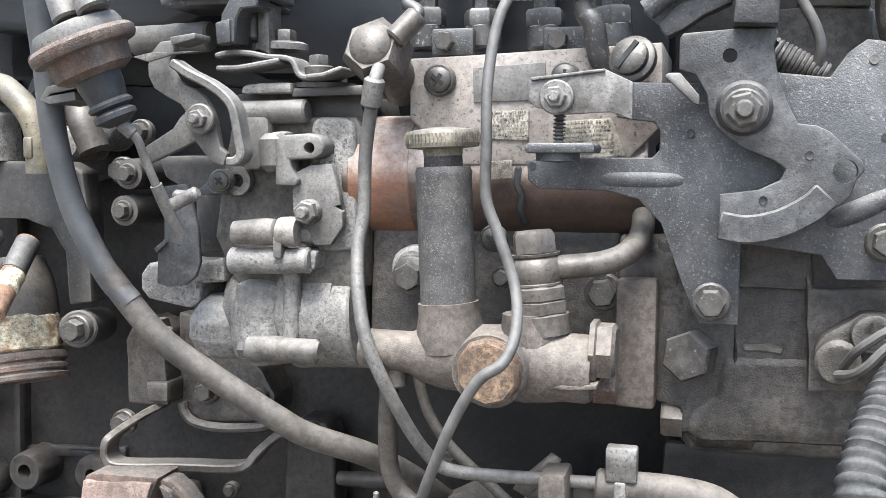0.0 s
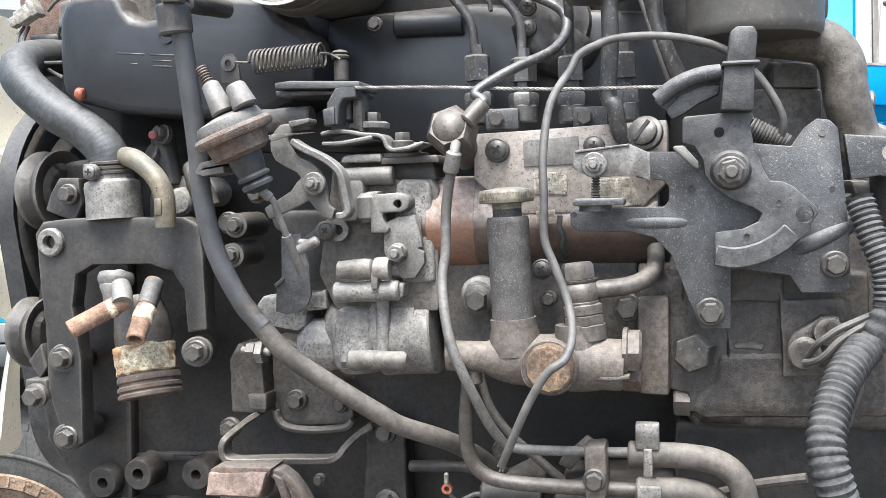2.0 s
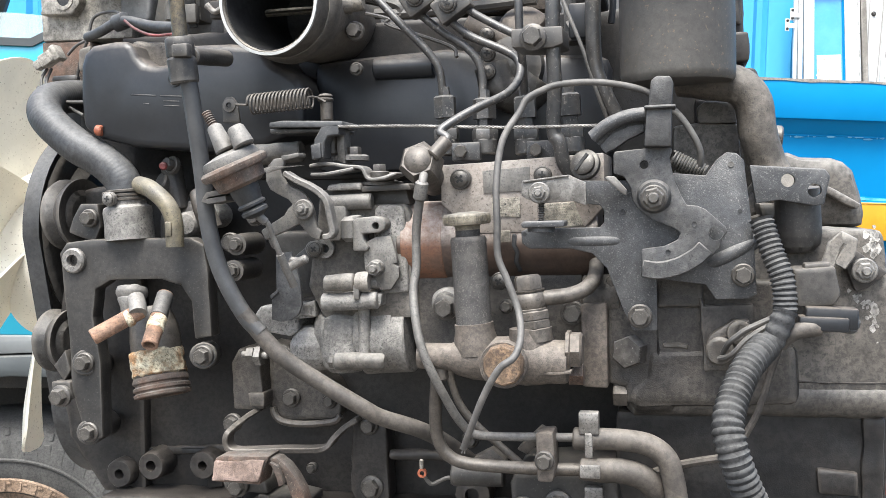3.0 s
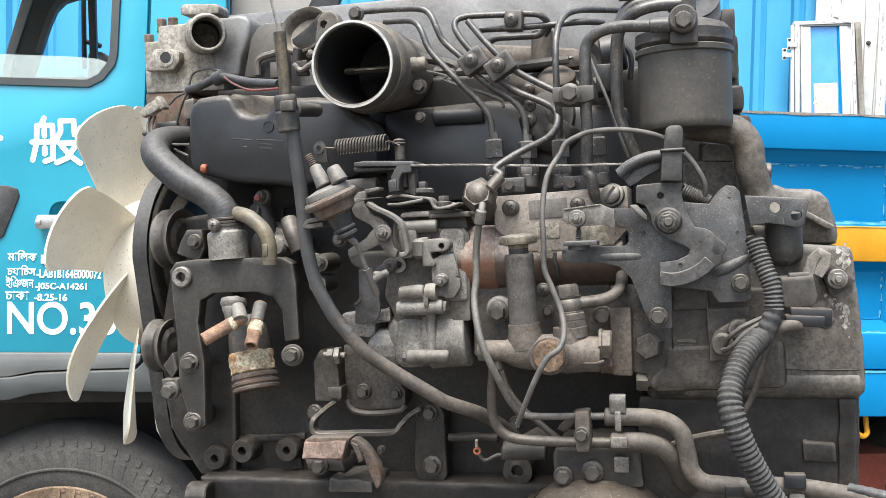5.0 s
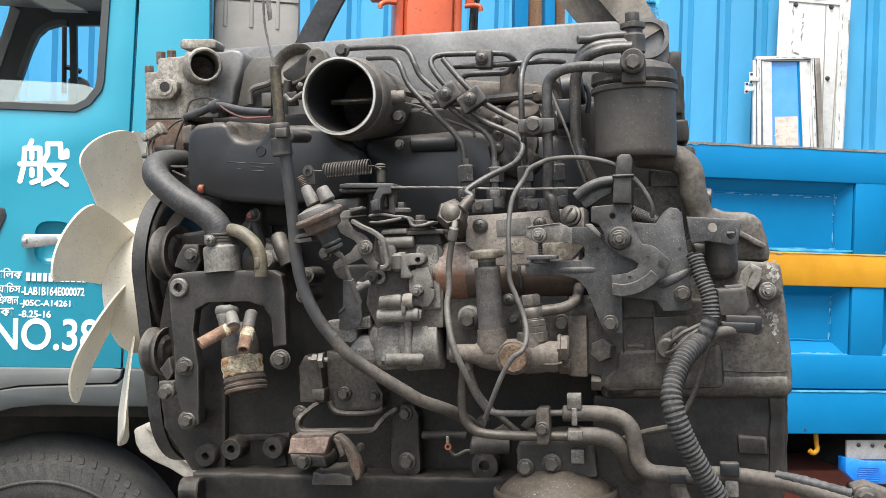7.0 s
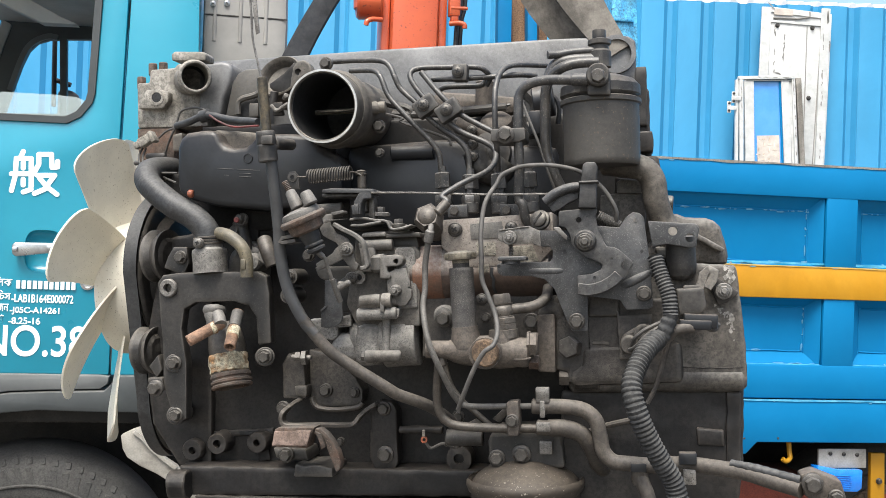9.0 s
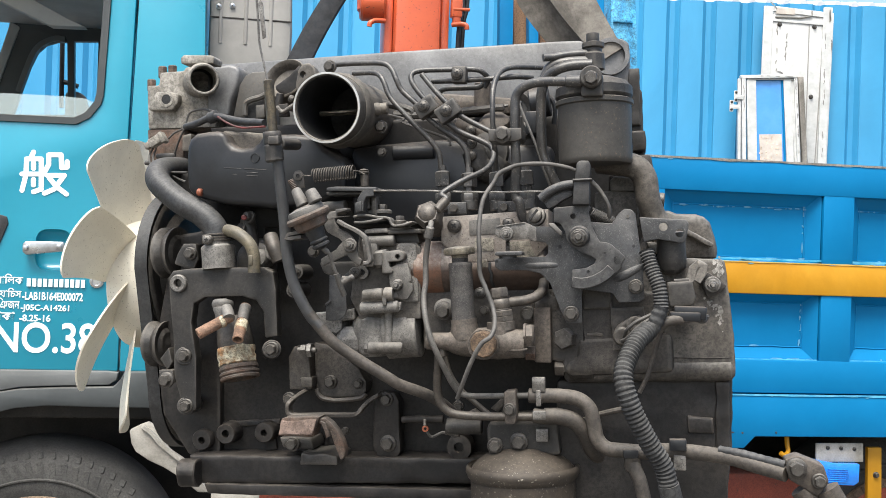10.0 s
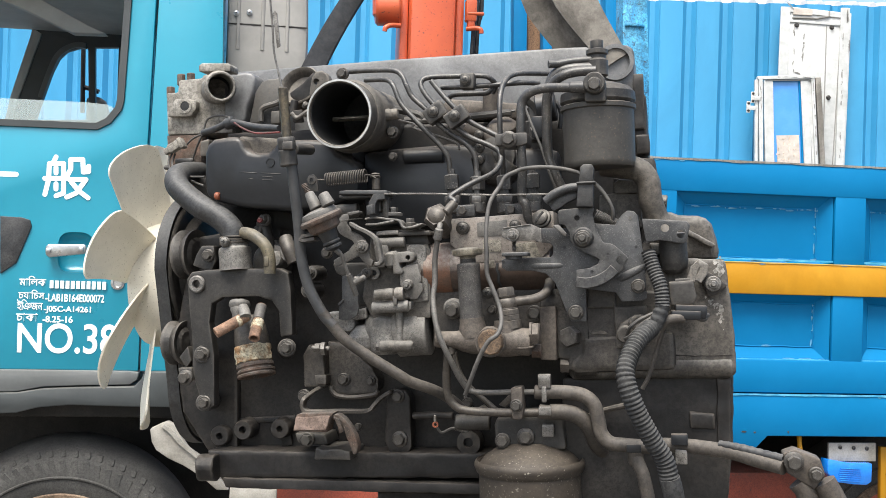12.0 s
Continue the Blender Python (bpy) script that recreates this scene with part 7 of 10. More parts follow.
padd("pipe_sleeve", DUSTY, (cyl, (0.0898, -0.17, 0.1245), (0.0855, -0.166, 0.108), 0.0061))
add("return_pipe", PIPE, (tube, [(0.0974, -0.165, -0.0435), (0.0951, -0.16, -0.0636), (0.0907, -0.15, -0.0935), (0.0916, -0.145, -0.1171), (0.1, -0.142, -0.1323), (0.1207, -0.14, -0.1406), (0.1822, -0.14, -0.1429), (0.2258, -0.14, -0.1424)], 0.006, 14), label="thick steel return pipe")
add("drain_pipe", PIPE, (tube, [(0.0916, -0.09, -0.0591), (0.0936, -0.09, -0.0739), (0.1012, -0.09, -0.0946), (0.1172, -0.09, -0.115), (0.1405, -0.09, -0.1351), (0.1607, -0.09, -0.1522)], 0.0038, 10))
add("loose_wire", WIRE, (tube, [(0.1301, -0.21, -0.1083), (0.1402, -0.222, -0.0866), (0.1544, -0.232, -0.0565), (0.1681, -0.236, -0.0345), (0.1801, -0.232, -0.0252), (0.1841, -0.22, -0.0109), (0.1805, -0.205, 0.0099), (0.1702, -0.2, 0.0374), (0.1626, -0.198, 0.0578), (0.1624, -0.197, 0.0869), (0.1613, -0.19, 0.121), (0.1662, -0.18, 0.158), (0.1795, -0.165, 0.1832), (0.1866, -0.16, 0.1957), (0.2044, -0.15, 0.2054)], 0.0031, 12), label="frayed grey loose cable")
add("loose_wire", WIRE, (tube, [(0.1842, -0.161, 0.1933), (0.2044, -0.15, 0.2054), (0.2316, -0.145, 0.2087), (0.261, -0.14, 0.2063), (0.2902, -0.135, 0.1978), (0.3142, -0.13, 0.1796), (0.3285, -0.13, 0.159), (0.335, -0.13, 0.1414), (0.3325, -0.125, 0.1254)], 0.003, 12), label="looped grey cable")
add("frayed_end", WIRE, *[(tube, [(0.1339, -0.212, -0.1007), Vector((0.1303, -0.211, -0.1088)) + Vector((k * 0.0012 - 0.003, 0.0, -0.004 * (k % 2)))], 0.0009, 5) for k in range(5)])

# governor housing fittings
g2 = padd("stop_lever_plate", DUSTY, (prism, [(0.0214, -0.128, 0.0691), (0.031, -0.128, 0.0736), (0.0458, -0.128, 0.0749), (0.0508, -0.128, 0.057), (0.0521, -0.128, 0.0491), (0.0476, -0.128, 0.0478), (0.0532, -0.128, 0.0447), (0.0532, -0.128, 0.035), (0.045, -0.128, 0.0232), (0.0345, -0.128, 0.0226), (0.0288, -0.128, 0.0282), (0.0192, -0.128, 0.0441), (0.019, -0.128, 0.0566)], 0.006, 0.001), label="dusty stop lever plate")
add("round_washer", DUSTY, (lathe, (0.0384, -0.124, 0.0343), FRONT, [(0.0118, -0.002), (0.0118, 0.0012), (0.0108, 0.002), (0, 0.002)], 28), parent=g2)
bolt(g2, (0.0315, -0.131, 0.0441), FRONT, 0.0135, "nut", STEEL, "nut", 1.05)
lug = padd("governor_lug", DUSTY, (prism, [(0.0137, -0.134, 0.0926), (0.0326, -0.134, 0.0939), (0.0406, -0.134, 0.0918), (0.044, -0.134, 0.0865), (0.042, -0.134, 0.0809), (0.0363, -0.134, 0.078), (0.0197, -0.134, 0.0772), (0.0205, -0.134, 0.0712), (0.0258, -0.134, 0.0641), (0.0235, -0.134, 0.0605), (0.0094, -0.134, 0.061), (0.0097, -0.134, 0.089)], 0.02, 0.004), (cyl, (0.005, -0.126, 0.0696), (0.0045, -0.126, 0.0942), 0.0085, None, 24, 0.004))
bored(lug, (0.0333, -0.134, 0.0847), (0, 1, 0), 0.0036, 0.03)
padd("governor_block", DUSTY, (prism, [(-0.0226, -0.125, 0.1112), (0.0001, -0.125, 0.111), (0.0018, -0.125, 0.0941), (-0.0053, -0.125, 0.0707), (-0.0172, -0.125, 0.0706)], 0.03, 0.005), (prism, [(-0.0018, -0.13, 0.0868), (0.0032, -0.13, 0.0948), (0.0158, -0.13, 0.0956), (0.0156, -0.13, 0.0726), (-0.0009, -0.13, 0.0725)], 0.03, 0.006), (cyl, (-0.0221, -0.118, 0.1078), (0.0259, -0.118, 0.1085), 0.0078, None, 24))
padd("shaft_stub", BELL, (cyl, (-0.0194, -0.135, 0.0304), (0.0118, -0.135, 0.0318), 0.0082), (lathe, (0.0132, -0.135, 0.0317), (1, 0, 0), [(0.009, 0), (0.0096, 0.002), (0.0096, 0.011), (0.009, 0.013)], 20), (cyl, (0.0186, -0.13, 0.0302), (0.0326, -0.12, 0.0279), 0.0059), label="dull steel shaft stub")
padd("shaft_fork", DUSTY, (prism, [(0.0112, -0.142, 0.0285), (0.0174, -0.142, 0.0285), (0.0169, -0.142, 0.015), (0.0113, -0.142, 0.015)], 0.012, 0.002))
padd("housing_pin", PUMP, (cyl, (-0.024, -0.13, 0.0112), (0.0323, -0.13, 0.0131), 0.0085))
padd("cover_base", IRON, (prism, [(0.016, -0.122, 0.1232), (0.0641, -0.122, 0.1246), (0.0664, -0.122, 0.1182), (0.0163, -0.122, 0.1174)], 0.05, 0.003))
padd("cover_body", IRON, (prism, [(0.0068, -0.105, 0.1211), (0.0566, -0.105, 0.1213), (0.0604, -0.105, 0.1034), (0.0096, -0.105, 0.1037)], 0.08, 0.006))
padd("cover_cap", PUMP, (prism, [(-0.0186, -0.125, 0.1196), (-0.0175, -0.125, 0.125), (-0.0047, -0.125, 0.1265), (0.0171, -0.125, 0.1266), (0.0178, -0.125, 0.1197)], 0.05, 0.006))
padd("cover_disc", DUSTY, (lathe, (0.0304, -0.1, 0.1238), (0, 0, 1), [(0.0215, 0), (0.0215, 0.003), (0.0148, 0.004), (0.0148, 0.011), (0.012, 0.0125), (0, 0.0125)], 32), label="stacked dusty cover discs")

link = padd("link_arm", DUSTY, (band, smooth_line([(-0.0329, -0.132, 0.1437), (-0.0225, -0.132, 0.1456), (-0.0086, -0.132, 0.1449), (0.0031, -0.132, 0.1425), (0.0167, -0.132, 0.1412), (0.0217, -0.132, 0.1379), (0.0247, -0.132, 0.1315), (0.0301, -0.132, 0.1289), (0.0415, -0.132, 0.1301), (0.0506, -0.132, 0.1331)], 4), 0.0035, 0.026), (band, smooth_line([(-0.0312, -0.134, 0.1356), (-0.0156, -0.134, 0.1357), (0.0001, -0.134, 0.1378), (0.0126, -0.134, 0.1397)], 4), 0.0035, 0.026), (band, [(0.0326, -0.138, 0.1288), (0.044, -0.138, 0.1296), (0.0567, -0.138, 0.1338)], 0.0031, 0.03), label="cranked dusty link arm with a looped end")
padd("link_plate", DUSTY, (lathe, (-0.0002, -0.1, 0.1491), (0, 0, 1), [(0.018, 0), (0.018, 0.004), (0.015, 0.0055), (0, 0.0055)], 28))
bolt(pump, (0.0041, -0.105, 0.1521), (0, 0, 1), 0.0135)
bolt(link, (0.0348, -0.12, 0.1344), (0, 0, 1), 0.012)
padd("housing_screw", STEEL, (lathe, (-0.0343, -0.12, 0.0631), FRONT, [(0.008, -0.01), (0.008, 0.004), (0.0065, 0.006), (0, 0.007)], 20))
bolt(pump, (-0.0308, -0.1275, 0.0633), FRONT, 0.0095, "cross")
padd("slot_link", LEVER, (prism, [(-0.0619, -0.113, 0.053), (-0.0473, -0.113, 0.0638), (-0.0363, -0.113, 0.0707), (-0.0222, -0.113, 0.07), (-0.0161, -0.113, 0.0641), (-0.0187, -0.113, 0.0566), (-0.0357, -0.113, 0.0541)], 0.004, 0.002))
padd("eye_plate", STEEL, (lathe, (-0.0239, -0.118, 0.0632), FRONT, [(0.0095, -0.004), (0.0095, 0.002), (0.0045, 0.002), (0.0045, -0.004)], 24, 0, True))
padd("housing_web", IRON, (prism, [(-0.0958, -0.1, 0.0796), (-0.0341, -0.1, 0.0798), (-0.0349, -0.1, 0.0171), (-0.0668, -0.1, 0.0162), (-0.0661, -0.1, 0.0529), (-0.0896, -0.1, 0.0642)], 0.06, 0.006))
padd("lower_bracket", GRIMY, (prism, [(-0.0693, -0.135, 0.0595), (-0.0527, -0.135, 0.0615), (-0.045, -0.135, 0.034), (-0.0437, -0.135, 0.0099), (-0.0472, -0.135, 0.0005), (-0.0548, -0.135, -0.0054), (-0.0665, -0.135, -0.007), (-0.0761, -0.135, -0.0051), (-0.0748, -0.135, 0.0183), (-0.07, -0.135, 0.0241)], 0.004, 0.002), (prism, [(-0.0759, -0.138, 0.0186), (-0.0674, -0.138, 0.0247), (-0.0666, -0.138, 0.0218), (-0.0743, -0.138, 0.0156)], 0.025, 0.001), label="blue-black bent sheet bracket")

# slotted throttle lever
lev = padd("slotted_lever", DUSTY,
    (prism, [(-0.0496, -0.15, 0.1525), (-0.0616, -0.15, 0.1514), (-0.0674, -0.15, 0.1452), (-0.0704, -0.15, 0.1371), (-0.0702, -0.15, 0.13), (-0.0663, -0.15, 0.1224), (-0.0583, -0.15, 0.1173), (-0.048, -0.15, 0.1122), (-0.0441, -0.15, 0.1072), (-0.0482, -0.15, 0.1037), (-0.0535, -0.15, 0.0966), (-0.0774, -0.15, 0.083), (-0.0731, -0.15, 0.0736), (-0.0485, -0.15, 0.0837), (-0.0377, -0.15, 0.0887), (-0.0326, -0.15, 0.0823), (-0.0264, -0.15, 0.0759), (-0.0182, -0.15, 0.0731), (-0.0153, -0.15, 0.0809), (-0.02, -0.15, 0.0845), (-0.0218, -0.15, 0.094), (-0.0228, -0.15, 0.1011), (-0.0251, -0.15, 0.1081), (-0.0305, -0.15, 0.1163), (-0.0371, -0.15, 0.1213), (-0.043, -0.15, 0.1235), (-0.0489, -0.15, 0.1271), (-0.0539, -0.15, 0.135), (-0.0546, -0.15, 0.1403), (-0.0513, -0.15, 0.1455)], 0.006, 0.0024),
    (prism, [(-0.0532, -0.152, 0.1538), (-0.0353, -0.152, 0.1561), (-0.035, -0.152, 0.1526), (-0.0517, -0.152, 0.1488)], 0.02, 0.0015),
    (band, smooth_line([(-0.0482, -0.161, 0.1374), (-0.0366, -0.161, 0.1302), (-0.0232, -0.161, 0.1238), (-0.0129, -0.161, 0.1167), (-0.0069, -0.161, 0.1091), (-0.0044, -0.161, 0.0988), (-0.0026, -0.161, 0.0885), (-0.0012, -0.161, 0.0809), (-0.0051, -0.161, 0.0764), (-0.0112, -0.161, 0.076)], 4), 0.0056, 0.014), label="slotted dusty throttle lever")
bolt(lev, (-0.0307, -0.155, 0.1023), FRONT, 0.0105, "nut", STEEL, "bolt", 1.6)
# throttle linkage above: plates, post, spring, thin cable
add("cable_plate", LEVER, (prism, [(-0.069, -0.14, 0.1869), (-0.0557, -0.14, 0.1882), (0.0046, -0.14, 0.1853), (0.0058, -0.14, 0.1794), (-0.0691, -0.14, 0.1823)], 0.05, 0.002), label="flat dark throttle plate")
add("cable_plate", DARK_PIPE, (prism, [(-0.0729, -0.13, 0.1816), (-0.002, -0.13, 0.1794), (-0.0021, -0.13, 0.1756), (-0.0722, -0.13, 0.1772)], 0.05, 0.002))
add("throttle_fork", LEVER, (band, [(0.0015, -0.14, 0.1779), (-0.0128, -0.14, 0.1762), (-0.0183, -0.14, 0.167), (-0.0195, -0.14, 0.1509)], 0.011, 0.02), (prism, [(-0.0269, -0.142, 0.1632), (-0.0168, -0.142, 0.1655), (-0.0164, -0.142, 0.1507), (-0.0259, -0.142, 0.1497)], 0.012, 0.002))
add("throttle_strut", STEEL, (prism, [(-0.0079, -0.12, 0.1788), (-0.0004, -0.12, 0.1784), (0.0002, -0.12, 0.1455), (-0.0078, -0.12, 0.1486)], 0.02, 0.001))
add("spring_post", PIPE, (cyl, (-0.0169, -0.12, 0.1874), (-0.0171, -0.12, 0.2066), 0.0062), (cyl, (-0.0158, -0.11, 0.1549), (-0.0165, -0.11, 0.1772), 0.0085), (lathe, (-0.0177, -0.12, 0.2067), (0, 0, 1), [(0.0075, 0), (0.008, 0.002), (0.006, 0.0035), (0.0075, 0.005), (0.005, 0.007), (0, 0.008)], 20), label="brown spring post")
a, b = Vector((-0.092, -0.13, 0.2063)), Vector((-0.0284, -0.13, 0.2095))
n = 17
side, upv = (b - a).normalized().cross(Vector((0, 0, 1))).normalized(), Vector((0, 0, 1))
coil = [a.lerp(b, k / (n * 10)) + 0.0094 * (side * math.cos(k * 0.6283) + upv * math.sin(k * 0.6283)) for k in range(n * 10 + 1)]
add("return_spring", PIPE, (tube, [(-0.1085, -0.13, 0.2071), a - Vector((0.004, 0, 0)), *coil, b + Vector((0.006, 0, 0)), (-0.0141, -0.13, 0.2049)], 0.0011, 6, 2), label="coiled wire return spring")
eye = add("spring_eye", IRON, (prism, [(-0.1262, -0.12, 0.1913), (-0.127, -0.12, 0.2096), (-0.123, -0.12, 0.2156), (-0.1159, -0.12, 0.2164), (-0.111, -0.12, 0.2102), (-0.1088, -0.12, 0.1905)], 0.004, 0.001), (lathe, (-0.1186, -0.121, 0.2077), FRONT, [(0.0065, 0), (0.0065, 0.001), (0.003, 0.0015), (0.003, 0)], 20))
cable = smooth_line([Vector(q) for q in ((0.0015, -0.14, 0.1801), (0.0725, -0.135, 0.1777), (0.1629, -0.135, 0.1724), (0.2479, -0.14, 0.17))], 90)
add("throttle_cable", STEEL, *[(tube, [Vector(q) + 0.0008 * (Vector((0, 1, 0)) * math.cos(k * 0.55 + turn) + Vector((0, 0, 1)) * math.sin(k * 0.55 + turn)) for k, q in enumerate(cable)], 0.0008, 5, 1) for turn in (0.0, 2.094, 4.189)], label="thin twisted throttle cable")

# vacuum capsule with its rod
co = Vector((-0.0729, -0.214, 0.1421))
cax = Vector((-0.34, -0.2, 0.92)).normalized()
CR = 0.0315
cap = new("vacuum_capsule")
cap.parent = engine
cap["label"] = "rusty vacuum capsule with a rubber boot and rod"
add("cup", RUST, (lathe, co, cax, [(0, -0.62 * CR), (0.55 * CR, -0.6 * CR), (0.72 * CR, -0.5 * CR), (0.78 * CR, -0.16 * CR), (0.95 * CR, -0.13 * CR), (CR, -0.05 * CR), (CR, 0.05 * CR), (0.93 * CR, 0.13 * CR), (0.8 * CR, 0.15 * CR)], 40), parent=cap, label="rusted pressed steel cup")
add("dome", DUSTY, (lathe, co, cax, [(0.84 * CR, 0.1 * CR), (0.84 * CR, 0.25 * CR), (0.78 * CR, 0.38 * CR), (0.3 * CR, 0.48 * CR), (0, 0.5 * CR)], 40), parent=cap, label="speckled alloy dome")
n1, n2 = Vector((-0.0774, -0.22, 0.1561)), Vector((-0.0887, -0.22, 0.1796))
add("nipple", DUSTY, (cyl, n1, n2, 0.0092, 0.0068), parent=cap)
add("nipple_tip", RUST, (tube, [n2, n2.lerp(Vector((-0.0956, -0.22, 0.192)), 0.5), (-0.0956, -0.22, 0.192)], 0.0042, 14, 8, 0.0005, 0.0022), parent=cap)
add("nipple", DUSTY, (cyl, (-0.0572, -0.225, 0.1599), (-0.066, -0.225, 0.1772), 0.0098, 0.0078), parent=cap)
add("boot", RUBBER, (lathe, co, -cax, [(0.44 * CR, 0.55 * CR), (0.42 * CR, 0.8 * CR), (0.36 * CR, 1.08 * CR), (0.42 * CR, 1.14 * CR), (0.42 * CR, 1.2 * CR), (0.3 * CR, 1.26 * CR), (0.4 * CR, 1.33 * CR), (0.4 * CR, 1.42 * CR), (0.2 * CR, 1.55 * CR)], 28), parent=cap, label="black rubber boot")
add("rod", DUSTY, (tube, [co - cax * 1.5 * CR, (-0.0486, -0.2, 0.0903), (-0.046, -0.195, 0.0778), (-0.0418, -0.19, 0.0617)], 0.0026, 12), (tube, [(-0.0418, -0.19, 0.0617), (-0.0387, -0.183, 0.0465), (-0.0346, -0.176, 0.0311)], 0.0038, 12), (cyl, co - cax * 1.5 * CR, (-0.0494, -0.2, 0.091), 0.0039), parent=cap)
add("rod_pin", STEEL, (cyl, (-0.0396, -0.18, 0.048), (-0.0193, -0.18, 0.0576), 0.0042), (cyl, (-0.038, -0.176, 0.0555), (-0.0238, -0.176, 0.054), 0.0035), parent=cap)
add("capsule_bracket", IRON, (band, [(-0.0888, -0.2, 0.1146), (-0.1063, -0.2, 0.1123), (-0.1111, -0.2, 0.1132), (-0.107, -0.2, 0.1181), (-0.0867, -0.2, 0.1219)], 0.005, 0.03), parent=cap)
bolt(engine, (-0.1002, -0.11, 0.0957), FRONT, 0.0115)
for q in ((-0.1496, -0.05, 0.0662), (-0.1539, -0.05, 0.0382)):
    b = add("side_boss", IRON, (lathe, q, FRONT, [(0.0125, -0.05), (0.0115, 0.0), (0, 0.002)], 20))
    bolt(b, q, FRONT, 0.0105)
add("cross_pipe", BELL, (cyl, (-0.1115, -0.1, 0.1584), (-0.0516, -0.1, 0.1606), 0.0104), label="dark horizontal coolant pipe")
add("rod_blade", STEEL, (prism, [(-0.0749, -0.16, 0.1412), (-0.0621, -0.16, 0.1435), (-0.0273, -0.16, 0.1437), (-0.0465, -0.16, 0.1421), (-0.0641, -0.16, 0.138)], 0.003, 0.0005))
add("hose_behind", PIPE, (tube, [(-0.1718, -0.06, 0.0839), (-0.1808, -0.06, 0.1048), (-0.1897, -0.05, 0.1221)], 0.0115, 14))

# ---- lever bracket on the near side, at the flywheel end ----
lb = add("lever_bracket", LEVER,
    (prism, [(0.2272, -0.155, 0.121), (0.2841, -0.155, 0.1191), (0.3095, -0.155, 0.125), (0.3384, -0.155, 0.1217), (0.3473, -0.155, 0.1348), (0.356, -0.155, 0.1412), (0.3645, -0.155, 0.1399), (0.3704, -0.155, 0.1339), (0.3773, -0.155, 0.0681), (0.3794, -0.155, 0.0187), (0.3725, -0.155, 0.0147), (0.3452, -0.155, 0.0144), (0.3371, -0.155, 0.0272), (0.2956, -0.155, 0.0331), (0.2953, -0.155, -0.0126), (0.2741, -0.155, -0.0126), (0.2654, -0.155, 0.0078), (0.2524, -0.155, 0.0428), (0.2398, -0.155, 0.056), (0.2213, -0.155, 0.0606), (0.1837, -0.155, 0.0612), (0.1772, -0.155, 0.0661), (0.1765, -0.155, 0.0765), (0.1818, -0.155, 0.0792), (0.2471, -0.155, 0.0791), (0.2508, -0.155, 0.0832), (0.251, -0.155, 0.0939), (0.2475, -0.155, 0.0986), (0.2268, -0.155, 0.1015)], 0.006, 0.0018), label="blue-black pressed steel lever bracket")
add("pressed_rib", LEVER, (tube, [(0.2188, -0.1485, 0.0669), (0.2267, -0.15, 0.0669), (0.2565, -0.15, 0.0668), (0.2637, -0.1485, 0.0665)], 0.0065, 12), parent=lb)
add("pressed_rib", LEVER, (tube, [(0.3355, -0.146, 0.0443), (0.3496, -0.1505, 0.0493), (0.3731, -0.149, 0.061), (0.3785, -0.146, 0.0657)], 0.0075, 12), parent=lb)
# small holes as dark discs, their inner shade put into the colour
for q, r in (((0.3665, -0.155, 0.0901), 0.002), ((0.1797, -0.155, 0.0743), 0.002)):
    add("drilled_hole", BORE, (lathe, q, FRONT, [(r, -0.001), (r, 0.0006), (0, 0.0004)], 14), parent=lb)
add("drilled_hole", STEEL, (lathe, (0.3596, -0.155, 0.1305), FRONT, [(0.0025, -0.001), (0.0025, 0.0008), (0, 0.0006)], 16), parent=lb)
bolt(lb, (0.2807, -0.157, 0.0001), FRONT, 0.0138)
bolt(lb, (0.3682, -0.157, 0.0354), FRONT, 0.0128)
sel = add("selector_lever", GRIMY,
    (prism, [(0.2612, -0.172, 0.1419), (0.2628, -0.172, 0.1447), (0.2869, -0.172, 0.1462), (0.3097, -0.172, 0.1462), (0.3111, -0.172, 0.1433), (0.3086, -0.172, 0.1377), (0.3119, -0.172, 0.1191), (0.3178, -0.172, 0.1048), (0.3221, -0.172, 0.0969), (0.331, -0.172, 0.0959), (0.3378, -0.172, 0.0926), (0.3537, -0.172, 0.0777), (0.3552, -0.172, 0.0727), (0.3514, -0.172, 0.0678), (0.3484, -0.172, 0.0592), (0.3353, -0.172, 0.0475), (0.3192, -0.172, 0.0377), (0.2984, -0.172, 0.0343), (0.2835, -0.172, 0.0358), (0.2838, -0.172, 0.0598), (0.3032, -0.172, 0.0622), (0.3142, -0.172, 0.0674), (0.3167, -0.172, 0.0732), (0.3111, -0.172, 0.0775), (0.2942, -0.172, 0.0847), (0.2827, -0.172, 0.0935), (0.277, -0.172, 0.1023), (0.2758, -0.172, 0.1125), (0.2698, -0.172, 0.1228), (0.2611, -0.172, 0.1258)], 0.007, 0.002), label="grimy cast selector lever")
add("lever_rim", GRIMY, (band, smooth_line([(0.2837, -0.1765, 0.0435), (0.2981, -0.1765, 0.0415), (0.3146, -0.1765, 0.045), (0.3294, -0.1765, 0.0531), (0.3372, -0.1765, 0.0606)], 4), 0.015, 0.008), parent=sel)
bored(sel, (0.3458, -0.172, 0.0723), (0, 1, 0), 0.0062, 0.03)
bored(sel, (0.2871, -0.172, 0.1325), (0, 1, 0), 0.0038, 0.03)
add("lever_tab", DUSTY, (prism, [(0.254, -0.18, 0.1217), (0.2558, -0.18, 0.1235), (0.2622, -0.18, 0.1234), (0.2724, -0.18, 0.1113), (0.2723, -0.18, 0.1063), (0.269, -0.18, 0.1077)], 0.01, 0.002), parent=sel)
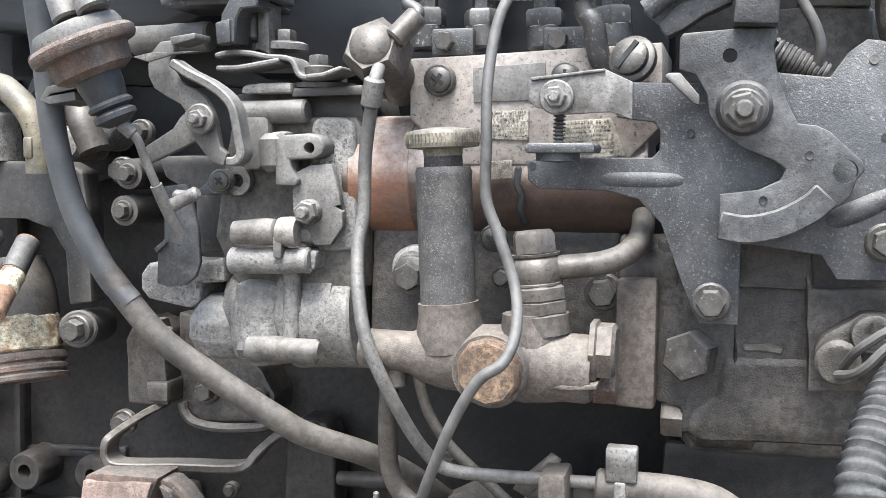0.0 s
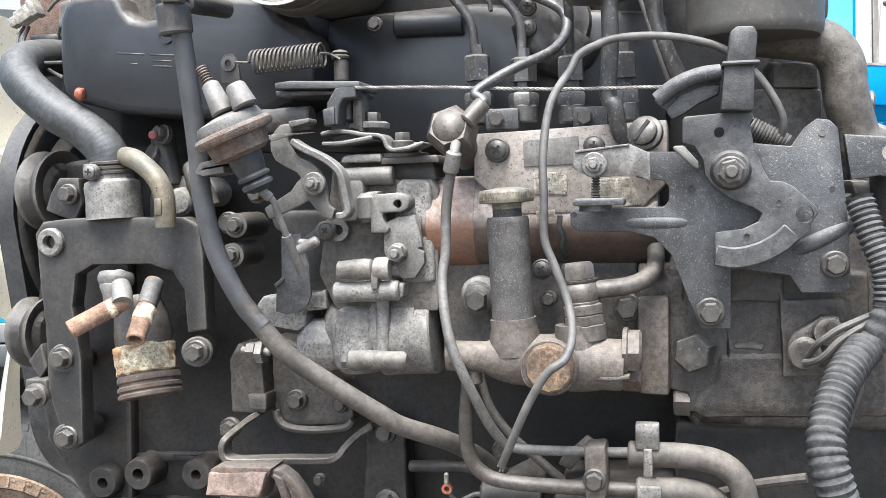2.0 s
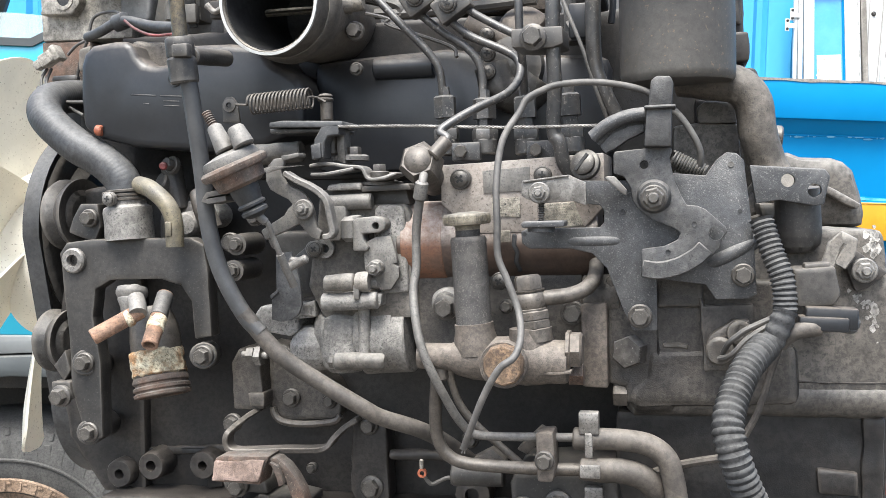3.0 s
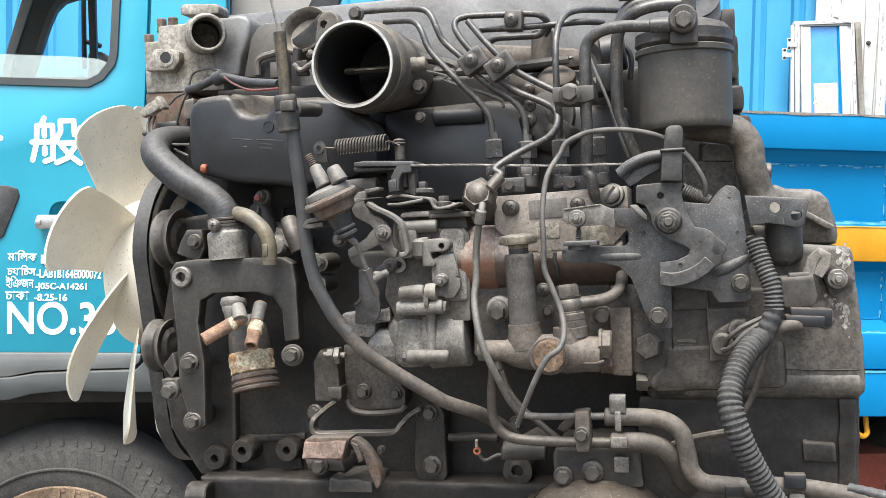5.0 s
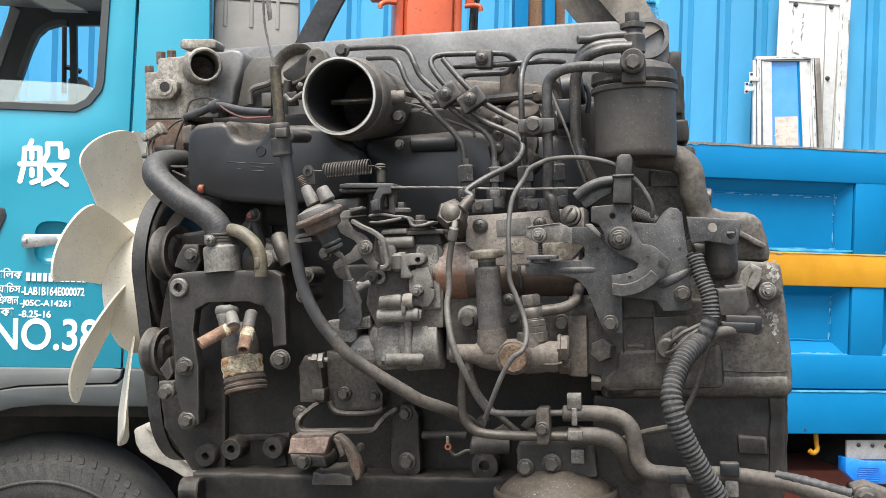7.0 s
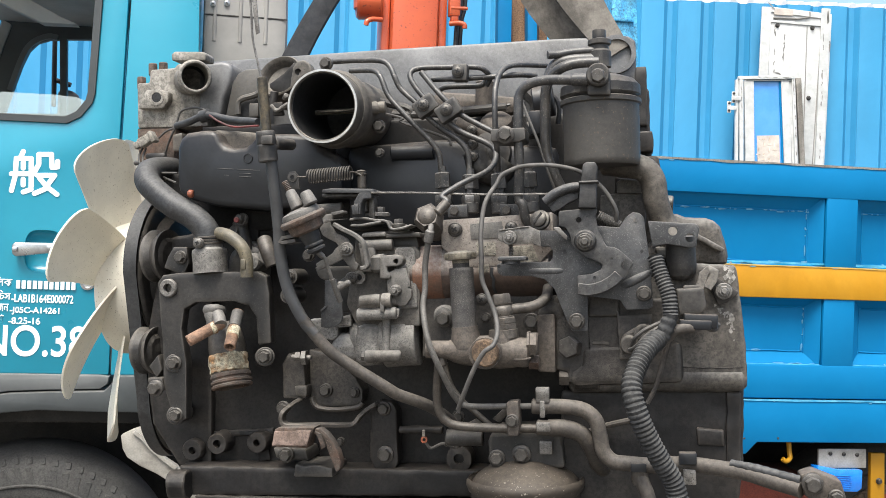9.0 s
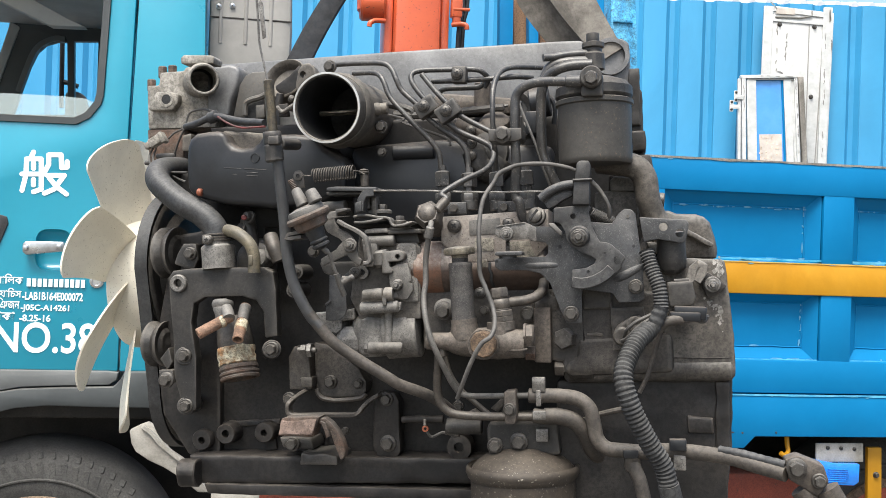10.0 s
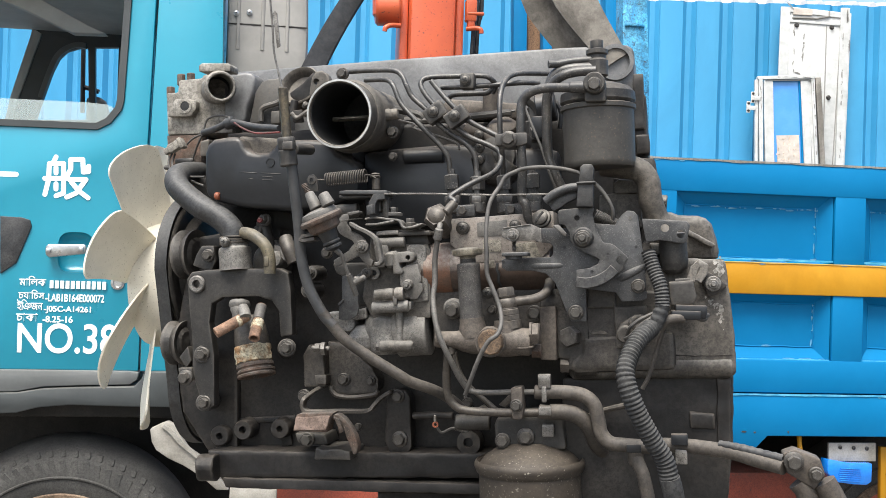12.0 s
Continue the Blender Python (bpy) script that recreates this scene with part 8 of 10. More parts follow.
# these three stay uncut; dark discs paint the shade inside them
for q, r in (((0.3281, -0.172, 0.0805), 0.0022), ((0.3059, -0.172, 0.0569), 0.0022), ((0.2675, -0.156, 0.0925), 0.0022)):
    add("drilled_hole", BORE, (lathe, q, FRONT, [(r, -0.001), (r, 0.0006), (r * 0.8, 0.0003), (0, 0.0003)], 20), parent=sel)
add("pivot_boss", GRIMY, (lathe, (0.295, -0.17, 0.1051), FRONT, [(0.0154, -0.004), (0.0144, 0.004), (0.0122, 0.009), (0, 0.009)], 32), parent=sel)
bolt(sel, (0.2949, -0.178, 0.1036), FRONT, 0.0165, "nut", BOLT, "pivot_nut", 1.2)
add("lever_stub", GRIMY, (prism, [(0.2907, -0.185, 0.1792), (0.3113, -0.185, 0.1793), (0.3104, -0.185, 0.1466), (0.2878, -0.185, 0.1476)], 0.024, 0.003), (prism, [(0.2946, -0.187, 0.2022), (0.2992, -0.187, 0.2059), (0.3106, -0.187, 0.2052), (0.313, -0.187, 0.1999), (0.3113, -0.187, 0.1791), (0.2919, -0.187, 0.1801)], 0.024, 0.003), parent=sel, label="square black lever stub")
add("stub_collar", GRIMY, (box, (0.3017, -0.176, 0.18), (0.026, 0.0275, 0.003)), parent=sel)
add("cable_quadrant", LEVER, (prism, [(0.2413, -0.165, 0.1593), (0.2458, -0.165, 0.164), (0.2665, -0.165, 0.1752), (0.288, -0.165, 0.1789), (0.289, -0.165, 0.168), (0.2662, -0.165, 0.163), (0.2527, -0.165, 0.1478), (0.242, -0.165, 0.1568)], 0.004, 0.001), (prism, [(0.2493, -0.168, 0.1502), (0.2592, -0.168, 0.1607), (0.276, -0.168, 0.1672), (0.2879, -0.168, 0.1678), (0.2877, -0.168, 0.1606), (0.2734, -0.168, 0.1545), (0.2625, -0.168, 0.1472), (0.254, -0.168, 0.1432)], 0.014, 0.003), (tube, [(0.2436, -0.17, 0.1577), (0.2571, -0.172, 0.1678), (0.2739, -0.172, 0.1742), (0.288, -0.17, 0.176)], 0.006, 10), parent=sel, label="grooved cable quadrant")
# dark disc coloured like the shade in a hole
add("drilled_hole", BORE, (lathe, (0.2674, -0.168, 0.1555), FRONT, [(0.0018, -0.001), (0.0018, 0.0006), (0, 0.0004)], 14), parent=sel)
# adjusting arm, screw and foot
arm = add("adjusting_arm", STEEL, (prism, [(0.1826, -0.185, 0.1187), (0.1836, -0.185, 0.1217), (0.2236, -0.185, 0.1257), (0.228, -0.185, 0.1235), (0.2383, -0.185, 0.1186), (0.2384, -0.185, 0.099), (0.2269, -0.185, 0.1031), (0.2017, -0.185, 0.1019), (0.1873, -0.185, 0.1056), (0.1827, -0.185, 0.109)], 0.004, 0.001), (prism, [(0.184, -0.187, 0.1218), (0.2238, -0.187, 0.1258), (0.2238, -0.187, 0.1243), (0.184, -0.187, 0.12)], 0.022, 0.001), label="dusty folded adjusting arm")
bolt(arm, (0.1982, -0.187, 0.111), FRONT, 0.0105, "nut", STEEL, "nut", 1.55)
add("set_screw", BOLT, (tube, [(0.1988, -0.178, 0.1033), (0.1985, -0.178, 0.095), (0.1985, -0.178, 0.0859)], 0.0028, 12, 6, 0.0008, 0.002), parent=arm)
add("screw_foot", LEVER, (prism, [(0.1828, -0.196, 0.0844), (0.1851, -0.196, 0.0867), (0.219, -0.196, 0.0866), (0.2202, -0.196, 0.0849), (0.2198, -0.196, 0.0813), (0.1836, -0.196, 0.0812)], 0.03, 0.002), (lathe, (0.1983, -0.18, 0.079), (0, 0, -1), [(0.012, -0.006), (0.012, 0.002), (0, 0.003)], 20), parent=arm)
# side arm with two holes
sa = add("side_arm", LEVER, (prism, [(0.3751, -0.15, 0.1295), (0.4364, -0.15, 0.1241), (0.4405, -0.15, 0.1182), (0.4354, -0.15, 0.0942), (0.4287, -0.15, 0.093), (0.3994, -0.15, 0.0988), (0.3802, -0.15, 0.0962)], 0.01, 0.0025), label="dark steel arm with two holes")
bored(sa, (0.4067, -0.15, 0.1154), (0, 1, 0), 0.0058, 0.05)
bored(sa, (0.428, -0.15, 0.1063), (0, 1, 0), 0.0058, 0.05)
n = 12
a, b = Vector((0.3096, -0.13, 0.1381)), Vector((0.3377, -0.12, 0.1241))
side = (b - a).cross(Vector((0, 1, 0))).normalized()
fw = Vector((0, 1, 0))
add("lever_spring", BOLT, (tube, [a.lerp(b, k / (n * 8)) + 0.0075 * (side * math.cos(k * 0.7854) + fw * math.sin(k * 0.7854)) for k in range(n * 8 + 1)], 0.0013, 6, 2), label="short coiled lever spring")

# ---- gear case, bell housing and starter ----
case = add("gear_case", CASE,
    (prism, [(0.2486, -0.118, 0.0331), (0.3979, -0.118, 0.0277), (0.399, -0.118, -0.0823), (0.2631, -0.118, -0.085), (0.2634, -0.118, -0.0693), (0.2481, -0.118, -0.0671)], 0.15, 0.008),
    (prism, [(0.2937, -0.126, 0.0377), (0.3332, -0.126, 0.0386), (0.3357, -0.126, 0.0094), (0.331, -0.126, 0.0049), (0.2955, -0.126, 0.0045)], 0.03, 0.005),
    (prism, [(0.3324, -0.13, 0.0132), (0.3356, -0.13, 0.0056), (0.3781, -0.13, 0.0072), (0.3803, -0.13, -0.0495), (0.3346, -0.13, -0.0525)], 0.03, 0.004),
    (prism, [(0.2656, -0.1195, -0.0705), (0.2657, -0.1195, -0.0855), (0.2769, -0.1195, -0.09), (0.417, -0.1195, -0.0846), (0.4159, -0.1195, -0.0299), (0.2843, -0.1195, -0.034), (0.2806, -0.1195, -0.059)], 0.1, 0.012),
    (cyl, (0.268, -0.1, -0.0775), (0.31, -0.1, -0.0768), 0.0195, None, 28, 0.005),
    (cyl, (0.2262, -0.1, 0.012), (0.2609, -0.1, 0.0131), 0.021), (cyl, (0.2347, -0.1, -0.0407), (0.264, -0.1, -0.0391), 0.017), label="dusty dark cast gear case")
add("case_mark", CASE, (band, [(0.2991, -0.12, -0.0309), (0.3126, -0.12, -0.0307), (0.321, -0.12, -0.0321)], 0.004, 0.006), parent=case)
for x in (0.0, 0.0408):
    add("case_seam", BLOCK, (band, [(0.2936 + x, -0.1195, 0.0018), (0.2952 + x, -0.1195, -0.0538)], 0.0022, 0.004), parent=case)
bolt(case, (0.2675, -0.108, -0.0783), (-1, 0, 0), 0.0215, "hex", PIPE, "end_bolt", 0)
add("plug_head", BOLT, (lathe, (0.2717, -0.12, -0.036), (-0.3, -1, 0.05), [(0.0152, 0), (0.0152, 0.016), (0.0138, 0.0175), (0, 0.0178)], 6, 0.4), parent=case, label="brown hex plug")
sens = add("sensor_boss", CASE, (prism, [(0.3359, -0.14, -0.028), (0.3404, -0.14, -0.0193), (0.3602, -0.14, -0.0048), (0.374, -0.14, -0.005), (0.3747, -0.14, -0.0225), (0.3597, -0.14, -0.0351), (0.3507, -0.14, -0.0433), (0.3411, -0.14, -0.0413)], 0.02, 0.005), (lathe, (0.3482, -0.142, -0.0324), FRONT, [(0.0125, 0), (0.0125, 0.007), (0.0105, 0.009), (0, 0.009)], 24), (lathe, (0.3653, -0.142, -0.0152), FRONT, [(0.0105, 0), (0.0105, 0.008), (0.007, 0.009), (0, 0.007)], 24), label="two-wire sensor on a boss")
add("sensor_lead", WIRE, (tube, [(0.3505, -0.153, -0.0323), (0.3549, -0.165, -0.0224), (0.3617, -0.168, -0.0159), (0.3707, -0.168, -0.0097), (0.3915, -0.165, -0.0005)], 0.0026, 8), parent=sens)
add("sensor_lead", WIRE, (tube, [(0.3476, -0.153, -0.0375), (0.3538, -0.165, -0.0342), (0.3604, -0.17, -0.0284), (0.3705, -0.17, -0.0178), (0.3937, -0.165, -0.0029)], 0.0026, 8), parent=sens)
bell = add("bell_housing", BELL,
    (prism, [(0.3562, -0.11, 0.0769), (0.4445, -0.11, 0.0725), (0.4879, -0.11, 0.0699), (0.4917, -0.11, 0.0432), (0.4965, -0.11, -0.0136), (0.4992, -0.11, -0.0636), (0.4988, -0.11, -0.0803), (0.3518, -0.11, -0.0801)], 0.34, 0.008),
    (prism, [(0.4059, -0.05, 0.1477), (0.4279, -0.05, 0.1387), (0.4676, -0.05, 0.1347), (0.4753, -0.05, 0.1222), (0.4823, -0.05, 0.0974), (0.4856, -0.05, 0.07), (0.3573, -0.05, 0.0735)], 0.28, 0.012),
    (prism, [(0.4392, -0.07, 0.1159), (0.4783, -0.07, 0.0922), (0.4733, -0.07, 0.0878), (0.439, -0.07, 0.1073)], 0.04, 0.004), label="grey dusty bell housing")
add("case_ridge", BELL, (cyl, (0.2647, -0.0965, -0.0823), (0.4986, -0.0965, -0.0811), 0.0169, None, 28, 0.006), parent=bell, label="rounded dusty lower edge of the casing")
add("joint_line", BLOCK, (band, [(0.3878, -0.1112, -0.0631), (0.4396, -0.1112, -0.0654), (0.4945, -0.1112, -0.0649)], 0.0016, 0.003), parent=bell)
add("lower_case", BLOCK, (prism, [(0.2533, -0.09, -0.0985), (0.4967, -0.09, -0.0914), (0.4921, -0.09, -0.1945), (0.4826, -0.09, -0.2818), (0.2482, -0.09, -0.2868)], 0.3, 0.008), (prism, [(0.433, -0.096, -0.146), (0.468, -0.096, -0.15), (0.47, -0.096, -0.172), (0.435, -0.096, -0.17)], 0.03, 0.006), (prism, [(0.4732, -0.096, -0.0987), (0.4923, -0.096, -0.0988), (0.4892, -0.096, -0.2013), (0.47, -0.096, -0.2016)], 0.03, 0.006), parent=bell)
rng = random.Random(7)
edge_x = 0.4889
for (a, b, spread_, count) in (((0.4795, -0.1105, 0.0652), (0.4904, -0.1105, 0.0465), 0.012, 26), ((0.4655, -0.1105, 0.0203), (0.4892, -0.1105, -0.0202), 0.008, 30)):
    bm = bmesh.new()
    for k in range(count):
        p = Vector(a).lerp(Vector(b), rng.random()) + Vector((rng.gauss(0, spread_ * 0.5), 0, rng.gauss(0, spread_ * 0.6)))
        p.x = min(p.x, edge_x - 0.004 - 0.006 * rng.random())
        r = rng.uniform(0.0008, 0.0032)
        n = rng.randint(5, 8)
        prism(bm, [p + Vector((r * rng.uniform(0.5, 1.3) * math.cos(6.283 * j / n), 0, r * rng.uniform(0.6, 1.8) * math.sin(6.283 * j / n))) for j in range(n)], 0.002, 0)
    tagged(part("flaking_paint", bm, FLAKE, bell, "flakes of old pale paint"), kind="stuff")
add("bell_flange", BLOCK, (prism, [(0.452, -0.125, 0.0478), (0.4648, -0.125, 0.0525), (0.4772, -0.125, 0.044), (0.4905, -0.125, 0.0338), (0.4734, -0.125, 0.0209), (0.4639, -0.125, 0.0171)], 0.03, 0.004), parent=bell)
bolt(bell, (0.4704, -0.128, 0.036), FRONT, 0.0135, "nut", STEEL, "bolt", 1.4)
add("slotted_lug", BELL, (band, [(0.4398, -0.135, 0.0402), (0.445, -0.135, 0.0582), (0.4522, -0.135, 0.0653), (0.4593, -0.135, 0.0611), (0.4575, -0.135, 0.053), (0.4493, -0.135, 0.04)], 0.011, 0.005), parent=bell)
add("starter_motor", IRON, (lathe, (0.4172, -0.12, 0.0887), (0.05, 0.1, -1), [(0.0195, -0.02), (0.0195, 0.02), (0.0175, 0.03), (0.011, 0.036), (0, 0.038)], 32), (prism, [(0.3831, -0.12, 0.0971), (0.4323, -0.12, 0.092), (0.4322, -0.12, 0.0784), (0.3876, -0.12, 0.0795)], 0.06, 0.01), (cyl, (0.3872, -0.1, 0.0868), (0.3966, -0.1, 0.0559), 0.012), label="black starter motor end")
conn = add("connector_box", IRON, (prism, [(0.4089, -0.16, 0.0402), (0.4427, -0.16, 0.0421), (0.4465, -0.16, 0.0189), (0.4412, -0.16, 0.0085), (0.4119, -0.16, 0.0076)], 0.04, 0.005), (prism, [(0.4182, -0.158, 0.0446), (0.4386, -0.158, 0.0454), (0.4384, -0.158, 0.0388), (0.418, -0.158, 0.0393)], 0.02, 0.003), label="dusty black plastic connector box")
add("plug", PLASTIC, (box, (0.4381, -0.16, -0.0009), (0.042, 0.02, 0.018), (0, 3, 0)), (box, (0.4313, -0.165, -0.0053), (0.04, 0.02, 0.012), (0, 3, 0)), parent=conn)
add("plug_wire", WIRE, (tube, [(0.4457, -0.16, -0.0059), (0.4551, -0.158, -0.0068), (0.4612, -0.15, -0.0062)], 0.003, 8), (tube, [(0.444, -0.16, -0.0091), (0.4552, -0.155, -0.0128), (0.4606, -0.15, -0.0075)], 0.003, 8), parent=conn)
add("taped_branch", HOSE, (tube, [(0.3963, -0.17, -0.0222), (0.4056, -0.175, -0.0122), (0.4183, -0.172, -0.0094), (0.4279, -0.168, -0.0089)], 0.0068, 12))
add("side_tube", HOSE, (tube, [(0.4032, -0.12, 0.0085), (0.4025, -0.13, -0.0175), (0.3912, -0.13, -0.0542), (0.3806, -0.13, -0.0876), (0.369, -0.13, -0.1104)], 0.0032, 8))
add("conduit", CONDUIT, (tube, [(0.3832, -0.165, 0.0831), (0.3906, -0.172, 0.0571), (0.3989, -0.178, 0.0314), (0.4002, -0.18, 0.0058)], 0.0095, 20, 6, 0.0008, 0.0044), label="grey ribbed wiring conduit")
add("conduit_tape", CONDUIT, (tube, [(0.4003, -0.18, 0.0074), (0.3962, -0.182, -0.0036), (0.3896, -0.182, -0.0179), (0.3799, -0.182, -0.0306)], 0.0098, 16, 6, 0.0007, 0.009))
add("conduit", CONDUIT, (tube, [(0.3834, -0.185, -0.022), (0.3671, -0.21, -0.0364), (0.3547, -0.235, -0.0582), (0.3502, -0.25, -0.0768), (0.3546, -0.255, -0.0989), (0.365, -0.25, -0.1285), (0.3808, -0.24, -0.1618), (0.397, -0.23, -0.1918), (0.4033, -0.225, -0.2212)], 0.0123, 24, 6, 0.0007, 0.0057), label="grey ribbed wiring conduit")
add("conduit_end", CONDUIT, (tube, [(0.4027, -0.226, -0.2153), (0.4071, -0.222, -0.2375), (0.4082, -0.22, -0.2537)], 0.0136, 16))
add("exhaust_hose", ELBOW, (tube, [(0.3194, -0.06, 0.2166), (0.347, -0.07, 0.2114), (0.3707, -0.075, 0.2056), (0.3838, -0.075, 0.1893), (0.3881, -0.075, 0.1594), (0.3976, -0.07, 0.1278), (0.4139, -0.08, 0.0962)], 0.0176, 20), label="thick grey-black rubber elbow hose")
add("hose_stub", BOLT, (cyl, (0.4011, -0.05, 0.1574), (0.4113, -0.05, 0.1563), 0.012))

add("rear_web", BLOCK, (prism, [(0.338, 0.0, 0.2104), (0.4003, 0.0, 0.1994), (0.4015, 0.0, 0.0893), (0.3391, 0.0, 0.0909)], 0.1, 0.006))

# ---- fuel filter ----
fa, fb = Vector((0.3164, -0.1, 0.2126)), Vector((0.3163, -0.1, 0.2942))
fx = fb - fa
FRr = 0.0518
filt = new("fuel_filter")
filt.parent = engine
filt["label"] = "black fuel filter canister with banjo fittings"
L = fx.length
add("can", CAN, (lathe, fa, fx, [(0, -0.005), (FRr * 0.93, -0.0045), (FRr * 0.985, -0.0015), (FRr, 0.004), (FRr, L * 0.95), (FRr * 1.06, L * 0.97), (FRr * 1.06, L * 1.04), (FRr, L * 1.06)], 48), parent=filt, label="dusty black filter can")
add("filter_head", IRON, (lathe, fa + fx * 1.07, fx, [(FRr * 0.98, 0), (FRr * 1.05, 0.004), (FRr * 1.04, 0.016), (FRr * 0.9, 0.024), (FRr * 0.6, 0.03), (0, 0.031)], 40), (prism, [(0.3026, -0.165, 0.3267), (0.3316, -0.165, 0.3243), (0.3315, -0.165, 0.2947), (0.3017, -0.165, 0.2957)], 0.06, 0.006), parent=filt)
add("banjo_eye", IRON, (lathe, (0.3163, -0.16, 0.3201), FRONT, [(0.0152, -0.02), (0.0152, 0.014), (0.0135, 0.016), (0, 0.016)], 28), parent=filt)
bolt(filt, (0.3164, -0.174, 0.3173), FRONT, 0.016, "hex", BOLT, "bolt", 1.2)
add("filter_pipe", DARK_PIPE, (tube, [(0.3023, -0.165, 0.3163), (0.2817, -0.16, 0.3176), (0.2474, -0.15, 0.321), (0.2231, -0.145, 0.3172), (0.2101, -0.14, 0.3044), (0.208, -0.14, 0.2803), (0.2071, -0.138, 0.2428), (0.2074, -0.135, 0.2053), (0.2049, -0.13, 0.1677), (0.21, -0.13, 0.1567), (0.2129, -0.125, 0.1388), (0.2187, -0.12, 0.1284)], 0.0067, 16), parent=filt)
add("pipe_union", DARK_PIPE, (cyl, (0.2817, -0.16, 0.3176), (0.3048, -0.165, 0.3161), 0.0082), parent=filt)
add("filter_pipe", DARK_PIPE, (tube, [(0.3152, -0.1, 0.3511), (0.2883, -0.1, 0.3515), (0.2665, -0.1, 0.347), (0.2509, -0.095, 0.3369), (0.2417, -0.09, 0.3191), (0.2393, -0.085, 0.281), (0.2397, -0.08, 0.2339), (0.2473, -0.08, 0.2081), (0.26, -0.075, 0.1797)], 0.0073, 16), parent=filt)
add("filter_fitting", IRON, (lathe, (0.3159, -0.08, 0.3572), (0, 0, 1), [(0.016, -0.01), (0.016, 0.012), (0.013, 0.015), (0.013, 0.02), (0.016, 0.022), (0.016, 0.028), (0.0095, 0.03), (0.0095, 0.042), (0, 0.043)], 20), parent=filt)
add("spare_arm", DARK_PIPE, (tube, [(0.3106, -0.085, 0.3707), (0.283, -0.09, 0.3694), (0.2594, -0.095, 0.366), (0.2459, -0.1, 0.365)], 0.0055, 12), (tube, [(0.3142, -0.085, 0.3584), (0.2748, -0.09, 0.3579), (0.2546, -0.09, 0.3511), (0.2461, -0.09, 0.3355)], 0.0085, 12), parent=filt)
add("thin_lead", WIRE, (tube, [(0.206, -0.07, 0.307), (0.2142, -0.075, 0.2842), (0.2289, -0.08, 0.2458), (0.2406, -0.085, 0.208), (0.2498, -0.08, 0.1813)], 0.002, 8), parent=filt)
add("lead_plug", PLASTIC, (box, (0.2225, -0.04, 0.2802), (0.02, 0.02, 0.034)), (cyl, (0.2174, -0.02, 0.313), (0.2468, -0.02, 0.3167), 0.024), parent=filt)

# ---- injector pipes with their clamps ----
ip = 0.0041
for pts in (
    [(-0.0887, -0.02, 0.3915), (-0.0469, -0.03, 0.389), (-0.0079, -0.04, 0.3843), (0.0078, -0.045, 0.3747), (0.017, -0.05, 0.3556), (0.0257, -0.05, 0.3385), (0.0505, -0.055, 0.315)],
    [(-0.0571, -0.03, 0.3739), (-0.0194, -0.04, 0.3701), (-0.0046, -0.05, 0.3573), (0.008, -0.055, 0.3285), (0.0357, -0.06, 0.296), (0.0679, -0.06, 0.2614), (0.0818, -0.058, 0.2401), (0.0847, -0.056, 0.2136)],
    [(0.148, -0.02, 0.342), (0.1545, -0.025, 0.3525), (0.1493, -0.035, 0.3613), (0.1368, -0.04, 0.3663), (0.0987, -0.045, 0.3673), (0.0603, -0.05, 0.3676), (0.0436, -0.055, 0.3629), (0.0436, -0.06, 0.3487), (0.0618, -0.064, 0.323), (0.0793, -0.064, 0.3085)],
    [(0.0509, -0.057, 0.3146), (0.0635, -0.062, 0.2967), (0.0864, -0.06, 0.2764), (0.1093, -0.058, 0.2605), (0.122, -0.057, 0.2451), (0.1258, -0.056, 0.2289), (0.1258, -0.056, 0.2128)],
    [(0.0582, -0.058, 0.3603), (0.074, -0.062, 0.34), (0.0948, -0.066, 0.3158), (0.1149, -0.066, 0.2954), (0.1379, -0.066, 0.2808), (0.1641, -0.07, 0.2661)],
    [(0.0792, -0.064, 0.307), (0.0935, -0.064, 0.2885), (0.1166, -0.064, 0.2694), (0.1515, -0.066, 0.2524), (0.1645, -0.068, 0.2413), (0.1669, -0.08, 0.2241), (0.1576, -0.1, 0.2071), (0.1348, -0.12, 0.1941), (0.1144, -0.135, 0.1815), (0.1019, -0.145, 0.1705), (0.1097, -0.15, 0.163), (0.0959, -0.155, 0.1499)],
    [(0.0679, -0.03, 0.3539), (0.1084, -0.035, 0.3518), (0.1558, -0.03, 0.3529), (0.1963, -0.02, 0.3554), (0.2197, 0, 0.3566)],
    [(0.0727, -0.01, 0.339), (0.0862, -0.015, 0.3441), (0.1178, -0.02, 0.3428), (0.1405, -0.02, 0.3432), (0.1499, -0.02, 0.3523)],
    [(0.1677, -0.056, 0.209), (0.1689, -0.07, 0.2365), (0.1682, -0.08, 0.2639), (0.168, -0.08, 0.301), (0.1686, -0.07, 0.3312), (0.1747, -0.05, 0.3562), (0.1889, -0.03, 0.3679), (0.2128, 0, 0.373), (0.2406, 0.03, 0.376)]):
    add("injector_pipe", DARK_PIPE, (tube, pts, ip, 12), label="thin black steel injector pipe")
for q, sc in (((0.1018, -0.152, 0.1566), 1),):
    add("pipe_gland", PIPE, (cyl, (0.1097, -0.15, 0.1622), (0.0969, -0.158, 0.1471), 0.007))
for c, rot, w in (((0.067, -0.07, 0.3076), -32, 0.034), ((0.1007, -0.072, 0.299), -32, 0.036), ((0.1151, -0.05, 0.3567), 3, 0.022)):
    cl = add("pipe_clamp", IRON, (box, c, (w, 0.022, 0.025), (0, rot, 0), 0.003))
    bolt(cl, Vector(c) + Vector((-0.002, -0.012, 0)), FRONT, 0.0115, "cross", BOLT, "screw")
